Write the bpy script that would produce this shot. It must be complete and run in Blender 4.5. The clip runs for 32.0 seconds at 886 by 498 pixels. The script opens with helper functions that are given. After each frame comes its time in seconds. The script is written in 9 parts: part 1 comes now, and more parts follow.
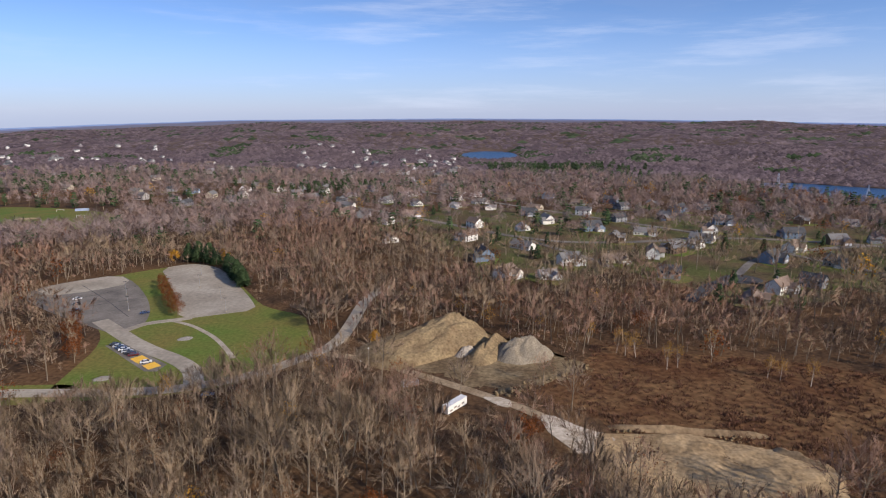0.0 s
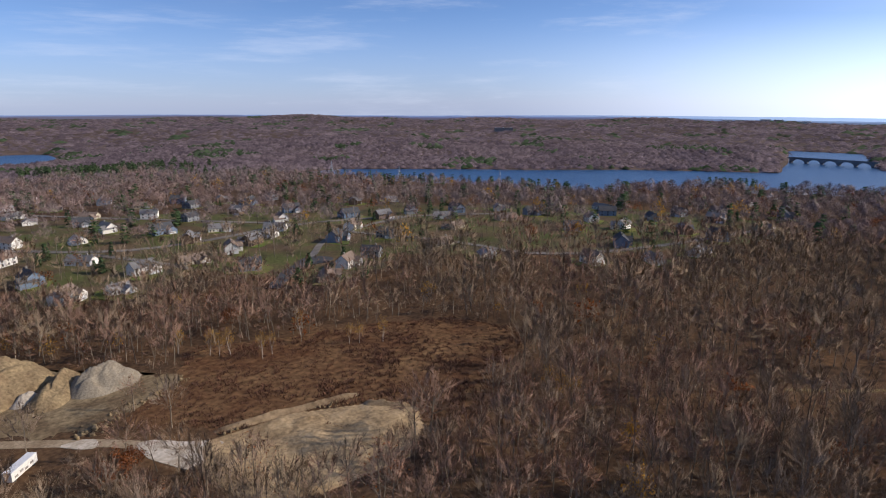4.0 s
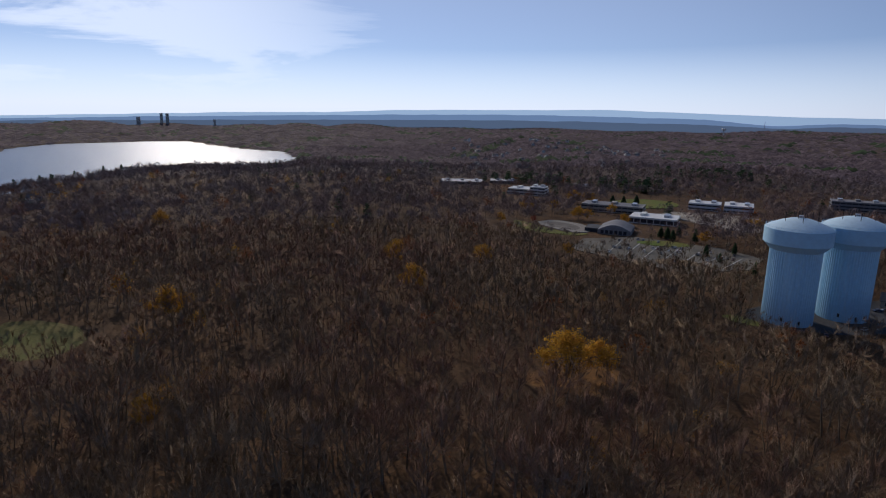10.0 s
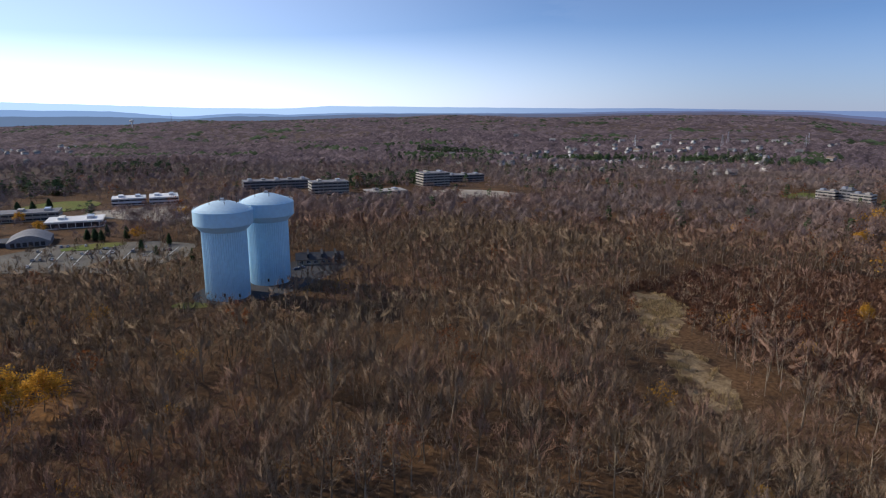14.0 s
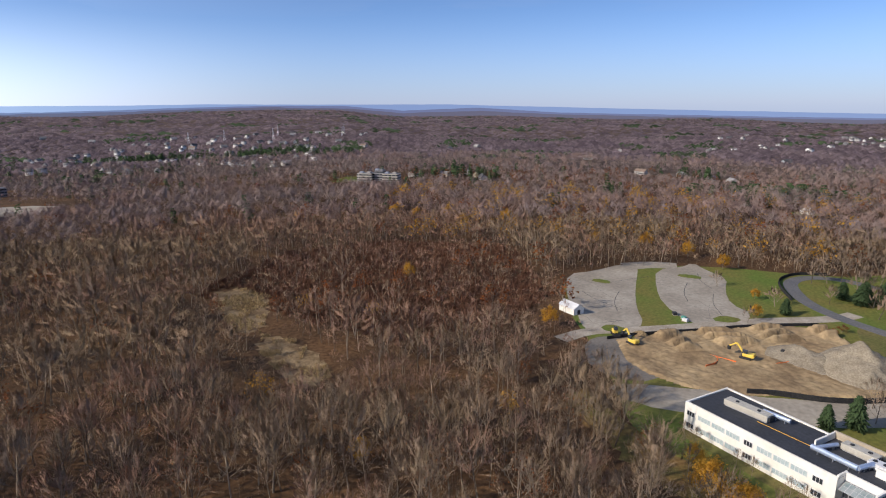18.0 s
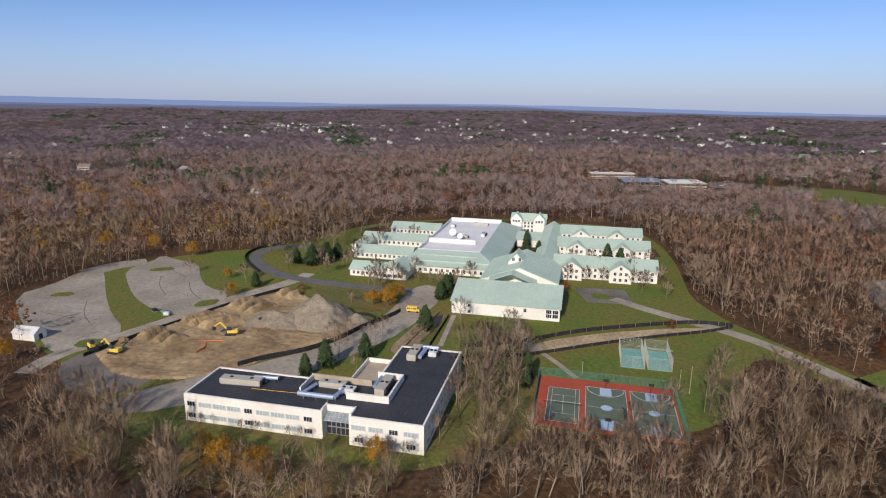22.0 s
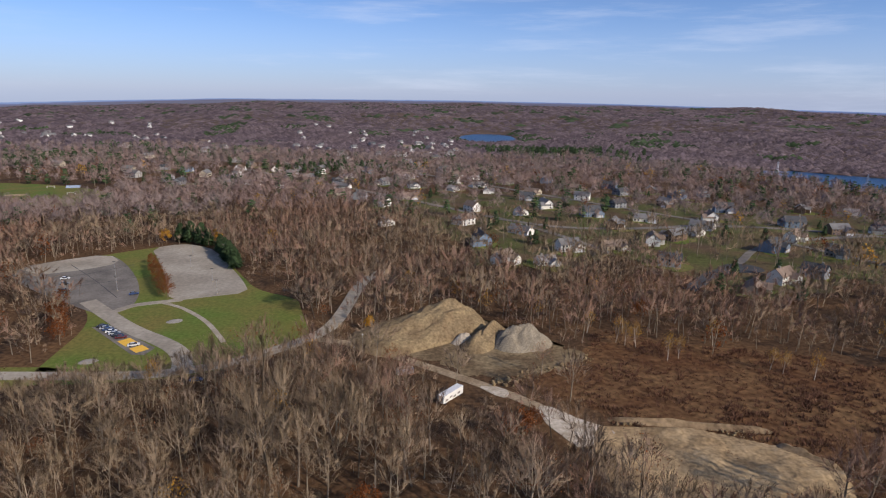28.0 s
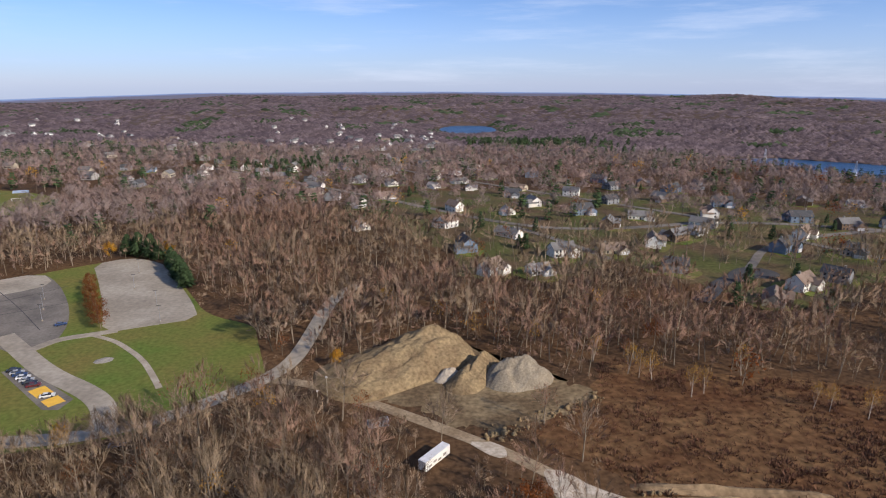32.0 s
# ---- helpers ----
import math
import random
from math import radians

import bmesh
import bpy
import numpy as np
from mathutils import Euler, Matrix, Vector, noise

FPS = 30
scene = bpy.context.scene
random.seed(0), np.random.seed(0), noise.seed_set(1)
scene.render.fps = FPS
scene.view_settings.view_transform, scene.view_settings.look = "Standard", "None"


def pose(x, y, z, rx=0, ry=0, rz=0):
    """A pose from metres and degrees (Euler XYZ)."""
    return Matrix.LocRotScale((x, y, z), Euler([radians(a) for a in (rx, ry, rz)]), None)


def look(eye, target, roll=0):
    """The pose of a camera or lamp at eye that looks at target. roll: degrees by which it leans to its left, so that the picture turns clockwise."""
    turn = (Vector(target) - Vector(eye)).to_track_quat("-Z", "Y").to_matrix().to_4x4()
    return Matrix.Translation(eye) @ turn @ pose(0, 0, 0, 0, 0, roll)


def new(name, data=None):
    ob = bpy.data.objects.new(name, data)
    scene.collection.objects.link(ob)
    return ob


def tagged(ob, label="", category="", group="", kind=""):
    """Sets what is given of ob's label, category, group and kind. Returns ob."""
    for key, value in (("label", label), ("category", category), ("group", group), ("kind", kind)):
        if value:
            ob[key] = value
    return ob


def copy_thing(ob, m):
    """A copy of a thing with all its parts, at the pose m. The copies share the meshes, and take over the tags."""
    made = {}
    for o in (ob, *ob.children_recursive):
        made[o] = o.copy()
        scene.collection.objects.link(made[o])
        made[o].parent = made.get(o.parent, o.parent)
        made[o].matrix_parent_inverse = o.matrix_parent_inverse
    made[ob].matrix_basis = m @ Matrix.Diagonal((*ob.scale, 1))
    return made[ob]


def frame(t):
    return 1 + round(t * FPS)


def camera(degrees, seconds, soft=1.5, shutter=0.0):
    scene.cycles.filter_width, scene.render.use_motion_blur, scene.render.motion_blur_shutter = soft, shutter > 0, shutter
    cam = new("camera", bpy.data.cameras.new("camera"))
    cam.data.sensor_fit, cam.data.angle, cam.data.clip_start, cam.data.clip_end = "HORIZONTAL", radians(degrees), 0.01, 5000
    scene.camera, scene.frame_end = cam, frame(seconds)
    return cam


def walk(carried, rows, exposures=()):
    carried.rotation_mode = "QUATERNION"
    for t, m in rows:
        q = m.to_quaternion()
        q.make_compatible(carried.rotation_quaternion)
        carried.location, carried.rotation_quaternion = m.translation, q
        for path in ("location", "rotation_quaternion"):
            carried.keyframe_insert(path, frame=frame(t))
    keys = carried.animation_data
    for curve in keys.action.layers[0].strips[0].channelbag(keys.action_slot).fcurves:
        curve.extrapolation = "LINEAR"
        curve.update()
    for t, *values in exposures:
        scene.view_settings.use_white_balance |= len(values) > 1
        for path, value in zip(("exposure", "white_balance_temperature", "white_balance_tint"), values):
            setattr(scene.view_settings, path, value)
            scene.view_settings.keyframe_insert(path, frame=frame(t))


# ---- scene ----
cam = camera(71.87, 32.0, soft=1.1)


def aim(x, y, z, yaw, pitch, roll):
    """Pose of the flying camera: heading to the left of +y, tilt above the level, lean."""
    return pose(x, y, z, 90 + pitch, 0, yaw) @ pose(0, 0, 0, 0, 0, roll)


PATH = [
    (0.0, aim(0.00, 0.00, 102.00, 1.03, -12.78, -0.07)),
    (0.5, aim(0.00, 0.00, 102.00, -0.79, -12.84, -0.11)),
    (1.0, aim(0.00, 0.00, 102.00, -3.38, -12.87, -0.06)),
    (1.5, aim(0.00, 0.00, 102.00, -7.71, -12.94, -0.09)),
    (2.0, aim(0.00, 0.00, 102.00, -13.12, -13.04, -0.08)),
    (2.5, aim(0.00, 0.00, 102.00, -18.56, -13.14, -0.02)),
    (4.5, aim(0.00, 0.00, 102.00, -46.35, -13.43, -0.19)),
    (5.0, aim(0.00, 0.00, 102.00, -55.90, -13.56, -0.17)),
    (5.5, aim(0.00, 0.00, 102.00, -66.01, -13.64, -0.09)),
    (6.0, aim(0.00, 0.00, 102.00, -76.24, -13.69, -0.04)),
    (6.5, aim(0.00, 0.00, 102.00, -87.69, -13.70, 0.00)),
    (7.0, aim(0.00, 0.00, 102.00, -95.90, -13.69, 0.17)),
    (7.5, aim(0.00, 0.00, 102.00, -103.94, -13.68, 0.21)),
    (8.0, aim(0.00, 0.00, 102.00, -112.86, -13.74, 0.29)),
    (8.5, aim(0.00, 0.00, 102.00, -121.09, -13.72, 0.52)),
    (9.0, aim(0.00, 0.00, 102.00, -130.70, -13.38, 1.24)),
    (9.5, aim(0.00, 0.00, 102.00, -139.76, -13.21, 1.27)),
    (10.0, aim(0.00, 0.00, 102.00, -149.49, -12.97, 0.91)),
    (10.5, aim(0.00, 0.00, 102.00, -158.42, -12.78, 0.67)),
    (11.0, aim(0.00, 0.00, 102.00, -166.14, -12.83, 0.76)),
    (11.5, aim(0.00, 0.00, 102.00, -172.68, -12.88, 0.83)),
    (12.0, aim(0.00, 0.00, 102.00, -178.21, -12.94, 0.82)),
    (12.5, aim(0.00, 0.00, 102.00, -183.62, -12.96, 0.82)),
    (13.0, aim(0.00, 0.00, 102.00, -189.35, -13.01, 0.75)),
    (13.5, aim(0.00, 0.00, 102.00, -194.86, -13.09, 0.59)),
    (14.0, aim(0.00, 0.00, 102.00, -200.21, -13.11, 0.51)),
    (14.5, aim(0.00, 0.00, 102.00, -204.85, -13.14, 0.49)),
    (16.5, aim(0.00, 0.00, 102.00, -222.92, -13.21, 0.11)),
    (17.0, aim(0.00, 0.00, 102.00, -228.30, -13.31, 0.08)),
    (17.5, aim(0.00, 0.00, 102.00, -233.73, -13.32, 0.00)),
    (18.0, aim(0.00, 0.00, 102.00, -239.62, -13.38, -0.27)),
    (18.5, aim(0.00, 0.00, 102.00, -245.45, -13.47, -0.22)),
    (19.0, aim(0.00, 0.00, 102.00, -252.16, -13.57, -0.25)),
    (19.5, aim(0.00, 0.00, 102.00, -259.23, -13.68, -0.14)),
    (20.0, aim(0.00, 0.00, 102.00, -266.83, -13.79, -0.14)),
    (20.5, aim(0.00, 0.00, 102.00, -273.15, -13.95, -0.01)),
    (21.0, aim(0.00, 0.00, 102.00, -278.27, -14.06, 0.18)),
    (21.5, aim(0.00, 0.00, 102.00, -283.61, -14.17, 0.31)),
    (22.0, aim(0.00, 0.00, 102.00, -287.92, -14.28, 0.48)),
    (22.5, aim(0.00, 0.00, 102.00, -291.62, -14.39, 0.54)),
    (23.0, aim(0.00, 0.00, 102.00, -294.99, -14.47, 0.63)),
    (23.5, aim(0.00, 0.00, 102.00, -297.01, -14.52, 0.62)),
    (24.0, aim(0.00, 0.00, 102.00, -297.49, -14.57, 0.57)),
    (24.5, aim(0.00, 0.00, 102.00, -297.19, -14.59, 0.45)),
    (25.0, aim(0.00, 0.00, 102.00, -296.66, -14.61, 0.42)),
    (25.1, aim(0.00, 0.00, 102.00, -299.40, -14.59, 0.56)),
    (25.2, aim(0.00, 0.00, 102.00, -302.00, -14.56, 0.70)),
    (25.3, aim(0.00, 0.00, 102.00, -305.40, -14.54, 0.84)),
    (25.4, aim(0.00, 0.00, 102.00, -309.30, -14.51, 0.97)),
    (25.5, aim(0.00, 0.00, 102.00, -314.42, -14.49, 1.11)),
    (25.6, aim(0.00, 0.00, 102.00, -322.00, -14.38, 1.19)),
    (25.7, aim(0.00, 0.00, 102.00, -330.90, -14.28, 1.26)),
    (25.8, aim(0.00, 0.00, 102.00, -337.00, -14.17, 1.34)),
    (25.9, aim(0.00, 0.00, 102.00, -343.30, -14.07, 1.42)),
    (26.0, aim(0.00, 0.00, 102.00, -349.20, -13.96, 1.49)),
    (26.1, aim(-0.15, 0.48, 101.73, -352.60, -13.94, 1.47)),
    (26.2, aim(-0.29, 0.96, 101.45, -354.60, -13.91, 1.44)),
    (26.3, aim(-0.44, 1.44, 101.18, -356.10, -13.89, 1.41)),
    (26.4, aim(-0.59, 1.91, 100.91, -357.00, -13.86, 1.38)),
    (26.5, aim(-0.73, 2.39, 100.64, -357.95, -13.84, 1.36)),
    (28.5, aim(-0.89, 10.57, 101.19, -359.49, -14.64, 0.85)),
    (29.0, aim(-1.07, 15.83, 100.87, -359.67, -14.83, 0.74)),
    (29.5, aim(-1.10, 20.79, 100.63, -359.90, -14.91, 0.68)),
    (30.0, aim(-1.11, 26.04, 100.69, -360.23, -15.00, 0.53)),
    (30.5, aim(-0.79, 31.82, 100.64, -360.45, -15.08, 0.40)),
    (31.0, aim(-0.57, 37.37, 100.69, -360.66, -15.14, 0.29)),
    (31.5, aim(-0.17, 43.38, 100.51, -360.84, -15.13, 0.15)),
    (32.0, aim(0.01, 49.61, 100.31, -361.09, -15.15, 0.06)),
]

# seconds, stops, kelvin, tint: the picture darkens and cools as it turns to the sun
EXPOSURES = [(0.0, 0.12, 6340, 17), (2.0, 0.07, 6340, 17), (4.5, -0.03, 6200, 16), (6.0, -0.45, 6050, 16), (7.5, -0.9, 6080, 15), (9.0, -0.99, 6080, 15), (10.0, -1.03, 6080, 15), (11.0, -0.95, 6080, 14), (12.0, -0.64, 6080, 14), (13.0, -0.4, 6100, 13), (14.0, -0.14, 6180, 13),
             (16.5, 0.15, 6300, 14), (18.0, 0.13, 6340, 14), (19.5, -0.06, 6410, 15), (25.0, -0.15, 6350, 16), (26.0, -0.24, 6260, 16), (28.5, 0.03, 6310, 16), (32.0, 0.17, 6350, 16)]
walk(cam, PATH, EXPOSURES)

# ---- light ----
SUN_AZ, SUN_EL = 128.0, 29.0     # degrees clockwise from +y, degrees above the level
sun = new("sun", bpy.data.lights.new("sun", "SUN"))
sun.data.energy, sun.data.angle, sun.data.color = 4.3, radians(0.6), (1.0, 0.895, 0.73)
s_dir = Vector((math.sin(radians(SUN_AZ)) * math.cos(radians(SUN_EL)), math.cos(radians(SUN_AZ)) * math.cos(radians(SUN_EL)), math.sin(radians(SUN_EL))))
sun.matrix_world = look(s_dir * 1500, (0, 0, 0))

world = bpy.data.worlds.new("sky")
scene.world = world
world.use_nodes = True
wn, wl = world.node_tree.nodes, world.node_tree.links
wn.clear()
w_out, w_bg = wn.new("ShaderNodeOutputWorld"), wn.new("ShaderNodeBackground")
w_sky = wn.new("ShaderNodeTexSky")
w_sky.sky_type, w_sky.sun_disc = "NISHITA", False
w_sky.sun_elevation, w_sky.sun_rotation = radians(SUN_EL), radians(SUN_AZ)
w_sky.air_density, w_sky.dust_density, w_sky.ozone_density, w_sky.altitude = 1.0, 0.3, 6.0, 1200
w_bg.inputs["Strength"].default_value = 0.145
# the sky's own colours, drawn down towards the level as in dry autumn air
w_co = wn.new("ShaderNodeTexCoord")
w_lift = wn.new("ShaderNodeMapping")
w_lift.inputs["Scale"].default_value = (1.0, 1.0, 1.7)
w_norm = wn.new("ShaderNodeVectorMath")
w_norm.operation = "NORMALIZE"
wl.new(w_co.outputs["Generated"], w_lift.inputs["Vector"])
wl.new(w_lift.outputs["Vector"], w_norm.inputs[0])
wl.new(w_norm.outputs["Vector"], w_sky.inputs["Vector"])
# a few thin wisps of high cloud, thickest on the sunny side
w_map, w_noise = wn.new("ShaderNodeMapping"), wn.new("ShaderNodeTexNoise")
w_map.inputs["Scale"].default_value = (1.5, 1.5, 9.0)
w_noise.inputs["Scale"].default_value, w_noise.inputs["Detail"].default_value, w_noise.inputs["Roughness"].default_value = 1.5, 8.0, 0.6
w_noise.inputs["Distortion"].default_value = 0.4
w_ramp = wn.new("ShaderNodeMapRange")
w_ramp.interpolation_type = "SMOOTHSTEP"
w_ramp.inputs["From Min"].default_value, w_ramp.inputs["From Max"].default_value, w_ramp.inputs["To Max"].default_value = 0.41, 0.58, 1.0
w_dot = wn.new("ShaderNodeVectorMath")
w_dot.operation = "DOT_PRODUCT"
w_dot.inputs[1].default_value = (math.sin(radians(134)), math.cos(radians(134)), 0.15)
w_side = wn.new("ShaderNodeMapRange")
w_side.interpolation_type = "SMOOTHSTEP"
w_side.inputs["From Min"].default_value, w_side.inputs["From Max"].default_value, w_side.inputs["To Min"].default_value, w_side.inputs["To Max"].default_value = -0.12, 1.0, 0.0, 0.95
w_amt = wn.new("ShaderNodeMath")
w_amt.operation = "MULTIPLY"
w_mix = wn.new("ShaderNodeMix")
w_mix.data_type = "RGBA"
w_milk = wn.new("ShaderNodeMix")         # milky haze low down, brighter towards the sun
w_milk.data_type = "RGBA"
w_milk.inputs["A"].default_value, w_milk.inputs["B"].default_value = (2.65, 3.15, 4.35, 1), (11.9, 13.1, 14.7, 1)
w_sep, w_low = wn.new("ShaderNodeSeparateXYZ"), wn.new("ShaderNodeMapRange")
w_low.interpolation_type = "SMOOTHSTEP"
w_low.inputs["From Min"].default_value, w_low.inputs["From Max"].default_value, w_low.inputs["To Min"].default_value, w_low.inputs["To Max"].default_value = -0.02, 0.15, 0.85, 0.06
w_max = wn.new("ShaderNodeMath")
w_max.operation = "MAXIMUM"
wl.new(w_co.outputs["Generated"], w_sep.inputs[0])
wl.new(w_sep.outputs["Z"], w_low.inputs["Value"])
wl.new(w_side.outputs["Result"], w_milk.inputs["Factor"])
wl.new(w_milk.outputs["Result"], w_mix.inputs["B"])
wl.new(w_low.outputs["Result"], w_max.inputs[0])
w_glow, w_max2 = wn.new("ShaderNodeMath"), wn.new("ShaderNodeMath")
w_glow.operation, w_max2.operation = "MULTIPLY", "MAXIMUM"
w_glow.inputs[1].default_value = 0.3
wl.new(w_side.outputs["Result"], w_glow.inputs[0])
wl.new(w_glow.outputs["Value"], w_max2.inputs[0])
wl.new(w_amt.outputs["Value"], w_max2.inputs[1])
wl.new(w_max2.outputs["Value"], w_max.inputs[1])
wl.new(w_co.outputs["Generated"], w_map.inputs["Vector"])
wl.new(w_map.outputs["Vector"], w_noise.inputs["Vector"])
wl.new(w_noise.outputs["Fac"], w_ramp.inputs["Value"])
wl.new(w_norm.outputs["Vector"], w_dot.inputs[0])
wl.new(w_dot.outputs["Value"], w_side.inputs["Value"])
wl.new(w_ramp.outputs["Result"], w_amt.inputs[0])
w_cirrus = wn.new("ShaderNodeMath")
w_cirrus.operation = "MULTIPLY_ADD"
w_cirrus.inputs[1].default_value, w_cirrus.inputs[2].default_value = 0.7, 0.12
w_dot2, w_bank = wn.new("ShaderNodeVectorMath"), wn.new("ShaderNodeMapRange")
w_dot2.operation, w_bank.interpolation_type = "DOT_PRODUCT", "SMOOTHSTEP"
w_dot2.inputs[1].default_value = (math.sin(radians(110)), math.cos(radians(110)), 0.0)
w_bank.inputs["From Min"].default_value, w_bank.inputs["From Max"].default_value = 0.72, 0.97
wl.new(w_norm.outputs["Vector"], w_dot2.inputs[0])
wl.new(w_dot2.outputs["Value"], w_bank.inputs["Value"])
wl.new(w_bank.outputs["Result"], w_cirrus.inputs[0])
wl.new(w_cirrus.outputs["Value"], w_amt.inputs[1])
wl.new(w_max.outputs["Value"], w_mix.inputs["Factor"])
wl.new(w_sky.outputs["Color"], w_mix.inputs["A"])
# thin streaks high in the north
w_map2, w_noise2, w_ramp2 = wn.new("ShaderNodeMapping"), wn.new("ShaderNodeTexNoise"), wn.new("ShaderNodeMapRange")
w_map2.inputs["Scale"].default_value = (1.3, 2.2, 13.0)
w_noise2.inputs["Scale"].default_value, w_noise2.inputs["Detail"].default_value, w_noise2.inputs["Roughness"].default_value = 2.2, 7.0, 0.62
w_ramp2.interpolation_type = "SMOOTHSTEP"
w_ramp2.inputs["From Min"].default_value, w_ramp2.inputs["From Max"].default_value, w_ramp2.inputs["To Max"].default_value = 0.5, 0.74, 0.3
w_dot3, w_north, w_thin, w_streak = wn.new("ShaderNodeVectorMath"), wn.new("ShaderNodeMapRange"), wn.new("ShaderNodeMath"), wn.new("ShaderNodeMix")
w_dot3.operation, w_thin.operation, w_streak.data_type = "DOT_PRODUCT", "MULTIPLY", "RGBA"
w_dot3.inputs[1].default_value = (math.sin(radians(22)), math.cos(radians(22)), 0.0)
w_north.interpolation_type = "SMOOTHSTEP"
w_north.inputs["From Min"].default_value, w_north.inputs["From Max"].default_value = 0.3, 0.95
w_streak.inputs["B"].default_value = (5.2, 5.7, 6.5, 1)
wl.new(w_co.outputs["Generated"], w_map2.inputs["Vector"])
wl.new(w_map2.outputs["Vector"], w_noise2.inputs["Vector"])
wl.new(w_noise2.outputs["Fac"], w_ramp2.inputs["Value"])
wl.new(w_co.outputs["Generated"], w_dot3.inputs[0])
wl.new(w_dot3.outputs["Value"], w_north.inputs["Value"])
wl.new(w_ramp2.outputs["Result"], w_thin.inputs[0])
wl.new(w_north.outputs["Result"], w_thin.inputs[1])
wl.new(w_thin.outputs["Value"], w_streak.inputs["Factor"])
wl.new(w_mix.outputs["Result"], w_streak.inputs["A"])
wl.new(w_streak.outputs["Result"], w_bg.inputs["Color"])
wl.new(w_bg.outputs["Background"], w_out.inputs["Surface"])


# ---- materials ----
def mat(name, col, col2=None, rough=0.9, scale=0.2, fine=2.5, fine_amt=0.35, metal=0.0, bump=0.0, island=0.0, rand=0.0, sharp=0.35, spec=None):
    """Surface of two colours mixed by a broad noise, darkened and lightened by a fine one; optional spread piece by piece."""
    m = bpy.data.materials.new(name)
    m.use_nodes = True
    n, l = m.node_tree.nodes, m.node_tree.links
    b = n["Principled BSDF"]
    b.inputs["Roughness"].default_value, b.inputs["Metallic"].default_value = rough, metal
    b.inputs["Specular IOR Level"].default_value = (0.05 if rough >= 0.8 else 0.3) if spec is None else spec
    co = n.new("ShaderNodeTexCoord")
    broad, small = n.new("ShaderNodeTexNoise"), n.new("ShaderNodeTexNoise")
    broad.inputs["Scale"].default_value, broad.inputs["Detail"].default_value = scale, 3.0
    small.inputs["Scale"].default_value, small.inputs["Detail"].default_value = fine, 4.0
    r1, r2 = n.new("ShaderNodeMapRange"), n.new("ShaderNodeMapRange")
    r1.inputs["From Min"].default_value, r1.inputs["From Max"].default_value = 0.5 - sharp / 2, 0.5 + sharp / 2
    r2.inputs["From Min"].default_value, r2.inputs["From Max"].default_value = 0.25, 0.75
    r2.inputs["To Min"].default_value, r2.inputs["To Max"].default_value = 1 - fine_amt, 1 + fine_amt
    mix, mul = n.new("ShaderNodeMix"), n.new("ShaderNodeMix")
    mix.data_type = mul.data_type = "RGBA"
    mul.blend_type = "MULTIPLY"
    mul.inputs["Factor"].default_value = 1.0
    c2 = col2 or tuple(v * 0.75 for v in col)
    mix.inputs["A"].default_value, mix.inputs["B"].default_value = (*col, 1), (*c2, 1)
    for node in (broad, small):
        l.new(co.outputs["Object"], node.inputs["Vector"])
    l.new(broad.outputs["Fac"], r1.inputs["Value"])
    l.new(small.outputs["Fac"], r2.inputs["Value"])
    l.new(r1.outputs["Result"], mix.inputs["Factor"])
    l.new(mix.outputs["Result"], mul.inputs["A"])
    val = r2.outputs["Result"]
    for amount, node, socket in ((island, "ShaderNodeNewGeometry", "Random Per Island"), (rand, "ShaderNodeObjectInfo", "Random")):
        if amount:
            src, r3, mm = n.new(node), n.new("ShaderNodeMapRange"), n.new("ShaderNodeMath")
            r3.inputs["To Min"].default_value, r3.inputs["To Max"].default_value = 1 - amount, 1 + amount
            mm.operation = "MULTIPLY"
            l.new(src.outputs[socket], r3.inputs["Value"])
            l.new(val, mm.inputs[0])
            l.new(r3.outputs["Result"], mm.inputs[1])
            val = mm.outputs["Value"]
    l.new(val, mul.inputs["B"])
    l.new(mul.outputs["Result"], b.inputs["Base Color"])
    if bump:
        bp = n.new("ShaderNodeBump")
        bp.inputs["Strength"].default_value, bp.inputs["Distance"].default_value = min(1, bump), bump
        l.new(small.outputs["Fac"], bp.inputs["Height"])
        l.new(bp.outputs["Normal"], b.inputs["Normal"])
    return m


M_LITTER = mat("leaf_litter", (0.13, 0.073, 0.036), (0.072, 0.045, 0.027), scale=0.035, fine=0.55, fine_amt=0.5, bump=0.4)
M_LAWN = mat("lawn", (0.114, 0.158, 0.034), (0.175, 0.15, 0.046), scale=0.04, fine=0.6, fine_amt=0.28)
M_YARD = mat("garden_grass_and_leaves", (0.095, 0.1, 0.035), (0.125, 0.085, 0.05), scale=0.03, fine=0.5, fine_amt=0.35, sharp=0.2)
M_LAWN_DRY = mat("worn_lawn", (0.17, 0.14, 0.055), (0.12, 0.125, 0.04), scale=0.06, fine=0.7, fine_amt=0.3)
M_ASPHALT = mat("old_asphalt", (0.23, 0.205, 0.175), (0.14, 0.125, 0.11), rough=0.85, scale=0.07, fine=0.8, fine_amt=0.2)
M_ASPHALT_PALE = mat("pale_asphalt", (0.385, 0.34, 0.272), (0.29, 0.252, 0.2), rough=0.85, scale=0.045, fine=0.5, fine_amt=0.2, sharp=0.25)
M_ASPHALT_DARK = mat("new_asphalt", (0.06, 0.06, 0.065), (0.085, 0.082, 0.08), rough=0.8, scale=0.1, fine=1.0, fine_amt=0.2)
M_ASPHALT_BLUE = mat("bluish_asphalt", (0.125, 0.125, 0.13), (0.16, 0.155, 0.15), rough=0.8, scale=0.1, fine=1.0, fine_amt=0.2)
M_CONCRETE = mat("concrete", (0.43, 0.375, 0.3), (0.31, 0.262, 0.2), scale=0.15, fine=1.2, fine_amt=0.25)
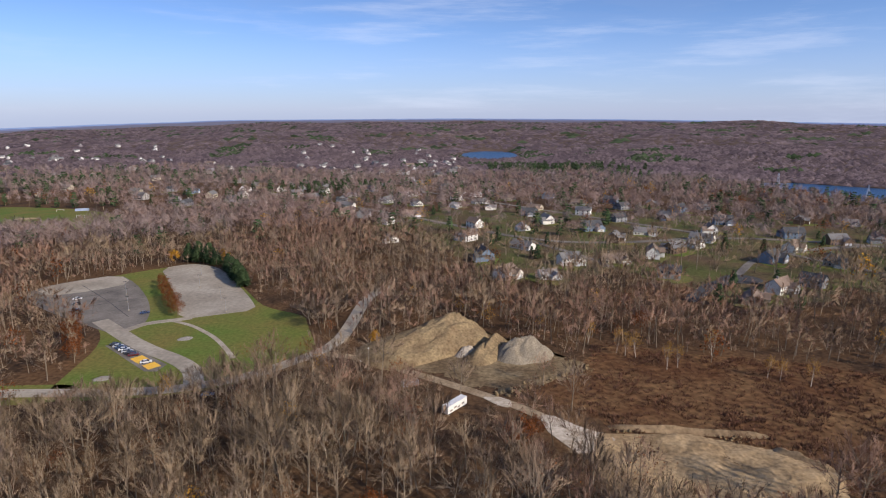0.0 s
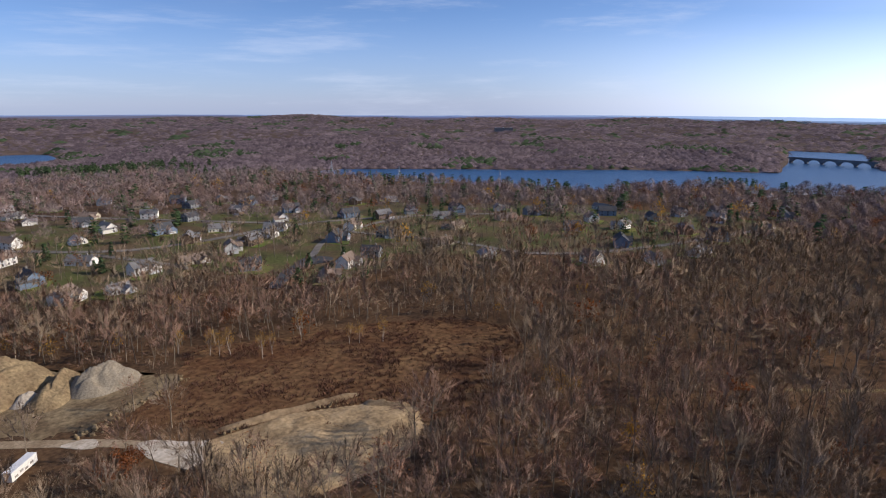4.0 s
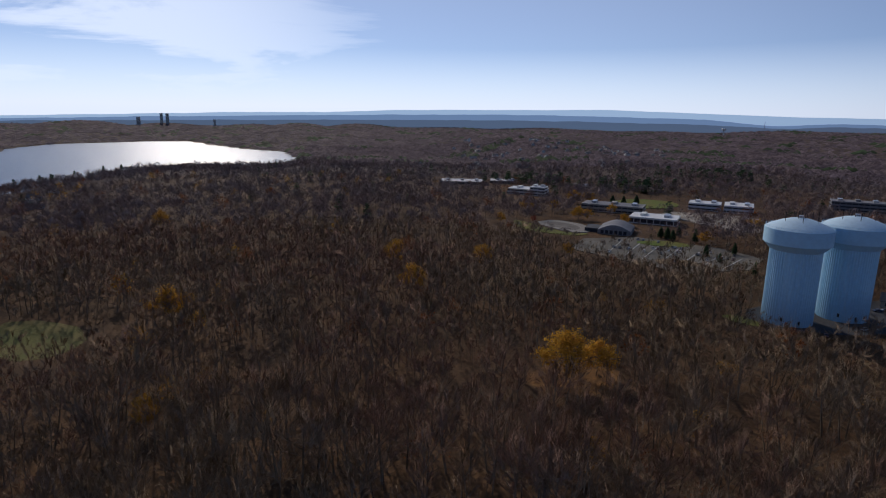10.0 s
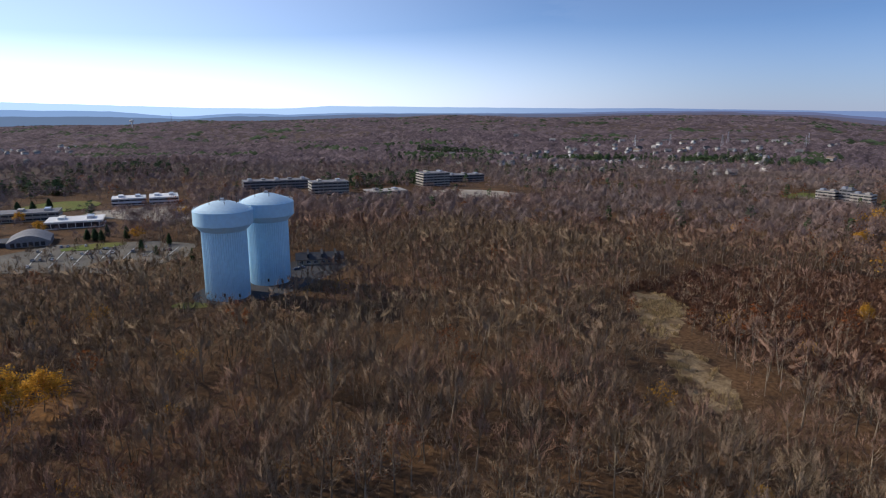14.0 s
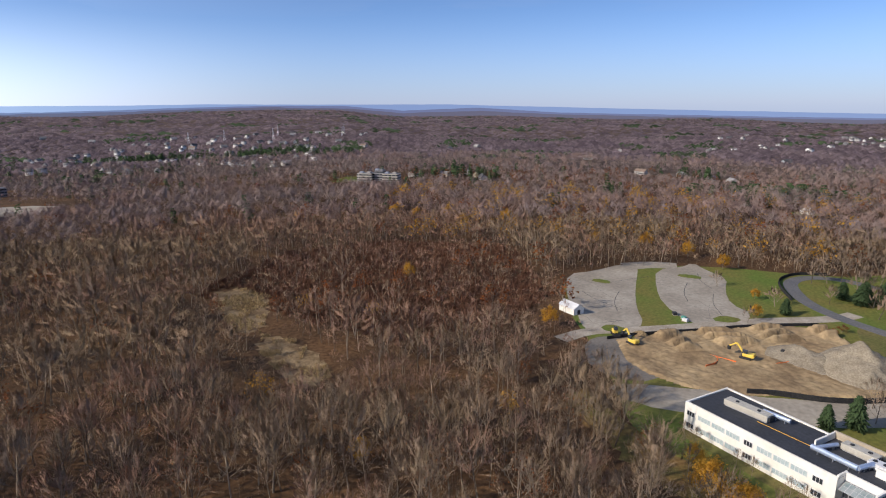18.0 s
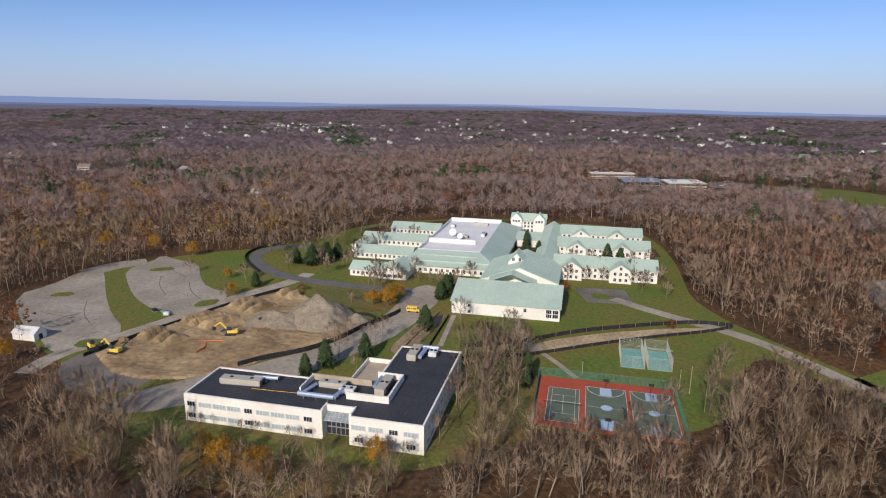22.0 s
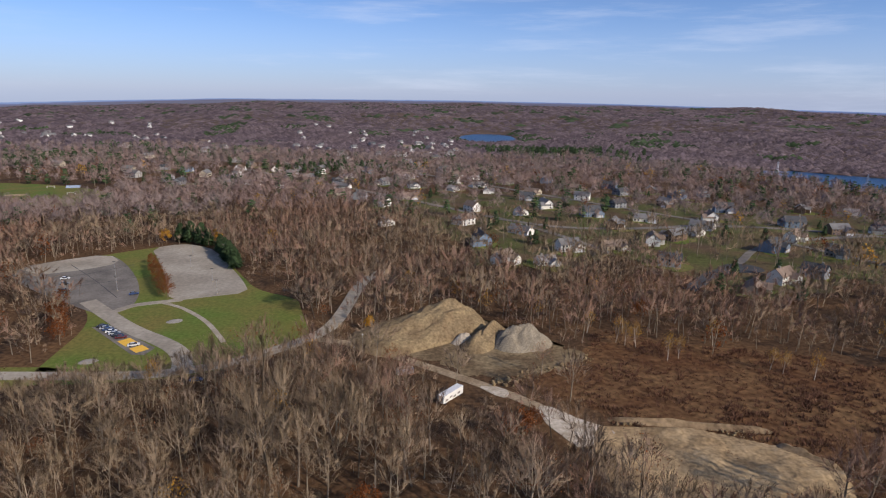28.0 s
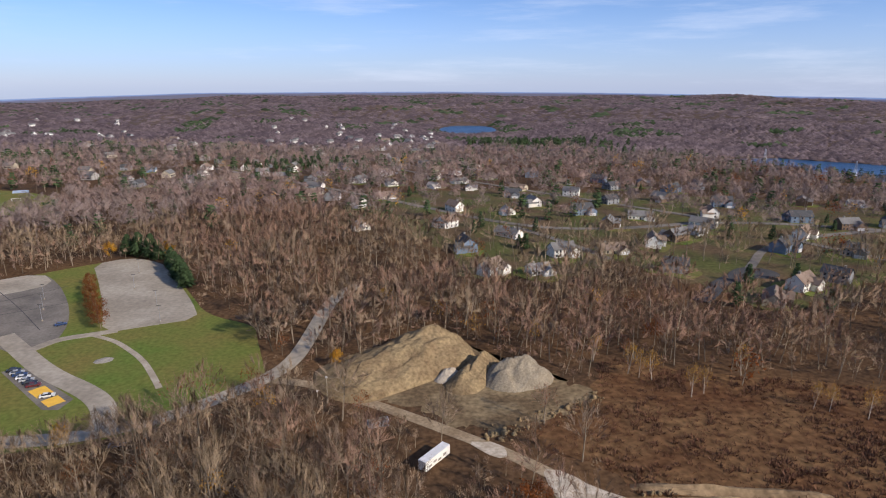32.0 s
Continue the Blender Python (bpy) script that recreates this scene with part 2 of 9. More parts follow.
M_SLAB = mat("weathered_concrete_slab", (0.56, 0.49, 0.395), (0.38, 0.315, 0.235), scale=0.22, fine=1.0, fine_amt=0.25, sharp=0.25)
M_TRAIL = mat("trodden_dry_grass", (0.23, 0.175, 0.075), (0.17, 0.12, 0.06), scale=0.1, fine=0.8, fine_amt=0.3)
M_TRACK = mat("dirt_track", (0.36, 0.28, 0.185), (0.23, 0.165, 0.1), scale=0.12, fine=0.9, fine_amt=0.3, bump=0.15)
M_SAND = mat("bare_subsoil", (0.5, 0.385, 0.235), (0.35, 0.255, 0.15), scale=0.09, fine=0.6, fine_amt=0.35, bump=0.3)
M_DIG = mat("dug_subsoil", (0.4, 0.29, 0.16), (0.24, 0.165, 0.092), scale=0.055, fine=0.45, fine_amt=0.3, bump=0.4, sharp=0.25)
M_SPOIL = mat("spoil_heap", (0.27, 0.2, 0.11), (0.18, 0.125, 0.07), scale=0.16, fine=0.9, fine_amt=0.4, bump=0.6)
M_EARTH = mat("bare_brown_earth", (0.3, 0.215, 0.125), (0.165, 0.112, 0.066), scale=0.1, fine=0.7, fine_amt=0.4, bump=0.4)
M_SANDFLAT = mat("dry_sandy_ground", (0.408, 0.293, 0.163), (0.252, 0.172, 0.0924), scale=0.12, fine=0.8, fine_amt=0.4, bump=0.4)
M_CLEARED = mat("cleared_olive_earth", (0.235, 0.175, 0.1), (0.14, 0.098, 0.056), scale=0.09, fine=0.6, fine_amt=0.45, bump=0.5, sharp=0.2)
M_GRAVEL = mat("grey_gravel", (0.285, 0.243, 0.178), (0.215, 0.178, 0.128), scale=0.3, fine=1.6, fine_amt=0.3, bump=0.3)
M_MEADOW = mat("dead_meadow", (0.106, 0.0504, 0.024), (0.175, 0.102, 0.048), scale=0.05, fine=0.4, fine_amt=0.5, bump=0.6)
M_REED = mat("dry_reed", (0.48, 0.365, 0.2), (0.35, 0.255, 0.13), scale=0.3, fine=2.0, island=0.4)
M_REED_BED = mat("flattened_reed", (0.27, 0.195, 0.11), (0.15, 0.1, 0.055), scale=0.12, fine=0.9, fine_amt=0.4, sharp=0.2)
M_TWIG_LAWN = mat("dark_grey_twigs", (0.295, 0.218, 0.157), (0.238, 0.172, 0.123), scale=0.05, fine=0.12, fine_amt=0.2, island=0.2)
M_TWIG = mat("bare_twigs", (0.31, 0.224, 0.155), (0.258, 0.182, 0.124), scale=0.05, fine=0.12, fine_amt=0.15, island=0.14)
# cooler copies of the twig colours, with middle-distance haze painted into them
M_TWIG_MID = mat("hazed_grey_twigs", (0.262, 0.2, 0.178), (0.212, 0.16, 0.144), scale=0.02, fine=0.12, fine_amt=0.2, island=0.16)
M_TWIG_MID_RUST = mat("hazed_russet_twigs", (0.285, 0.198, 0.168), (0.232, 0.16, 0.138), scale=0.02, fine=0.12, fine_amt=0.2, island=0.16)
M_TWIG_RUST = mat("russet_twigs", (0.318, 0.197, 0.14), (0.265, 0.164, 0.118), scale=0.05, fine=0.12, fine_amt=0.15, island=0.14)
M_TWIG_OLIVE = mat("olive_grey_twigs", (0.295, 0.218, 0.143), (0.242, 0.178, 0.116), scale=0.05, fine=0.12, fine_amt=0.15, island=0.14)
M_TWIG_RED = mat("rusty_twigs", (0.165, 0.082, 0.05), (0.135, 0.074, 0.048), scale=0.08, fine=0.3, fine_amt=0.3, island=0.3)
M_BARK = mat("grey_bark", (0.28, 0.225, 0.165), (0.18, 0.142, 0.103), scale=0.1, fine=3.0, island=0.4)
M_PALE_BARK = mat("pale_birch_bark", (0.5, 0.44, 0.36), (0.36, 0.3, 0.24), scale=0.5, fine=3.0, island=0.3)
M_YELLOW = mat("yellow_leaves", (0.56, 0.32, 0.045), (0.46, 0.23, 0.035), scale=0.2, fine=1.0, island=0.4)
M_RUST = mat("rust_leaves", (0.25, 0.085, 0.025), (0.17, 0.06, 0.025), scale=0.2, fine=1.0, island=0.45)
M_RED = mat("red_leaves", (0.28, 0.035, 0.02), (0.2, 0.03, 0.02), scale=0.2, fine=1.0, island=0.45)
M_PINE = mat("pine_needles", (0.052, 0.085, 0.038), (0.072, 0.105, 0.045), scale=0.2, fine=1.0, island=0.4)
# brown of the far woods pushed towards purple, distance haze painted into it
M_FAR = mat("far_hazed_woods", (0.2, 0.15, 0.15), (0.135, 0.102, 0.112), scale=0.008, fine=0.16, fine_amt=0.5, island=0.34)
M_FAR_GREEN = mat("far_evergreens", (0.045, 0.07, 0.03), (0.06, 0.075, 0.04), scale=0.006, fine=0.03, island=0.4)
M_FARGROUND = mat("far_ground", (0.13, 0.092, 0.07), (0.095, 0.07, 0.056), scale=0.004, fine=0.03, fine_amt=0.4)
M_WHITE = mat("white_render", (0.8, 0.78, 0.72), (0.72, 0.69, 0.62), rough=0.8, scale=0.1, fine=0.8, fine_amt=0.07)
M_WHITE_METAL = mat("white_metal", (0.7, 0.7, 0.7), (0.6, 0.6, 0.6), rough=0.5, scale=0.6, fine=2.0, fine_amt=0.1)
M_ROOF_BLACK = mat("black_roof_membrane", (0.035, 0.038, 0.045), (0.05, 0.052, 0.06), rough=0.75, scale=0.12, fine=1.0, fine_amt=0.25)
M_ROOF_GREEN = mat("verdigris_metal_roof", (0.44, 0.54, 0.45), (0.38, 0.485, 0.405), rough=0.55, scale=0.07, fine=0.9, fine_amt=0.1)
M_ROOF_WHITE = mat("white_roof_membrane", (0.76, 0.76, 0.74), (0.66, 0.66, 0.65), rough=0.8, scale=0.06, fine=0.6, fine_amt=0.08)
M_TAN = mat("tan_terrace", (0.44, 0.38, 0.29), (0.38, 0.32, 0.24), scale=0.3, fine=1.5, fine_amt=0.1)
M_GLASS = mat("window_glass", (0.03, 0.035, 0.045), (0.05, 0.055, 0.065), rough=0.12, scale=0.3, fine=1.0, spec=0.6)
M_GLASS_BLUE = mat("pale_blue_glazing", (0.35, 0.44, 0.47), (0.5, 0.55, 0.55), rough=0.2, scale=0.4, fine=1.0, fine_amt=0.1, spec=0.6)
M_STEEL = mat("galvanised_steel", (0.5, 0.51, 0.54), (0.42, 0.43, 0.46), rough=0.35, metal=0.7, scale=0.6, fine=3.0, fine_amt=0.1)
M_DUCT_BLUE = mat("shiny_duct", (0.45, 0.55, 0.72), (0.6, 0.66, 0.75), rough=0.25, metal=0.6, scale=0.7, fine=3.0, fine_amt=0.1)
M_UNIT = mat("beige_unit_casing", (0.5, 0.47, 0.4), (0.43, 0.4, 0.34), rough=0.6, scale=0.6, fine=3.0, fine_amt=0.12)
M_TOWER = mat("pale_blue_tank_paint", (0.5, 0.74, 0.88), (0.45, 0.69, 0.85), rough=0.5, scale=0.07, fine=0.5, fine_amt=0.06)
M_TOWER_CAP = mat("pale_blue_cap_paint", (0.6, 0.76, 0.84), (0.54, 0.71, 0.8), rough=0.5, scale=0.1, fine=0.6, fine_amt=0.07)
M_DARK = mat("dark_metal", (0.03, 0.03, 0.032), rough=0.6, scale=0.5, fine=3.0)
M_SILT = mat("black_silt_fabric", (0.025, 0.025, 0.027), (0.04, 0.04, 0.04), rough=0.8, scale=0.5, fine=2.0)
M_COURT_RED = mat("red_court_paint", (0.45, 0.1, 0.06), (0.38, 0.085, 0.05), rough=0.8, scale=0.2, fine=1.2, fine_amt=0.12)
M_COURT_GREEN = mat("green_court_paint", (0.115, 0.15, 0.11), (0.14, 0.17, 0.125), rough=0.8, scale=0.15, fine=1.2, fine_amt=0.12)
M_COURT_BLUE = mat("blue_court_paint", (0.36, 0.5, 0.62), (0.42, 0.54, 0.64), rough=0.8, scale=0.4, fine=1.5, fine_amt=0.12)
M_LINE = mat("white_line_paint", (0.75, 0.75, 0.7), rough=0.8, scale=0.5, fine=2.0, fine_amt=0.1)
M_CHAIN = mat("green_mesh", (0.08, 0.26, 0.2), (0.1, 0.3, 0.23), rough=0.6, scale=0.5, fine=2.0)
M_MACHINE = mat("yellow_machine_paint", (0.82, 0.59, 0.11), (0.7, 0.49, 0.08), rough=0.5, scale=0.6, fine=2.5, fine_amt=0.15)
M_ORANGE = mat("orange_mesh", (0.8, 0.2, 0.05), (0.7, 0.17, 0.05), rough=0.7, scale=0.5, fine=2.0)
M_YELLOW_PAINT = mat("yellow_bay_paint", (0.85, 0.5, 0.06), (0.78, 0.44, 0.06), rough=0.7, scale=0.4, fine=2.0, fine_amt=0.08)
M_STONE = mat("grey_stone", (0.34, 0.31, 0.27), (0.24, 0.22, 0.19), scale=0.4, fine=2.0, fine_amt=0.25)
M_BRIDGE = mat("bridge_stone", (0.2, 0.21, 0.22), (0.15, 0.16, 0.17), scale=0.02, fine=0.2, fine_amt=0.15)


def water_mat():
    m = mat("lake_water", (0.018, 0.07, 0.165), (0.015, 0.058, 0.14), rough=0.3, scale=0.01, fine=0.05, fine_amt=0.1, spec=0.38)
    n, l = m.node_tree.nodes, m.node_tree.links
    b = n["Principled BSDF"]
    b.inputs["IOR"].default_value = 1.33
    w = n.new("ShaderNodeTexNoise")
    w.inputs["Scale"].default_value, w.inputs["Detail"].default_value = 0.2, 5.0
    bp = n.new("ShaderNodeBump")
    bp.inputs["Strength"].default_value, bp.inputs["Distance"].default_value = 1.0, 1.1
    co = n.new("ShaderNodeTexCoord")
    l.new(co.outputs["Object"], w.inputs["Vector"])
    l.new(w.outputs["Fac"], bp.inputs["Height"])
    l.new(bp.outputs["Normal"], b.inputs["Normal"])
    return m


M_WATER = water_mat()


def thin_leaf(m, share):
    """Lets part of the light through a leaf."""
    n, l = m.node_tree.nodes, m.node_tree.links
    b = n["Principled BSDF"]
    tr, mx = n.new("ShaderNodeBsdfTranslucent"), n.new("ShaderNodeMixShader")
    mx.inputs["Fac"].default_value = share
    l.new(b.inputs["Base Color"].links[0].from_socket, tr.inputs["Color"])
    l.new(b.outputs["BSDF"], mx.inputs[1])
    l.new(tr.outputs["BSDF"], mx.inputs[2])
    l.new(mx.outputs["Shader"], n["Material Output"].inputs["Surface"])


def spray(m, cover):
    """Breaks the broad sprays of twigs up into fine rising strands with gaps between them."""
    n, l = m.node_tree.nodes, m.node_tree.links
    geo, sc, nz, cut = n.new("ShaderNodeNewGeometry"), n.new("ShaderNodeMapping"), n.new("ShaderNodeTexNoise"), n.new("ShaderNodeMath")
    sc.inputs["Scale"].default_value = (1.0, 1.0, 0.2)
    nz.inputs["Scale"].default_value, nz.inputs["Detail"].default_value = 8.0, 1.0
    cut.operation = "GREATER_THAN"
    cut.inputs[1].default_value = 0.5 + (0.5 - cover) * 0.34
    hole, mx = n.new("ShaderNodeBsdfTransparent"), n.new("ShaderNodeMixShader")
    l.new(geo.outputs["Position"], sc.inputs["Vector"])
    l.new(sc.outputs["Vector"], nz.inputs["Vector"])
    l.new(nz.outputs["Fac"], cut.inputs[0])
    l.new(cut.outputs["Value"], mx.inputs["Fac"])
    l.new(hole.outputs["BSDF"], mx.inputs[1])
    l.new(n["Principled BSDF"].outputs["BSDF"], mx.inputs[2])
    l.new(mx.outputs["Shader"], n["Material Output"].inputs["Surface"])


for m in (M_TWIG, M_TWIG_RUST, M_TWIG_OLIVE, M_TWIG_LAWN):
    spray(m, 0.48 if m is M_TWIG_LAWN else 0.34)
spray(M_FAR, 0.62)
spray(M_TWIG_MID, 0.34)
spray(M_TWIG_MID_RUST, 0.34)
for m in (M_YELLOW, M_RUST, M_RED):
    thin_leaf(m, 0.45)
thin_leaf(M_PINE, 0.15)


# ---- building tools ----
def link_bm(name, bm, material, parent=None, label="", smooth=False):
    me = bpy.data.meshes.new(name)
    bm.normal_update()
    if smooth:
        for f in bm.faces:
            f.smooth = True
    bm.to_mesh(me)
    bm.free()
    for m in (material if isinstance(material, (list, tuple)) else (material,)):
        me.materials.append(m)
    ob = new(name, me)
    if parent:
        ob.parent = parent
    return tagged(ob, label)


def part(name, bm, material, parent, label="", smooth=False):
    return link_bm(name, bm, material, parent, label, smooth)


def thing(name, m, label, category, group="", kind=""):
    ob = new(name)
    ob.empty_display_size = 0.5
    ob.matrix_world = m
    return tagged(ob, label, category, group, kind)


def np_mesh(name, V, F, materials, midx=None, label="", category="", kind="stuff", N=None):
    V, F = np.asarray(V, np.float32), np.asarray(F, np.int32)
    me = bpy.data.meshes.new(name)
    me.vertices.add(len(V))
    me.vertices.foreach_set("co", V.ravel())
    me.loops.add(F.size)
    me.loops.foreach_set("vertex_index", F.ravel())
    me.polygons.add(len(F))
    me.polygons.foreach_set("loop_start", np.arange(len(F), dtype=np.int32) * F.shape[1])
    for m in materials:
        me.materials.append(m)
    if midx is not None:
        me.polygons.foreach_set("material_index", np.asarray(midx, np.int32))
    me.update(calc_edges=True)
    if N is not None:
        me.attributes.new("custom_normal", "FLOAT_VECTOR", "POINT").data.foreach_set("vector", np.asarray(N, np.float32).ravel())
    return tagged(new(name, me), label, category, kind=kind)


def box(bm, x0, x1, y0, y1, z0, z1, m=None, bevel=0.0):
    g = bmesh.ops.create_cube(bm, size=1.0)["verts"]
    bmesh.ops.scale(bm, vec=(x1 - x0, y1 - y0, z1 - z0), verts=g)
    bmesh.ops.translate(bm, vec=((x0 + x1) / 2, (y0 + y1) / 2, (z0 + z1) / 2), verts=g)
    if bevel:
        e = list({e for v in g for e in v.link_edges})
        r = bmesh.ops.bevel(bm, geom=e, offset=bevel, segments=1, affect="EDGES")
        g = list({v for f in r["faces"] for v in f.verts} | {v for v in g if v.is_valid})
    if m is not None:
        bmesh.ops.transform(bm, matrix=m, verts=g)
    return g


def one_box(*a, **k):
    bm = bmesh.new()
    box(bm, *a, **k)
    return bm


def chaikin(pts, times=2, closed=True):
    p = [Vector((q[0], q[1])) for q in pts]
    for _ in range(times):
        out, n = [], len(p)
        for i in range(n if closed else n - 1):
            a, b = p[i], p[(i + 1) % n]
            out += [a.lerp(b, 0.25), a.lerp(b, 0.75)]
        p = out if closed else [p[0]] + out + [p[-1]]
    return p


def inside(poly, X, Y):
    """Which of the places X, Y lie within a polygon."""
    r = np.zeros(X.shape, bool)
    n = len(poly)
    for i in range(n):
        (x0, y0), (x1, y1) = poly[i][:2], poly[(i + 1) % n][:2]
        if y0 == y1:
            continue
        r ^= ((y0 > Y) != (y1 > Y)) & (X < (x1 - x0) * (Y - y0) / (y1 - y0) + x0)
    return r


def near_line(line, X, Y, w):
    """Which of the places lie within w of a line of points."""
    r = np.zeros(X.shape, bool)
    for (x0, y0), (x1, y1) in zip(line[:-1], line[1:]):
        dx, dy = x1 - x0, y1 - y0
        t = np.clip(((X - x0) * dx + (Y - y0) * dy) / (dx * dx + dy * dy + 1e-9), 0, 1)
        r |= np.hypot(X - x0 - t * dx, Y - y0 - t * dy) < w
    return r


def sheet(name, pts, z, material, label="", category="ground", smooth=2, rough_edge=0.0, thick=0.12, kind="structure"):
    """A slab of ground cover with its own edge, its top at z above the ground."""
    p = chaikin(pts, smooth)
    if rough_edge:
        p = [q + Vector((noise.noise((q.x * 0.3, q.y * 0.3, 1.0)), noise.noise((q.x * 0.3, q.y * 0.3, 7.0)))) * rough_edge for q in p]
    bm = bmesh.new()
    vs = [bm.verts.new((q.x, q.y, 0)) for q in p]
    f = bm.faces.new(vs)
    f.normal_update()
    if f.normal.z < 0:
        f.normal_flip()
    bmesh.ops.triangulate(bm, faces=[f])
    g = bmesh.ops.extrude_face_region(bm, geom=bm.faces[:])["geom"]
    bmesh.ops.translate(bm, vec=(0, 0, -thick), verts=[v for v in bm.verts])
    bmesh.ops.translate(bm, vec=(0, 0, thick), verts=[v for v in g if isinstance(v, bmesh.types.BMVert)])
    bmesh.ops.translate(bm, vec=(0, 0, z), verts=bm.verts[:])
    ob = link_bm(name, bm, material)
    for v in ob.data.vertices:
        v.co.z += ground_z(v.co.x, v.co.y)
    return tagged(ob, label, category, kind=kind)


def ribbon(name, pts, width, z, material, label="", category="road", height=0.12, smooth=2, kind="structure", parent=None):
    """A strip of given width along a line of points, with a flat top at z."""
    p = chaikin(pts, smooth, False)
    bm = bmesh.new()
    prev = None
    for i, q in enumerate(p):
        d = (p[min(i + 1, len(p) - 1)] - p[max(i - 1, 0)]).normalized()
        nrm = Vector((-d.y, d.x)) * width / 2
        g = ground_z(q.x, q.y)
        ring = [bm.verts.new((*(q + nrm), g + z)), bm.verts.new((*(q - nrm), g + z)),
                bm.verts.new((*(q - nrm), g + z - height)), bm.verts.new((*(q + nrm), g + z - height))]
        if prev:
            for k in range(4):
                bm.faces.new((prev[k], prev[(k + 1) % 4], ring[(k + 1) % 4], ring[k]))
        else:
            bm.faces.new(ring)
        prev = ring
    bm.faces.new(prev[::-1])
    bmesh.ops.recalc_face_normals(bm, faces=bm.faces[:])
    ob = link_bm(name, bm, material, parent)
    return tagged(ob, label, category, kind=kind)


# ---- terrain ----
WATER_Z = -60.0
# bearing clockwise from +y, near shore, far shore
SHORE = [(22, 1500, 1500), (25.5, 1440, 1560), (28.7, 1370, 1610), (36.7, 1270, 1580), (47, 1170, 1570), (55, 1160, 1620), (62.7, 1320, 1650), (66.6, 1290, 1672),
         (67.4, 1280, 2480), (72.6, 1265, 2440), (73.4, 1262, 1864), (87.5, 1262, 1805), (97.4, 1195, 1770), (101.6, 1120, 1916), (106.2, 1065, 2080), (111, 1250, 2240),
         (113.2, 1300, 2430), (114, 1310, 2640), (117, 1390, 2890), (124, 1690, 3020), (127, 1760, 3000), (129, 1720, 2700), (131.5, 1690, 2460), (135, 1760, 2300), (136.5, 1900, 1900)]
# bearing, highest ground at the edge of the land
EDGE = [(0, 14), (15, 8), (28, -2), (37, -22), (52, -30), (67, -44), (81, -50), (94, -46), (115, -45), (120, -50), (130, -52), (146, -50), (154, -45), (164, -42), (172, -40), (178, -28), (186, -8), (192, 15), (200, 28),
        (210, 30), (217, 42), (224, 58), (230, 45), (235, 0), (243, 5), (250, -8), (256, -16), (264, -25), (274, -36), (284, -30), (294, -26), (300, -36), (313, -45), (322, -45), (330, -20), (340, 8), (360, 14)]
EDGE_R = 4860.0


def ground(X, Y):
    X, Y = np.asarray(X, float), np.asarray(Y, float)
    r, th = np.hypot(X, Y), np.degrees(np.arctan2(X, Y)) % 360
    sb, sn, sf = np.array(SHORE).T
    nearr, farr = np.interp(th, sb, sn), np.interp(th, sb, sf)
    edge = np.interp(th, *np.array(EDGE).T)
    waves = (np.sin(X / 310 + 1.3) * np.cos(Y / 260 - 0.7) + 0.6 * np.sin(X / 140 + Y / 190)) * np.clip((r - 800) / 1300, 0, 1) * 19
    # dry side
    s = np.clip((r - 430) / 850, 0, 1)
    dry = -20 * s * s * (3 - 2 * s) + waves
    k = np.clip((r - 1400) / (EDGE_R - 1400), 0, 1)
    dry = np.maximum(dry * (1 - k) + edge * k + waves * k * 0.4, -54)
    # valley of the small northern lake
    v = np.exp(-(((th + 180) % 360 - 180 - 4) / 16) ** 2) * np.clip((r - 900) / 900, 0, 1) * np.clip((3000 - r) / 500, 0, 1)
    dry = dry * (1 - v) + v * -53
    dry -= 12 * np.clip(1 - ((((th + 180) % 360 - 180 - 3.2) / 3.4) ** 2 + ((r - 2270) / 290) ** 2), 0, 1) ** 0.4 * (v > 0.3)
    # lake side
    s = np.clip((r - 430) / np.maximum(nearr - 430, 1), 0, 1)
    wet = -57 * s ** 2.1
    lake = (r > nearr) & (r < farr)
    q = np.clip((r - farr) / np.maximum(EDGE_R - farr, 1), 0, 1)
    back = -57 + (edge + 57) * q ** 0.8 + np.abs(waves) * np.clip((r - farr) / 300, 0, 1) * 1.2
    dip = np.minimum(np.clip((r - nearr) / 25, 0, 1), np.clip((farr - r) / 25, 0, 1))
    wet = np.where(lake, -57 - 9 * dip, np.where(r >= farr, back, wet))
    f = np.clip((th - 12) / 14, 0, 1) * np.clip((150 - th) / 13, 0, 1)
    return dry * (1 - f) + wet * f


def ground_z(x, y):
    if x * x + y * y < 430 ** 2:
        return 0.0
    return float(ground(x, y))


def on_water(X, Y):
    r, th = np.hypot(X, Y), np.degrees(np.arctan2(X, Y)) % 360
    sb, sn, sf = np.array(SHORE).T
    return (ground(X, Y) < WATER_Z + 2.0)


rings = np.concatenate([np.array([0.0, 60, 120, 200, 280, 360, 430]), np.linspace(470, 3100, 92), np.linspace(3180, EDGE_R, 16)])
NA = 400
ang = np.linspace(0, 2 * np.pi, NA, endpoint=False)
RR, AA = np.meshgrid(rings[1:], ang, indexing="ij")
GX, GY = RR * np.sin(AA), RR * np.cos(AA)
GV = np.concatenate([[[0, 0, 0]], np.stack([GX, GY, ground(GX, GY)], -1).reshape(-1, 3)])
idx = np.arange(len(rings) - 1)[:, None] * NA + 1 + np.arange(NA)[None, :]
nxt = np.roll(idx, -1, axis=1)
q1 = np.stack([idx[:-1], nxt[:-1], nxt[1:]], -1).reshape(-1, 3)
q2 = np.stack([idx[:-1], nxt[1:], idx[1:]], -1).reshape(-1, 3)
cap = np.stack([np.zeros(NA, int), nxt[0], idx[0]], -1)
GF = np.concatenate([cap, q1, q2])[:, ::-1]
far_face = np.hypot(GV[GF].mean(1)[:, 0], GV[GF].mean(1)[:, 1]) > 1100
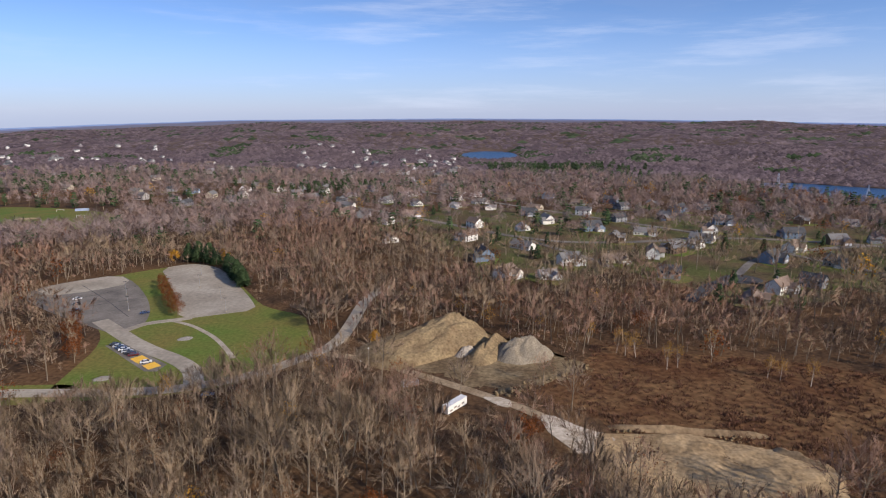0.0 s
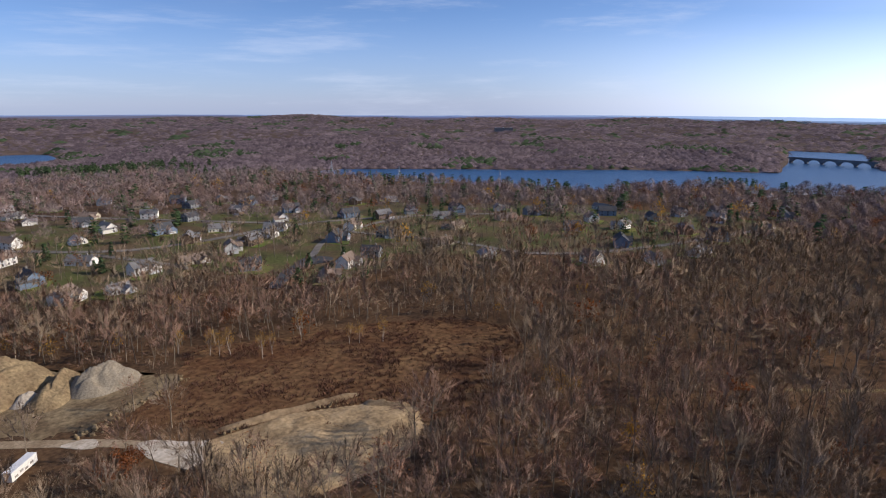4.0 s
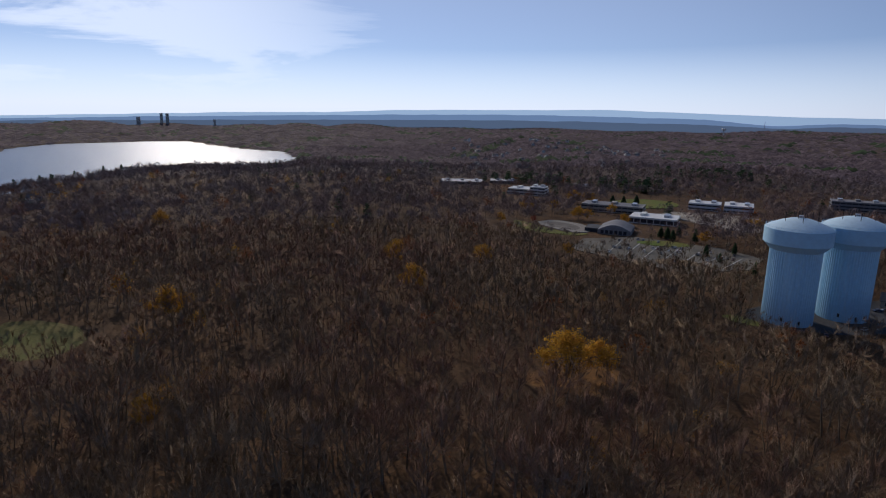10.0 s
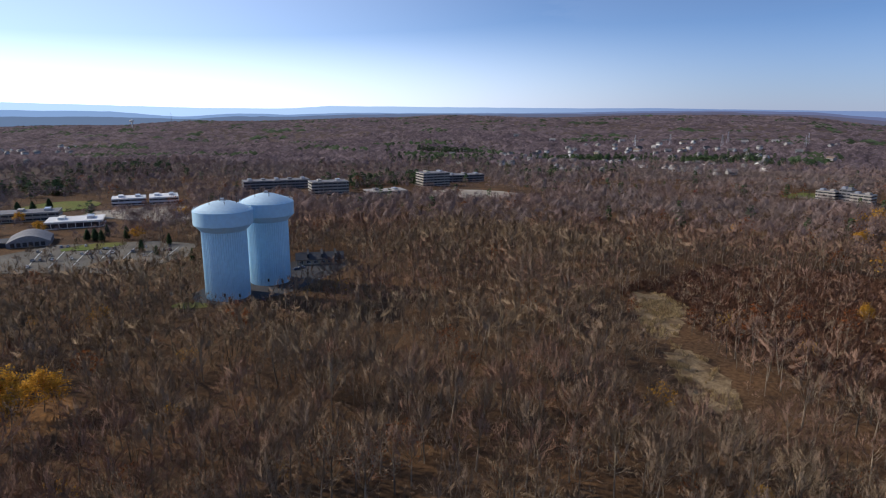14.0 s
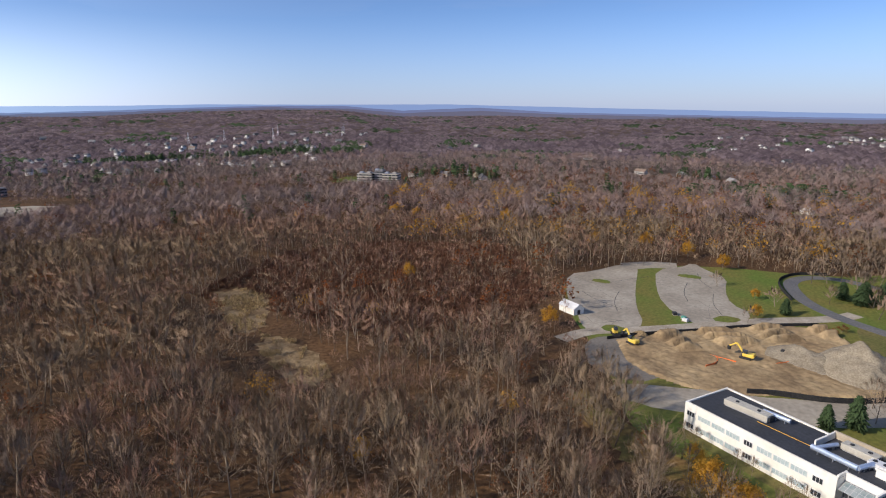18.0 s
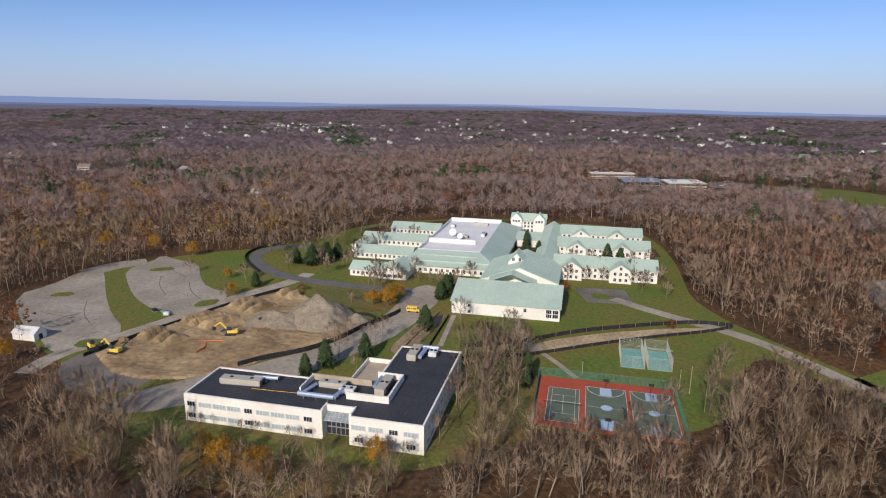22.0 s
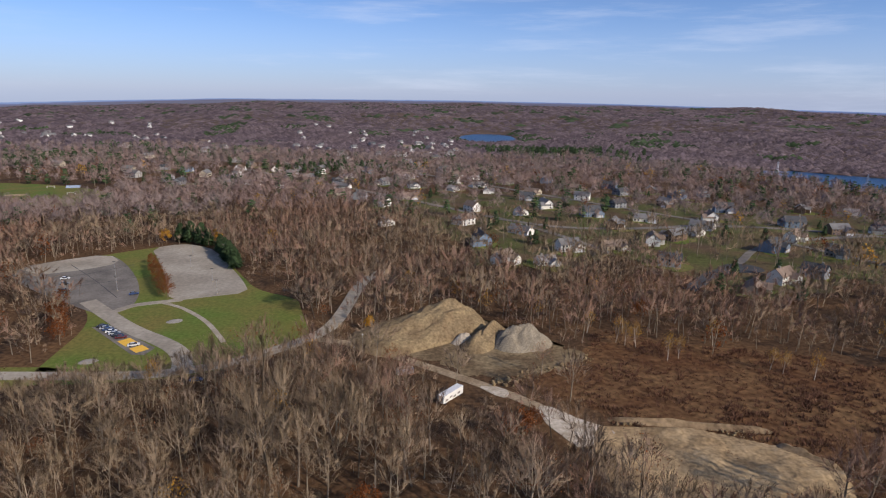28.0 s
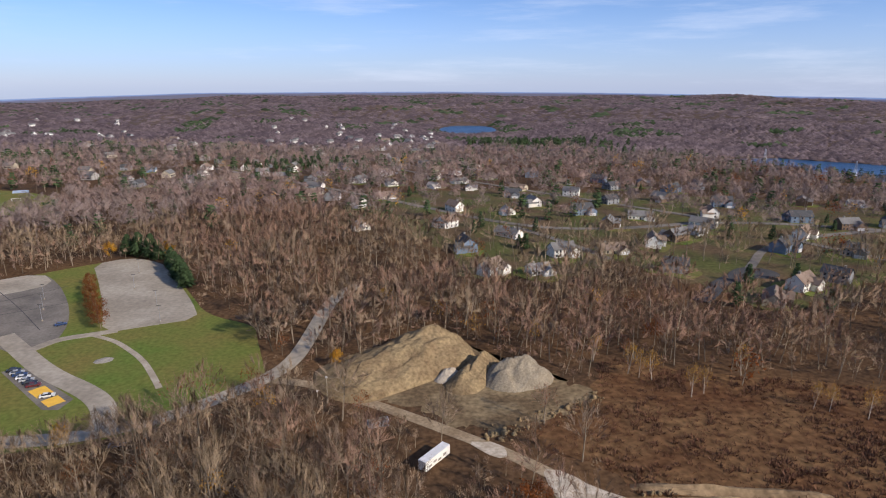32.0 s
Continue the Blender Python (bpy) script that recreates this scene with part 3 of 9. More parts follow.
ground_ob = np_mesh("ground", GV, GF, [M_LITTER, M_FARGROUND], far_face, "rolling wooded ground brown with fallen leaves", "ground", "structure")
for poly in ground_ob.data.polygons:
    poly.use_smooth = True
bm = bmesh.new()
bmesh.ops.create_grid(bm, x_segments=2, y_segments=2, size=1.0)
bmesh.ops.scale(bm, vec=(1750, 2550, 1), verts=bm.verts[:])
bmesh.ops.translate(bm, vec=(1500, 330, WATER_Z), verts=bm.verts[:])
tagged(link_bm("water", bm, M_WATER), "deep blue reservoir water rippled by wind", "lake", kind="structure")

# ---- plan of the cleared places (metres) ----
K = Matrix(((0.515, -0.857, 0, -250), (0.857, 0.515, 0, 110), (0, 0, 1, 0), (0, 0, 0, 1)))   # school axes


def uv(u, v):
    p = K @ Vector((u, v, 0))
    return (p.x, p.y)


CAMPUS = [(-192, -42), (-215, -52), (-250, -72), (-288, -96), (-345, -118), (-385, -88), (-414, -44), (-418, 20), (-440, 50), (-480, 95), (-478, 180), (-455, 225), (-412, 286),
          (-364, 279), (-316, 258), (-281, 237), (-250, 217), (-228, 211), (-206, 209), (-163, 213), (-140, 214), (-140, 200), (-160, 196), (-178, 196), (-172, 178), (-150, 160), (-135, 128), (-152, 82), (-163, 78), (-140, 48), (-158, 2), (-180, -34)]
NORTH = [(-240, 332), (-233, 350), (-211, 374), (-196, 388), (-178, 402), (-145, 378), (-117, 334), (-101, 308), (-76, 296), (-72, 284), (-64, 262), (-58, 246), (-76, 226), (-84, 214),
         (-110, 203), (-150, 199), (-153, 220), (-158, 258), (-178, 284), (-205, 302)]
MEADOW = [(26, 205), (46, 194), (52, 180), (76, 181), (102, 170), (112, 158), (106, 140), (128, 140), (165, 160), (195, 185), (180, 222), (140, 240), (105, 245), (64, 262), (54, 236), (40, 222)]
SANDFLAT = [(47, 181), (76, 181), (102, 170), (112, 158), (106, 146), (92, 134), (66, 133), (46, 142), (40, 165)]
DIRT = [(-46, 244), (-34, 236), (-8, 227), (6, 214), (22, 210), (33, 217), (43, 222), (55, 231), (52, 238), (44, 243), (40, 253), (27, 256), (17, 272), (4, 279), (-22, 264)]
CLEARING = [(258, -114), (272, -106), (300, -118), (318, -129), (312, -138), (298, -144), (276, -146), (256, -133)]
TOWERPAD = [(18, -328), (-12, -324), (-44, -346), (-80, -388), (-78, -418), (-44, -412), (-8, -378), (16, -360)]
BIZ = [(146, -436), (60, -408), (24, -442), (18, -484), (50, -505), (116, -515), (125, -550), (165, -555), (210, -558), (220, -530), (170, -495), (150, -480)]
MAIN_ROAD = [(-258, 176), (-240, 182), (-219, 192), (-205, 199), (-186, 205), (-160, 206), (-134, 207), (-109, 209), (-95, 214), (-81, 222), (-72, 231), (-60, 244), (-52, 258), (-50, 283), (-49, 318), (-46, 334), (-38, 350)]
TRACK = [(-62, 246), (-44, 243), (-34, 237), (-14, 225), (6, 211), (20, 201), (32, 190), (44, 178)]
SLABS = ([(10, 206), (16, 206), (22, 202), (20, 197), (14, 200)], [(29, 193), (36, 191), (42, 184), (53, 178), (47, 172), (39, 167), (34, 174), (30, 184)])
TRAIL_A = [(225, 85), (246, 67), (278, 44), (306, 22), (349, -7)]
TRAIL_B = [(135, -12), (148, -14), (163, -17), (188, -29), (210, -34)]
SOCCER = [(-645, 638), (-600, 690), (-561, 731), (-413, 685), (-327, 600), (-330, 560), (-350, 532), (-423, 574), (-545, 597)]
CULDESAC = [(125, 318), (138, 332), (148, 347), (160, 360), (172, 367), (186, 365)]
SCRUB = [(-208, -285), (-306, -305), (-375, -262), (-400, -176), (-305, -112), (-245, -112), (-206, -145), (-208, -199)]
RUST_STAND = [(-140, -90), (-180, -200), (-300, -340), (-520, -360), (-640, -60), (-430, -66), (-210, -66)]
RUST_WEST = [(-430, -60), (-1000, -200), (-1150, 350), (-800, 520), (-500, 300), (-470, 80)]
YARDS = [(10, 355), (60, 352), (110, 385), (160, 310), (205, 320), (235, 345), (300, 290), (400, 220), (520, 195), (570, 260), (540, 420), (420, 500), (330, 600), (180, 640), (60, 680), (-60, 640), (-70, 560), (0, 430)]
HOMES = [(-30, 395), (40, 352), (110, 392), (165, 330), (215, 235), (290, 225), (470, 190), (560, 260), (520, 480), (330, 640), (150, 760), (-100, 1100), (-420, 1000), (-420, 740), (-140, 640)]
WEST_LOT = [(-246, -698), (-318, -660), (-378, -698), (-354, -766), (-290, -796), (-234, -752)]
BIZ_LAWN = [(206, -758), (185, -812), (138, -807), (120, -753), (150, -700), (200, -700)]
CLEAR = [CAMPUS, NORTH, SANDFLAT, DIRT, CLEARING, TOWERPAD, BIZ, SOCCER, BIZ_LAWN, WEST_LOT]

# ---- trees as raw triangles ----
rng = np.random.default_rng(5)
HOUSES = [(32, 367), (58, 368), (78, 403), (110, 410), (141, 424), (162, 439), (186, 339), (212, 351), (162, 320), (217, 411), (249, 444), (255, 401), (184, 459), (199, 483), (127, 477), (161, 509), (75, 613), (61, 529), (219, 516),
          (278, 497), (299, 473), (-63, 562), (-44, 607), (88, 662), (272, 301), (448, 231), (488, 213), (420, 447), (321, 394), (451, 261), (560, -190), (-686, 8)]
FAR_HOUSES = [(-861, -500), (-884, -452), (-846, -424), (-908, -486), (-836, -545), (-1040, -119), (-1082, -172), (-1012, -88), (-1090, -240), (-84, 1164), (-405, 779), (-319, 795), (-200, 965)]


def more_homes(n, gap, dest, test):
    tries = 0
    while n > 0 and tries < 6000:
        tries += 1
        th, r = radians(rng.uniform(test[0], test[1])), rng.uniform(test[2] ** 2, test[3] ** 2) ** 0.5
        x, y = r * math.sin(th), r * math.cos(th)
        if on_water(np.array([x]), np.array([y]))[0] or (len(test) > 4 and not inside(test[4], np.array([x]), np.array([y]))[0]):
            continue
        if all((x - a) ** 2 + (y - b) ** 2 > gap * gap for a, b in HOUSES + FAR_HOUSES):
            dest.append((x, y))
            n -= 1


more_homes(80, 38, HOUSES, (-40, 75, 380, 1000, HOMES))
more_homes(18, 40, HOUSES, (62, 84, 620, 1060))
more_homes(8, 45, HOUSES, (106, 118, 640, 1000))
more_homes(34, 45, FAR_HOUSES, (318, 362, 760, 1700))
more_homes(34, 42, FAR_HOUSES, (268, 322, 1250, 2500))
more_homes(12, 45, FAR_HOUSES, (200, 226, 1050, 1900))
more_homes(36, 26, FAR_HOUSES, (206, 233, 1550, 2200))
more_homes(8, 60, FAR_HOUSES, (140, 166, 1000, 2100))
more_homes(9, 90, FAR_HOUSES, (225, 268, 900, 2200))


def sliver(base, tip, w, side):
    """A slim tapering twig as one triangle."""
    d = tip - base
    s = np.cross(d, side)
    s = s / (np.linalg.norm(s) + 1e-9) * w / 2
    return [base - s, base + s, tip]


def rounded(V, F, I, core, size, soft):
    """Turns the twigs' faces outwards and rounds their shading over the whole crown, as a cloud of thin round twigs is lit. Leaves keep more of their own tilt."""
    V, F, I = np.array(V), np.array(F), np.array(I)
    out = (V - core) / size ** 2 + np.array([0, 0, 0.25])
    out /= np.linalg.norm(out, axis=1)[:, None] + 1e-9
    own = np.cross(V[F[:, 1]] - V[F[:, 0]], V[F[:, 2]] - V[F[:, 0]])
    own /= np.linalg.norm(own, axis=1)[:, None] + 1e-12
    back = (own * out[F].mean(1)).sum(1) < 0
    F[back] = F[back][:, ::-1]
    own[back] *= -1
    N = np.zeros_like(V)
    for k in range(3):
        np.add.at(N, F[:, k], own)
    N /= np.linalg.norm(N, axis=1)[:, None] + 1e-9
    share = np.zeros(len(V))
    share[F[I == 1].ravel()] = soft
    share[F[I == 2].ravel()] = soft * 0.6
    N = N * (1 - share[:, None]) + out * share[:, None]
    N /= np.linalg.norm(N, axis=1)[:, None] + 1e-9
    return V, F, I, N


def bare_tree(twigs=300, limbs=8, spread=0.28, tw=0.0035, low=0.25, leaves=0, leaf=0.03, forks=3, base=0.3, long=(0.07, 0.17), bark=1.0, soft=0.75, stray=0.38):
    """A leafless tree one unit high: trunk, steeply rising limbs, forks and fans of fine twigs, with leaves that still hang. Returns vertices, triangles, material indices, normals."""
    V, F, I = [], [], []

    def tri(a, i):
        F.append((len(V), len(V) + 1, len(V) + 2))
        V.extend(a)
        I.append(i)

    def stem(a, b, ra, rb, sides):
        d = (b - a) / (np.linalg.norm(b - a) + 1e-9)
        x = np.cross(d, (0.3, 0.9, 0.1))
        x /= np.linalg.norm(x)
        y = np.cross(d, x)
        o = len(V)
        for k in range(sides):
            t = 2 * np.pi * k / sides
            c = np.cos(t) * x + np.sin(t) * y
            V.extend([a + c * ra, b + c * rb])
        for k in range(sides):
            j = (k + 1) % sides
            F.extend([(o + 2 * k, o + 2 * j, o + 2 * j + 1), (o + 2 * k, o + 2 * j + 1, o + 2 * k + 1)])
            I.extend([0, 0])

    lean = rng.normal(0, 0.035, 2)
    mid, top = np.array([lean[0], lean[1], 0.42]), np.array([lean[0] * 1.8, lean[1] * 1.8, 0.84])
    core = np.array([lean[0], lean[1], (1.0 + base) / 2])
    size = np.array([spread, spread, (1.0 - base) / 2])
    stem(np.zeros(3), mid, 0.0125 * bark, 0.009 * bark, 4)
    stem(mid, top, 0.009 * bark, 0.002 * bark, 3)

    def shell(a, t):
        """A place on the crown's uneven outer surface, t from its foot 0 to its top 1."""
        z = -1 + 2 * t
        r = math.sqrt(max(0.0, 1 - z * z)) * rng.uniform(0.7, 1.1)
        return core + size * np.array([math.cos(a) * r, math.sin(a) * r, z * rng.uniform(0.88, 1.04)])

    ends = [(mid, top), (mid * 0.4 + top * 0.6, top)]
    a0 = rng.uniform(0, 6.28)
    for k in range(limbs):
        f = (k + 0.5) / limbs
        h = low + (0.6 - low) * f
        foot = mid * (h / 0.42) if h < 0.42 else mid + (top - mid) * ((h - 0.42) / 0.42)
        a = a0 + k * 2.4 + rng.uniform(-0.4, 0.4)
        tip = shell(a, min(0.96, 0.42 + 0.5 * f + rng.uniform(-0.12, 0.12)))
        bend = foot + (tip - foot) * np.array([0.55, 0.55, 0.42])
        tri(sliver(foot, bend, 0.0085 * bark, rng.normal(size=3)), 0)
        tri(sliver(foot + (bend - foot) * 0.5, tip, 0.0055 * bark, rng.normal(size=3)), 0)
        ends.append((bend, tip))
        for j in range(forks):
            p = foot + (bend - foot) * rng.uniform(0.5, 1.0) if j % 2 else bend + (tip - bend) * rng.uniform(0.0, 0.6)
            q = shell(a + rng.normal(0, 0.55), min(1.0, max(0.12, 0.45 + 0.5 * f + rng.normal(0.0, 0.2))))
            if q[2] < p[2]:
                q[2] = p[2] + abs(rng.normal(0, 0.03))
            tri(sliver(p, q, 0.0038 * bark, rng.normal(size=3)), 0)
            ends.append((p, q))
    for k in range(twigs):
        b, t = ends[rng.integers(len(ends))]
        way = (t - b) / (np.linalg.norm(t - b) + 1e-9)
        p = b + (t - b) * rng.uniform(0.3, 1.0) ** 0.8
        out = (p - core) / size
        out /= np.linalg.norm(out) + 1e-6
        d = way * 0.7 + out * 0.25 + rng.normal(0, stray, 3) + np.array([0, 0, 0.73 - stray])
        d /= np.linalg.norm(d)
        tri(sliver(p, p + d * rng.uniform(*long), tw * rng.uniform(0.6, 1.4), out + rng.normal(0, 0.3, 3)), 1)
    for k in range(leaves):
        b, t = ends[rng.integers(len(ends))]
        p = b + (t - b) * rng.uniform(0.35, 1.1) + rng.normal(0, 0.045, 3)
        n = rng.normal(size=3)
        n /= np.linalg.norm(n)
        x = np.cross(n, rng.normal(size=3))
        x /= np.linalg.norm(x)
        y = np.cross(n, x)
        s = leaf * rng.uniform(0.6, 1.3)
        tri([p - x * s, p + x * s - y * s * 0.6, p + y * s], 2)
    return rounded(V, F, I, core, size, soft)


def light_tree(n=20, w=0.03):
    """A leafless tree for the middle distance, one unit high: an outer shell of rising twigs round a stem."""
    V, F, I = [], [], []
    c, size = np.array([0, 0, 0.62]), np.array([0.29, 0.29, 0.38])

    def on_shell(a, z):
        r = math.sqrt(max(0.0, 1 - z * z))
        return np.array([math.cos(a) * r, math.sin(a) * r, z])

    for k in range(n):
        a, z = rng.uniform(0, 2 * np.pi), rng.uniform(-0.8, 0.8)
        d = on_shell(a, z)
        p = c + d * size * rng.uniform(0.35, 1.0)
        q = c + on_shell(a + rng.normal(0, 0.4), min(1.0, z + rng.uniform(0.25, 0.65))) * size * rng.uniform(0.85, 1.12)
        F.append((len(V), len(V) + 1, len(V) + 2))
        V.extend(sliver(p, q, w * rng.uniform(0.6, 1.4), d + rng.normal(0, 0.2, 3)))
        I.append(1)
    F.append((len(V), len(V) + 1, len(V) + 2))
    V.extend(sliver(np.zeros(3), np.array([0, 0, 0.8]), 0.018, rng.normal(size=3)))
    I.append(0)
    return rounded(V, F, I, c, size, 0.88)


def conifer(whorls=11, per=9, w=0.075, reach=0.27):
    """An evergreen one unit high: layers of drooping boughs in a full, uneven outline."""
    V, F, I = [], [], []
    for k in range(whorls):
        f = k / whorls
        z = 0.08 + 0.9 * f
        rad = reach * min(1.0, 0.72 + f * 1.4) * (1 - f) ** 0.62 + 0.02
        for j in range(per):
            a = 2 * np.pi * (j + rng.uniform(-0.5, 0.5)) / per
            d = np.array([np.cos(a), np.sin(a), 0])
            r = rad * rng.uniform(0.65, 1.25)
            b = d * r * rng.uniform(0.05, 0.35) + np.array([0, 0, z + 0.06])
            e = d * r + np.array([0, 0, z + rng.uniform(-0.05, 0.05)])
            s = np.array([-d[1], d[0], rng.uniform(-0.5, 0.5)]) * w * rng.uniform(0.6, 1.4)
            mid = b * 0.4 + e * 0.6 + np.array([0, 0, 0.02])
            F += [(len(V), len(V) + 1, len(V) + 3), (len(V), len(V) + 3, len(V) + 2)]
            V.extend([b, mid - s, mid + s, e])
            I += [2, 2]
    for s in ((1, 0, 0), (0, 1, 0)):
        F.append((len(V), len(V) + 1, len(V) + 2))
        V.extend(sliver(np.zeros(3), np.array([0, 0, 0.95]), 0.035, np.array(s)))
        I.append(0)
    return rounded(V, F, I, np.array([0, 0, 0.45]), np.array([reach, reach, 0.5]), 0.6)


def bush(n=26, w=0.09):
    V, F = [], []
    for k in range(n):
        a, r0 = rng.uniform(0, 2 * np.pi), rng.uniform(0, 0.35)
        b = np.array([np.cos(a) * r0, np.sin(a) * r0, 0])
        e = b + np.array([np.cos(a) * rng.uniform(0.05, 0.45), np.sin(a) * rng.uniform(0.05, 0.45), rng.uniform(0.5, 1.0)])
        F.append((len(V), len(V) + 1, len(V) + 2))
        V.extend(sliver(b, e, w * rng.uniform(0.6, 1.4), rng.normal(size=3)))
    return rounded(V, F, np.ones(len(F), int), np.array([0, 0, 0.1]), np.array([0.6, 0.6, 0.8]), 0.6)[:2] + (np.zeros(len(F), int),)


def strew(name, protos, X, Y, H, materials, label, category, wide=1.0):
    """Sets the tree shapes at many places, as one mesh."""
    if len(X) == 0:
        return None
    Z = ground(X, Y)
    pick = rng.integers(0, len(protos), len(X))
    VV, FF, II, NN, o = [], [], [], [], 0
    shade = np.array([noise.noise((x * 0.009, y * 0.009, 3.3)) + 0.5 * noise.noise((x * 0.04, y * 0.04, 1.3)) for x, y in zip(X, Y)]) + 0.3 * inside(RUST_STAND, X, Y) + 0.24 * inside(RUST_WEST, X, Y) if len(materials) > 3 else None
    for k, (V, F, I, *N) in enumerate(protos):
        s = np.nonzero(pick == k)[0]
        if not len(s):
            continue
        a = rng.uniform(0, 2 * np.pi, len(s))
        c, d = np.cos(a)[:, None], np.sin(a)[:, None]
        h = H[s][:, None]
        wd = h * wide * rng.uniform(0.8, 1.25, len(s))[:, None]
        x = (V[:, 0] * c - V[:, 1] * d) * wd + X[s][:, None]
        y = (V[:, 0] * d + V[:, 1] * c) * wd + Y[s][:, None]
        z = V[:, 2] * h + Z[s][:, None] - 0.15
        VV.append(np.stack([x, y, z], -1).reshape(-1, 3))
        FF.append((F[None] + (np.arange(len(s)) * len(V))[:, None, None] + o).reshape(-1, 3))
        J = np.tile(I, (len(s), 1))
        if len(materials) > 3:           # each tree takes one of the twig colours
            v = shade[s] + rng.normal(0, 0.22, len(s))
            kind_of = np.where(v > 0.16, 3, np.where(v < -0.22, 4, 1))
            J = np.where(J == 1, kind_of[:, None], J)
        II.append(J.ravel())
        if N:
            n = N[0]
            NN.append(np.stack([n[:, 0] * c - n[:, 1] * d, n[:, 0] * d + n[:, 1] * c, np.broadcast_to(n[:, 2], x.shape)], -1).reshape(-1, 3))
        o += len(s) * len(V)
    return np_mesh(name, np.concatenate(VV), np.concatenate(FF), materials, np.concatenate(II), label, category, N=np.concatenate(NN) if NN else None)


def scatter(r0, r1, step):
    """Jittered places between two distances from the centre."""
    g = np.arange(-r1, r1 + step, step)
    X, Y = np.meshgrid(g, g)
    X = X.ravel() + rng.uniform(-0.48, 0.48, X.size) * step
    Y = Y.ravel() + rng.uniform(-0.48, 0.48, Y.size) * step
    r = np.hypot(X, Y)
    k = (r >= r0) & (r < r1)
    return X[k], Y[k]


SEEN = [(-330, -690, 40, 110), (-858, -520, 26), (-880, -475, 30), (-850, -428, 26), (-1045, -110, 26), (-1085, -180, 30), (-1090, -240, 22), (154, -530, 40), (100, -480, 62, 110), (215, -510, 34, 90), (165, -760, 40), (120, -605, 30), (175, -660, 36), (322, -772, 36), (78, -754, 40), (-132, -788, 30), (-75, -878, 48), (-202, -768, 30), (-300, -862, 26), (-375, -925, 36), (480, -872, 44), (430, -930, 30), (-752, -553, 62), (-742, 487, 36), (-640, 500, 50), (-640, 600, 40), (-430, 620, 70, 120), (-590, 650, 50, 120), (-150, 105, 30, 32), (-0.7, -342, 15, 60), (-25, -365, 14, 50), (-60, -400, 20, 50), (-125, 236, 28, 60), (0, 196, 9, 30), (-190, -20, 15, 26), (-175, 6, 16, 26), (-155, 38, 16, 26), (-162, 206, 20, 45), (-138, 206, 18, 45), (-16, 215, 7, 26), (170, 362, 26, 60), (293, -132, 26, 70), (-210, -248, 24, 70), (-170, -175, 18, 60), (290, 35, 10, 45), (330, 6, 10, 45), (250, 64, 10, 40), (150, -14, 7, 30), (170, -20, 7, 30), (195, -30, 8, 30)]


LOW = [(-350, -118), (-288, -99), (-250, -74), (-205, -50), (-186, -66), (-236, -104), (-300, -132), (-352, -144)]


def growth(X, Y):
    """How tall trees grow here: low second growth and hedges on the near side of the larger far buildings, full height elsewhere."""
    f = np.where(inside(LOW, X, Y), 0.42, 1.0)
    for x, y, w, *deep in SEEN:
        d, q = math.hypot(x, y), (deep or [150])[0]
        across = np.abs(X * y - Y * x) / d
        along = (X * x + Y * y) / d
        f = np.where((across < w + 4) & (along < d) & (along > d - q), np.minimum(f, 0.38 + 0.4 * np.clip((d - along) / q, 0, 1)), f)
    return f


def patches(X, Y, f):
    """Slow uneven change over the land, about -0.6 to 0.6."""
    return np.array([noise.noise((x * f, y * f, 7.7)) for x, y in zip(X, Y)])


def open_ground(X, Y, margin=0.0):
    bad = np.zeros(X.shape, bool)
    for p in CLEAR:
        bad |= inside(p, X, Y)
    for p in (CAMPUS, NORTH):
        if margin:
            bad |= near_line(p + p[:1], X, Y, margin)
    for line, w in ((MAIN_ROAD[:6], 8), (MAIN_ROAD[5:], 4.8), (TRACK, 6.5), (TRAIL_A, 5.5), (TRAIL_B, 5.5), (CULDESAC, 11), (REEDS, 12)):
        bad |= near_line(line, X, Y, w)
    H = np.array(HOUSES + FAR_HOUSES + [(154, -530), (120, -605), (175, -660), (322, -770), (73, -752), (-130, -790), (-75, -875), (-200, -770), (-300, -865), (-375, -925), (-752, -553), (-742, 487), (-622, 510), (-480, 900)])
    rad = np.array([12.5] * len(HOUSES) + [10.0] * len(FAR_HOUSES) + [38.0] * 13 + [10.0])
    for i in range(len(H)):
        bad |= (X - H[i, 0]) ** 2 + (Y - H[i, 1]) ** 2 < rad[i] ** 2
    for x, y, q in SPECIAL:
        bad |= (X - x) ** 2 + (Y - y) ** 2 < q * q
    for line, w in STREETS:
        bad |= near_line(line, X, Y, w / 2 + 2)
    return ~bad


SPECIAL = [(227, -323, 8), (182, -275, 8), (171, -105, 7), (292, -257, 8), (-735, -582, 32), (-716, -556, 28), (-722, -535, 24), (69, -212, 13), (60, -224, 9), (62, -232, 7), (263, -177, 10), (363, -101, 8), (175, -352, 8), (301, -71, 8), (269, -27, 7), (236, -351, 7), (20, 172, 9), (88, 272, 7), (-280, 62, 5), (-157, 236, 6), (-20, 134, 7), (1, 191, 9), (1, 181, 9), (1, 169, 8)]
STREETS = [([(128, 322), (138, 333), (148, 347), (160, 358), (172, 365)], 8), ([(172, 366), (186, 385), (206, 414), (240, 440)], 5), ([(-120, 690), (-40, 600), (60, 480), (130, 470), (220, 500), (330, 470), (420, 420)], 6.5), ([(60, 480), (90, 430), (105, 395)], 5.5),
           ([(240, 440), (285, 458), (330, 470)], 6), ([(240, 440), (290, 350), (300, 280), (390, 245), (520, 230)], 6), ([(-300, 900), (-120, 690)], 6.5), ([(-60, 900), (60, 700), (220, 500)], 6)]
REEDS = [(-219, -264), (-206, -238), (-186, -212), (-176, -182), (-160, -152)]
wood_mats = [M_BARK, M_TWIG, M_RUST, M_TWIG_RUST, M_TWIG_OLIVE]
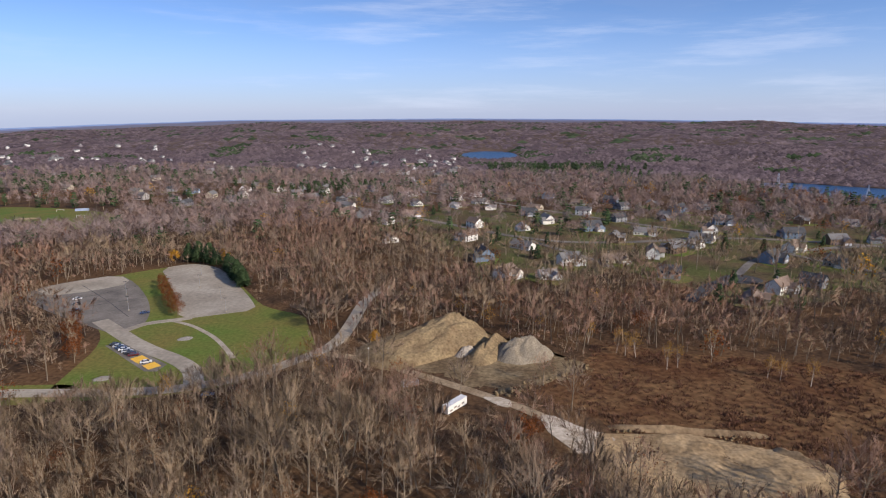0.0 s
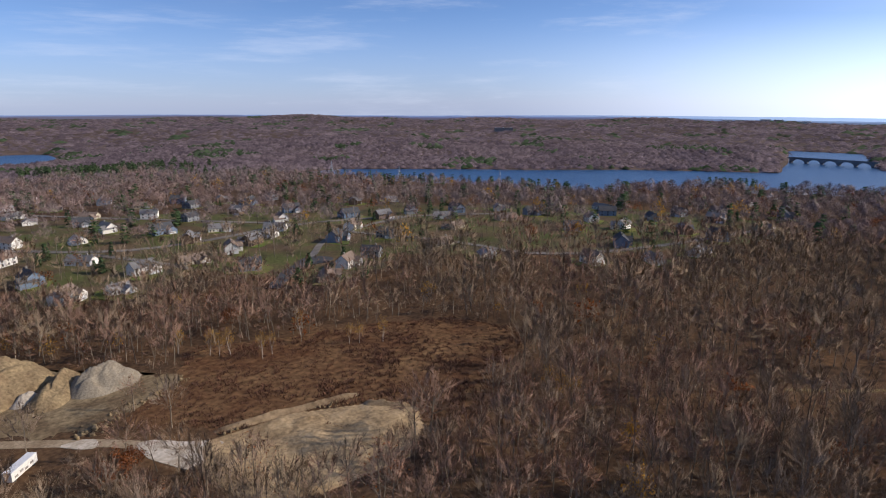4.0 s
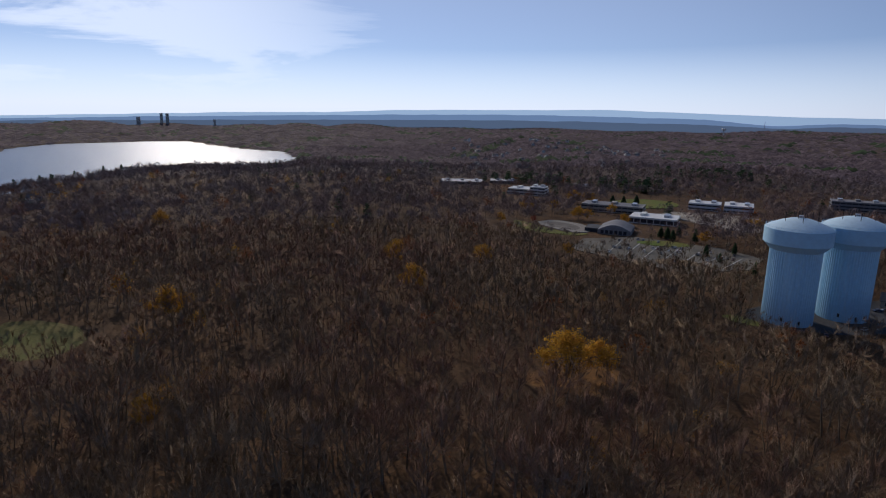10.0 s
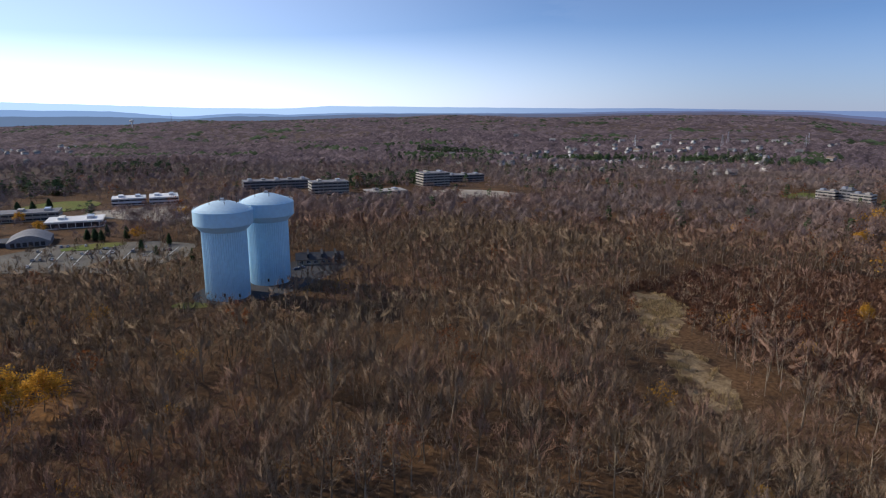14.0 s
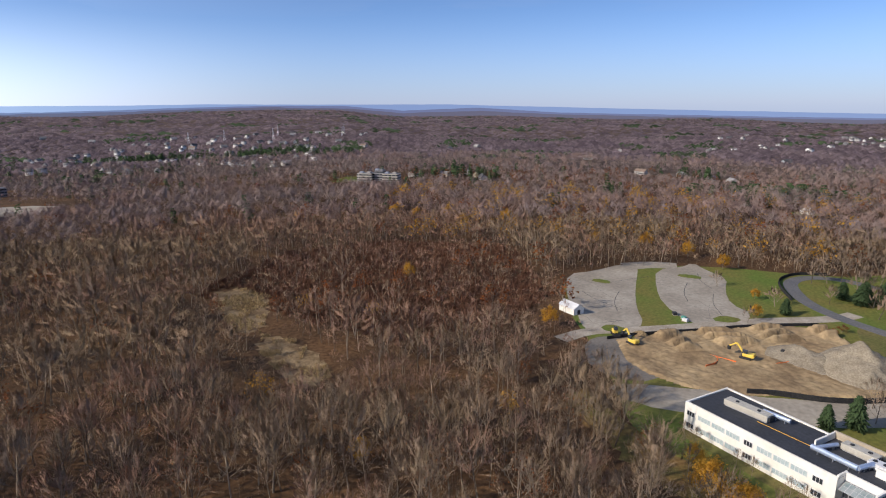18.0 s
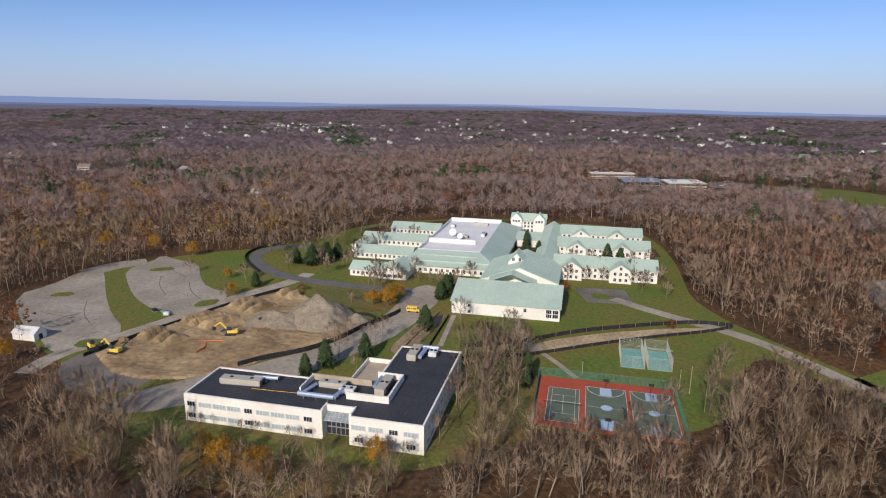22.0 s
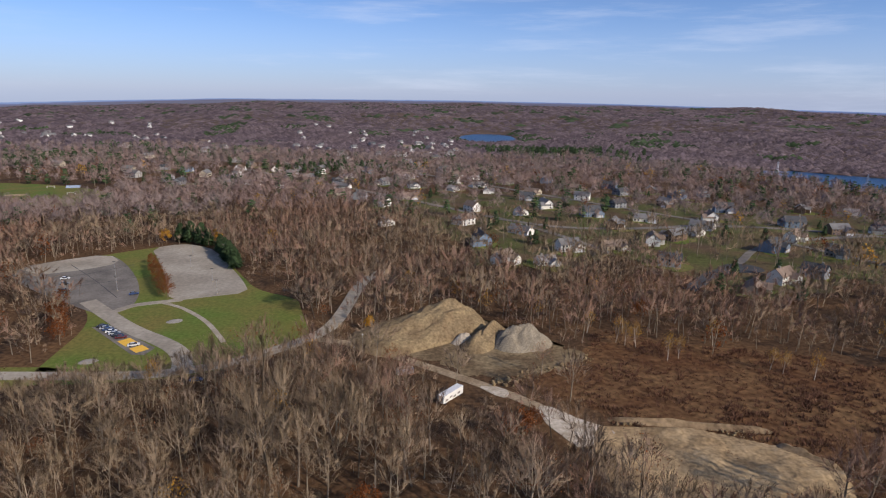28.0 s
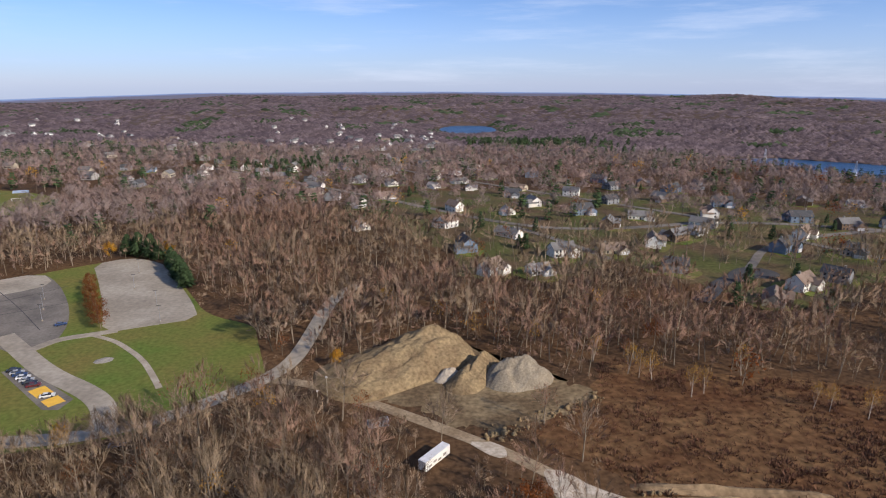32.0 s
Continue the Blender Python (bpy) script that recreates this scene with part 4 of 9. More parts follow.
near_protos = [bare_tree(int(rng.integers(370, 420)), 9, rng.uniform(0.2, 0.29), 0.0155, low=rng.uniform(0.2, 0.36), base=rng.uniform(0.2, 0.36), long=(0.1, 0.22), bark=1.0, stray=0.24) for _ in range(12)]
near_protos += [bare_tree(380, 9, 0.28, 0.0135, leaves=130, leaf=0.011) for _ in range(1)]
far_near = [bare_tree(100, 5, rng.uniform(0.26, 0.34), 0.035, forks=1, base=rng.uniform(0.08, 0.24), long=(0.12, 0.23), bark=0.7, soft=0.85, stray=0.26) for _ in range(10)]
X, Y = scatter(128, 500, 7.7)
k = open_ground(X, Y, 3.0) & ~inside(MEADOW, X, Y)
k &= ~(inside(HOMES, X, Y) & (rng.random(len(X)) < 0.25)) & ~(inside(YARDS, X, Y) & (rng.random(len(X)) < 0.35))
k &= ~(inside(SCRUB, X, Y) & (rng.random(len(X)) < 0.6))
k &= ~((patches(X, Y, 0.022) > 0.2) & (rng.random(len(X)) < 0.45))
X, Y = X[k], Y[k]
H = rng.uniform(11, 21, len(X)) * np.where(inside(SCRUB, X, Y), 0.7, 1.0) * (1 + 0.4 * patches(X, Y, 0.03)) * growth(X, Y)
th = np.degrees(np.arctan2(X, Y)) % 360
for j in range(6):
    s = (th >= 60 * j) & (th < 60 * j + 60)
    close = np.hypot(X, Y) < 232
    strew("woodland", near_protos, X[s & close], Y[s & close], H[s & close], wood_mats, "leafless grey-brown autumn woodland", "trees", 1.2)
    strew("woodland", far_near, X[s & ~close], Y[s & ~close], H[s & ~close], wood_mats, "leafless grey-brown autumn woodland", "trees", 1.3)

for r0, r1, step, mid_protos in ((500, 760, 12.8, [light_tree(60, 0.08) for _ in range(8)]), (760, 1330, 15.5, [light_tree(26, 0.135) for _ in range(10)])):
    X, Y = scatter(r0, r1, step)
    k = open_ground(X, Y) & ~on_water(X, Y)
    k &= ~(inside(HOMES, X, Y) & (rng.random(len(X)) < 0.3)) & ~(inside(YARDS, X, Y) & (rng.random(len(X)) < 0.3))
    X, Y = X[k], Y[k]
    th = np.degrees(np.arctan2(X, Y)) % 360
    bank = (th > 16) & (th < 68) & (np.hypot(X, Y) > np.interp(th, *np.array(SHORE).T[:2]) - 340)      # low growth towards the water
    shore = (th > 68) & (th < 104) & (np.hypot(X, Y) > np.interp(th, *np.array(SHORE).T[:2]) - 190)
    H = rng.uniform(11, 21, len(X)) * (1 + 0.45 * patches(X, Y, 0.012)) * np.where(bank, 0.26, np.where(shore, 0.45, 1.0)) * growth(X, Y)
    for j in range(4):
        s = (th >= 90 * j) & (th < 90 * j + 90)
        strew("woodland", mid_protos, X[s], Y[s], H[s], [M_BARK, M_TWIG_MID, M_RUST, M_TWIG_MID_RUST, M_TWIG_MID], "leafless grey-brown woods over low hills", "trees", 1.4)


def dome(n=5, rings=1):
    """A far tree crown: an uneven rounded dome."""
    V, F = [np.array([rng.uniform(-0.15, 0.15), rng.uniform(-0.15, 0.15), rng.uniform(0.9, 1.1)])], [(0, 1 + j, 1 + (j + 1) % n) for j in range(n)]
    for k in range(rings):
        last = k == rings - 1
        for j in range(n):
            a = 2 * np.pi * (j + rng.uniform(-0.3, 0.3) + 0.5 * k) / n
            r = rng.uniform(0.8, 1.15) * (1.0 if last else 0.72)
            V.append(np.array([np.cos(a) * r, np.sin(a) * r, rng.uniform(-0.45, 0.05) if last else rng.uniform(0.55, 0.8)]))
        if k:
            for j in range(n):
                a, b = 1 + (k - 1) * n + j, 1 + (k - 1) * n + (j + 1) % n
                F += [(a, a + n, b), (b, a + n, b + n)]
    return np.array(V), np.array(F), np.zeros(len(F), int)


for r0, r1, step, wide in ((1330, 2300, 14.8, 1.75), (2300, 4820, 34.0, 3.2)):
    protos = [dome(6 if r0 < 2000 else 5) for _ in range(14)]
    X, Y = scatter(r0, r1, step)
    k = ~on_water(X, Y)
    H0 = np.array(FAR_HOUSES)
    for hx, hy in H0[np.hypot(H0[:, 0], H0[:, 1]) > 1300]:
        k &= (X - hx) ** 2 + (Y - hy) ** 2 > 11 ** 2
    X, Y = X[k], Y[k]
    H = rng.uniform(6, 12, len(X)) * (0.75 if r0 < 2000 else 0.72) * (1 + 0.3 * patches(X, Y, 0.01))
    g = (np.array([noise.noise((x * 0.006, y * 0.006, 4.0)) for x, y in zip(X, Y)]) > 0.28) & (rng.random(len(X)) < 0.5)
    for sel, m, lab in ((~g, M_FAR, "far leafless brown woods to the horizon, tinted purple for haze"), (g, M_FAR_GREEN, "far dark evergreen trees among bare woods")):
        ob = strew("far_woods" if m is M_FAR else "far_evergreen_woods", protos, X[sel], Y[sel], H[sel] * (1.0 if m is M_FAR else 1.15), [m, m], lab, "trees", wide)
        ob.data.polygons.foreach_set("use_smooth", np.full(len(ob.data.polygons), True))


# ---- shared pieces ----
def shape(name, bm, material):
    """A mesh to be shared by alike pieces."""
    me = bpy.data.meshes.new(name)
    bm.normal_update()
    bm.to_mesh(me)
    bm.free()
    for m in (material if isinstance(material, (list, tuple)) else (material,)):
        me.materials.append(m)
    return me


def piece(name, me, m, parent, label=""):
    pane = None
    if isinstance(me, tuple):
        me, pane = me
        while parent.parent:
            parent = parent.parent
    ob = new(name, me)
    ob.parent = parent
    ob.matrix_local = m
    if pane:
        new("pane", pane).parent = ob
    return tagged(ob, label)


def cyl(bm, r0, r1, z0, z1, n=16, m=None, x=0, y=0):
    g = bmesh.ops.create_cone(bm, cap_ends=True, segments=n, radius1=r0, radius2=r1, depth=z1 - z0, matrix=Matrix.Translation((x, y, (z0 + z1) / 2)))["verts"]
    if m is not None:
        bmesh.ops.transform(bm, matrix=m, verts=g)
    return g


def rod(bm, a, b, r, n=6):
    a, b = Vector(a), Vector(b)
    d = b - a
    m = Matrix.Translation((a + b) / 2) @ d.to_track_quat("Z", "Y").to_matrix().to_4x4()
    bmesh.ops.create_cone(bm, cap_ends=True, segments=n, radius1=r, radius2=r, depth=d.length, matrix=m)


def gable_wall(u0, u1, v0, v1, eave, ridge, axis):
    """Walls of a wing with its two gables, as one solid."""
    bm = bmesh.new()
    if axis == "u":
        prof = [(v0, 0), (v1, 0), (v1, eave), ((v0 + v1) / 2, ridge), (v0, eave)]
        ends = [[(u, v, z) for v, z in prof] for u in (u0, u1)]
    else:
        prof = [(u0, 0), (u1, 0), (u1, eave), ((u0 + u1) / 2, ridge), (u0, eave)]
        ends = [[(u, v, z) for u, z in prof] for v in (v0, v1)]
    a, b = [[bm.verts.new(p) for p in e] for e in ends]
    bm.faces.new(a)
    bm.faces.new(b[::-1])
    for i in range(5):
        j = (i + 1) % 5
        bm.faces.new((a[i], b[i], b[j], a[j]))
    bmesh.ops.recalc_face_normals(bm, faces=bm.faces[:])
    return bm


def gable_roof(u0, u1, v0, v1, eave, ridge, axis, over=0.7, thick=0.28, seams=True):
    """Two sloping slabs over a wing, with raised seams and a ridge cap."""
    bm = bmesh.new()
    flip = axis == "v"
    a0, a1, b0, b1 = (v0, v1, u0, u1) if flip else (u0, u1, v0, v1)
    mid, half = (b0 + b1) / 2, (b1 - b0) / 2
    slope = (ridge - eave) / half
    lo = eave - slope * over

    def P(a, b, z):
        return (b, a, z) if flip else (a, b, z)
    stops = [(a0 - over, 0.0)]
    if seams:
        n = max(1, int((a1 - a0) / 2.4))
        for i in range(n + 1):
            a = a0 + (a1 - a0) * i / n
            stops += [(a - 0.06, 0.0), (a - 0.06, 0.1), (a + 0.06, 0.1), (a + 0.06, 0.0)]
    stops.append((a1 + over, 0.0))
    prof = ((mid - half - over, lo), (mid, ridge), (mid + half + over, lo))
    top = [[bm.verts.new(P(a, b, z + thick + h)) for b, z in prof] for a, h in stops]
    low = [[bm.verts.new(P(a, b, z + 0.02)) for b, z in prof] for a in (a0 - over, a1 + over)]
    for p, q in zip(top[:-1], top[1:]):
        for k in range(2):
            bm.faces.new((p[k], q[k], q[k + 1], p[k + 1]))
    for k in range(2):
        bm.faces.new((low[0][k], low[0][k + 1], low[1][k + 1], low[1][k]))
    for e, t in ((0, top[0]), (1, top[-1])):
        for k in range(2):
            bm.faces.new((low[e][k], low[e][k + 1], t[k + 1], t[k]))
    for k in (0, 2):
        bm.faces.new([low[0][k]] + [t[k] for t in top] + [low[1][k]])
    bmesh.ops.recalc_face_normals(bm, faces=bm.faces[:])
    return bm


def window_mesh(w, h, bars=1, glass=None, frame_m=None, name="window"):
    """Frame and pane of a window on a wall that faces -y: the frame is one lattice, the glazing sits behind it."""
    t, bw = 0.14, 0.09
    xs = [-w / 2 - t, -w / 2]
    for i in range(bars):
        x = -w / 2 + w * (i + 1) / (bars + 1)
        xs += [x - bw / 2, x + bw / 2]
    xs += [w / 2, w / 2 + t]
    zs = [-t, 0, h, h + t]
    bm = bmesh.new()
    v = [[bm.verts.new((x, -0.1, z)) for z in zs] for x in xs]
    for i in range(len(xs) - 1):
        for j in range(3):
            if i % 2 == 0 or j != 1:
                bm.faces.new((v[i][j], v[i + 1][j], v[i + 1][j + 1], v[i][j + 1]))
    g = bmesh.ops.extrude_face_region(bm, geom=bm.faces[:])["geom"]
    bmesh.ops.translate(bm, vec=(0, 0.15, 0), verts=[q for q in g if isinstance(q, bmesh.types.BMVert)])
    bmesh.ops.recalc_face_normals(bm, faces=bm.faces[:])
    return shape(name, bm, frame_m or M_WHITE_METAL), shape("pane", one_box(-w / 2, w / 2, -0.03, 0.05, 0, h), glass or M_GLASS)


WIN_SMALL, WIN_WIDE, WIN_TALL = window_mesh(1.3, 1.7), window_mesh(2.4, 1.7, 2), window_mesh(1.6, 2.6, 1)
WIN_BAND_BLUE = window_mesh(4.4, 1.5, 3, M_GLASS_BLUE)
WIN_BAND_DARK = window_mesh(2.6, 1.5, 2, M_GLASS)


def row_windows(parent, me, u0, u1, v, z, n, face="front", name="window"):
    """A row of alike windows on a wall: front faces -v, back +v, right +u, left -u (then u0, u1 run along v)."""
    for i in range(n):
        s = u0 + (u1 - u0) * (i + 0.5) / n
        if face == "front":
            m = pose(s, v - 0.02, z)
        elif face == "back":
            m = pose(s, v + 0.02, z, 0, 0, 180)
        elif face == "right":
            m = pose(v + 0.02, s, z, 0, 0, 90)
        else:
            m = pose(v - 0.02, s, z, 0, 0, -90)
        piece(name, me, m, parent)


def wing(parent, u0, u1, v0, v1, eave, ridge, axis, label="", roof_m=None):
    w = part("wall", gable_wall(u0, u1, v0, v1, eave, ridge, axis), M_WHITE, parent)
    part("roof", gable_roof(u0, u1, v0, v1, eave, ridge, axis), roof_m or M_ROOF_GREEN, parent, label)
    return w


# ---- campus ground ----
sheet("lawn", CAMPUS, 0.03, M_LAWN, "mown green campus lawn with worn patches", "lawn")
sheet("lawn", [(-196, -38), (-160, 22), (-148, 56), (-165, 80), (-196, 62), (-205, 44), (-186, 12)], 0.05, M_LAWN_DRY, "worn brownish lawn beside the office block", "lawn", rough_edge=2)
sheet("lawn", [uv(-10, -60), uv(20, -55), uv(22, -95), uv(0, -118), uv(-4, -70)], 0.06, M_LAWN_DRY, "worn brownish lawn under bare trees", "lawn", rough_edge=3)
sheet("lawn", [(-285, 38), (-330, 26), (-322, 50), (-300, 64), (-280, 56)], 0.05, M_LAWN_DRY, "dry lawn strewn with orange leaves", "lawn", rough_edge=2)
DRIVE = [(-204, -48), (-214, -54), (-224, -25), (-230, 2), (-240, 24), (-254, 44), (-272, 62), (-300, 78), (-310, 90), (-296, 98), (-276, 86), (-260, 74), (-244, 60), (-230, 40), (-217, 20), (-209, -4), (-201, -34)]
sheet("pavement", DRIVE, 0.08, M_ASPHALT_PALE, "pale worn asphalt service drive", "drive", rough_edge=0.8)
LOT_L = [(-350, -117), (-364, -105), (-391, -94), (-390, -84), (-373, -80), (-337, -73), (-306, -65), (-284, -56), (-272, -60), (-262, -76), (-269, -82), (-282, -88), (-308, -103)]
LOT_R = [(-386, -72), (-400, -59), (-416, -55), (-400, -44), (-387, -31), (-358, -29), (-336, -24), (-324, -12), (-304, -18), (-292, -36), (-320, -55), (-348, -64)]
sheet("pavement", LOT_L, 0.08, M_ASPHALT_PALE, "pale worn car park asphalt with crack seams", "car park", 1)
sheet("pavement", LOT_R, 0.08, M_ASPHALT_PALE, "pale worn car park asphalt with crack seams", "car park", 1)
ribbon("pavement", [(-386, -90), (-398, -78), (-402, -62)], 16, 0.075, M_ASPHALT_PALE, "pale asphalt lane joining two car parks", "car park")
sheet("pavement", [(-214, -56), (-250, -78), (-268, -58), (-244, -46), (-226, -34)], 0.07, M_ASPHALT, "broken grey asphalt beside the dig", "yard", rough_edge=2)
for pts in ([(-342, -100), (-348, -99), (-348, -90), (-341, -88)], [(-377, -58), (-384, -57), (-384, -45), (-377, -44)], [(-305, -30), (-315, -26), (-314, -16), (-305, -20)], [(-267, -73), (-276, -71), (-273, -60), (-265, -62)]):
    sheet("traffic_island", pts, 0.2, M_LAWN, "kerbed green grass island in a car park", "traffic island", 1, thick=0.25, kind="")
for line, w in (([(-372, -70), (-340, -92)], 0.25), ([(-330, -80), (-296, -72)], 0.3), ([(-320, -98), (-300, -70)], 0.25), ([(-366, -50), (-330, -44)], 0.3), ([(-390, -48), (-360, -36)], 0.25), ([(-350, -34), (-316, -26)], 0.3), ([(-284, -66), (-276, -74)], 0.35)):
    mid = ((line[0][0] + line[1][0]) / 2 + 2, (line[0][1] + line[1][1]) / 2 - 2)
    ribbon("crack_seam", [line[0], mid, line[1]], w, 0.09, M_ASPHALT_DARK, "dark tarred crack seam in old asphalt", "seam", 0.02)
ribbon("road", [(-246, -84), (-263, -76), (-272, -60), (-283, -46), (-294, -33), (-307, -19), (-320, -2), (-330, 14), (-338, 24), (-348, 31)], 8.0, 0.1, M_CONCRETE, "pale dusty site road beside the dig")
ribbon("road", [(-404, 44), (-412, 36), (-417, 24), (-412, 9), (-397, 1), (-379, 3), (-357, 10), (-338, 24), (-322, 44), (-308, 64), (-300, 80)], 7.5, 0.13, M_ASPHALT_BLUE, "dark new asphalt loop road")
ribbon("silt_fence", [(-422, 20), (-417, 4), (-398, -5), (-379, -3), (-358, 3)], 0.4, 1.7, M_SILT, "black silt fence round a loop road", "fence", 1.7, kind="")
ribbon("silt_fence", [(-229, -8), (-233, 1), (-235, 17), (-243, 32), (-255, 45), (-265, 61), (-270, 66)], 0.5, 2.0, M_SILT, "black silt fence round the building site", "fence", 2.0, kind="")
ribbon("silt_fence", [(-256, 48), (-264, 54), (-272, 48), (-270, 40)], 0.4, 1.5, M_SILT, "black silt fence round a gravel heap", "fence", 1.5, kind="")
ribbon("silt_fence", [(-256, -66), (-266, -57), (-277, -44), (-288, -30), (-301, -16), (-313, 1), (-321, 15)], 0.4, 1.5, M_SILT, "black silt fence along the site road", "fence", 1.5, kind="")
for poly, n in ((LOT_L, 14), (LOT_R, 11)):
    xs, ys = [p[0] for p in poly], [p[1] for p in poly]
    while n > 0:
        x, y, a, q = rng.uniform(min(xs), max(xs)), rng.uniform(min(ys), max(ys)), rng.uniform(0, math.pi), rng.uniform(5, 13)
        e = [(x + math.cos(a) * k * q + rng.uniform(-1, 1), y + math.sin(a) * k * q + rng.uniform(-1, 1)) for k in (-1, -0.3, 0.35, 1)]
        if inside(poly, np.array([p[0] for p in e]), np.array([p[1] for p in e])).all():
            ribbon("crack_seam", e, 0.16, 0.088, M_ASPHALT, "dark tarred crack seam in old asphalt", "seam", 0.02)
            n -= 1
# footpaths
ribbon("footpath", [uv(-22, -3), uv(-21, -22), uv(-20, -40)], 2.2, 0.125, M_CONCRETE, "pale concrete footpath by the gymnasium", "path")
ribbon("footpath", [uv(8, -2), uv(10, -20), uv(16, -30), uv(26, -42), uv(36, -57)], 2.2, 0.125, M_CONCRETE, "pale concrete footpath across the lawn", "path")
ribbon("footpath", [uv(60, -20), uv(64, -21.5), uv(74, -22)], 1.8, 0.125, M_CONCRETE, "pale concrete footpath across the lawn", "path")
# dirt strips between construction fences
STRIP = [uv(12, -33), uv(35, -15), uv(65, 0), uv(90, 9), uv(102, 10), uv(90, 4), uv(68, -7), uv(46, -20), uv(15, -40)]
sheet("dirt_strip", STRIP, 0.1, M_SAND, "freshly dug sandy strip between fences", "dirt", rough_edge=0.6)
sheet("dirt_strip", [uv(-33, -3), uv(-38, -30), uv(-40, -52), uv(-30, -52), uv(-28, -30), uv(-25, -3)], 0.1, M_TRACK, "freshly dug sandy strip between fences", "dirt", rough_edge=0.6)
ribbon("spoil_bank", [uv(-30, -3), uv(-33, -28), uv(-35, -50)], 1.6, 0.9, M_SPOIL, "low bank of dug earth", "earth bank", 0.9, kind="")


def panel_fence(pts, h, post_m, label, gap=2.5):
    """A fence of fabric panels between posts."""
    p = chaikin(pts, 2, False)
    line, acc = [p[0]], 0.0
    for a, b in zip(p[:-1], p[1:]):
        acc += (b - a).length
        if acc >= gap:
            line.append(b)
            acc = 0
    f = thing("fence", Matrix.Translation((0, 0, 0)), label, "fence")
    post = bmesh.new()
    box(post, -0.05, 0.05, -0.05, 0.05, 0, h + 0.1)
    me = shape("post", post, post_m)
    for a, b in zip(line[:-1], line[1:]):
        d = b - a
        ang = math.degrees(math.atan2(d.y, d.x))
        piece("post", me, pose(a.x, a.y, 0, 0, 0, ang), f)
        part("panel", one_box(0.06, d.length - 0.06, -0.03, 0.03, 0.05, h, pose(a.x, a.y, 0, 0, 0, ang)), M_SILT, f)
    return f


panel_fence([uv(-10, -40), uv(12, -30), uv(35, -11), uv(65, 4), uv(88, 14), uv(104, 13)], 1.9, M_STEEL, "black fabric construction fence on steel posts")
panel_fence([uv(-6, -48), uv(15, -43), uv(46, -22), uv(70, -8), uv(92, 3), uv(104, 12)], 1.5, M_STEEL, "low black fabric construction fence")
panel_fence([uv(-24, -6), uv(-24, -30), uv(-24, -50), uv(-6, -50)], 1.6, M_STEEL, "black fabric construction fence on steel posts")


# ---- building site ----
PIT = [(-258, -63), (-275, -46), (-299, -18), (-315, 5), (-318, 18), (-304, 26), (-266, 50), (-256, 42), (-243, 27), (-233, 3), (-225, -11), (-223, -28), (-228, -42), (-237, -53)]


def rough_field(name, poly, step, height, material, label, seed=0.0, lift=0.1, shape_of=None):
    """Churned earth within an outline: a fine grid that fades to the ground at its edge."""
    xs, ys = [p[0] for p in poly], [p[1] for p in poly]
    gx, gy = np.arange(min(xs), max(xs) + step, step), np.arange(min(ys), max(ys) + step, step)
    X, Y = np.meshgrid(gx, gy, indexing="ij")
    inn = inside(poly, X, Y)
    rim = ~near_line(list(poly) + [poly[0]], X, Y, step * 1.2)
    Z = np.zeros(X.shape)
    for i in range(X.shape[0]):
        for j in range(X.shape[1]):
            if inn[i, j]:
                x, y = X[i, j], Y[i, j]
                n1 = noise.noise((x * 0.06 + seed, y * 0.06, 3.1)) + 0.5 * noise.noise((x * 0.17, y * 0.17 + seed, 1.7)) + 0.35 * noise.noise((x * 0.5, y * 0.5, seed))
                Z[i, j] = ground_z(x, y) + lift + (max(0.0, 0.5 + n1) * height + (shape_of(x, y, n1) if shape_of else 0.0)) * (1.0 if rim[i, j] else 0.15)
    vid, V, F = {}, [], []
    for i in range(X.shape[0] - 1):
        for j in range(X.shape[1] - 1):
            c = [(i, j), (i + 1, j), (i + 1, j + 1), (i, j + 1)]
            if sum(inn[k] for k in c) >= 3:
                ids = []
                for k in c:
                    if k not in vid:
                        vid[k] = len(V)
                        V.append((X[k], Y[k], Z[k] if inn[k] else ground_z(X[k], Y[k]) - 0.1))
                    ids.append(vid[k])
                F += [(ids[0], ids[1], ids[2]), (ids[0], ids[2], ids[3])]
    return np_mesh(name, V, F, [material], None, label, "earth", "structure")


def heap(name, cx, cy, rx, ry, h, turn, material, label, seed, ridge=0.0, steep=1.0, n=30, rug=1.0, ramp=0.0):
    """A tipped heap of earth: long along its own x axis, steep-sided, gullied."""
    V, F = [], []
    for i in range(n + 1):
        for j in range(n + 1):
            a, b = i / n * 2 - 1, j / n * 2 - 1
            q = max(0.0, abs(a) - ridge) / (1 - ridge)
            d = min(1.0, math.hypot(q, b))
            w = noise.noise((a * 2.2 + seed, b * 2.2, seed)) * 0.25 + noise.noise((a * 6, b * 6 + seed, 2.0)) * 0.1 + noise.noise((a * 14, b * 14 + seed, 5.0)) * 0.05
            w *= rug
            z = max(0.0, (1 - d) ** steep * h * (1 + w * 1.4) + (h * w * 0.35 if d < 0.95 else 0)) - (0.3 if d >= 1 else 0)
            if ramp and z > 0:               # tipped from one end: rises along its length to a steep head
                z *= 1 - ramp + ramp * min(1.0, max(0.0, (a + 1) / 1.5))
            V.append((a * rx + w * 2, b * ry + w * 2, z))
    for i in range(n):
        for j in range(n):
            o = i * (n + 1) + j
            F += [(o, o + n + 1, o + n + 2), (o, o + n + 2, o + 1)]
    ob = np_mesh(name, V, F, [material], None, label, "mound", "")
    ob.matrix_world = pose(cx, cy, 0, 0, 0, turn)
    return ob


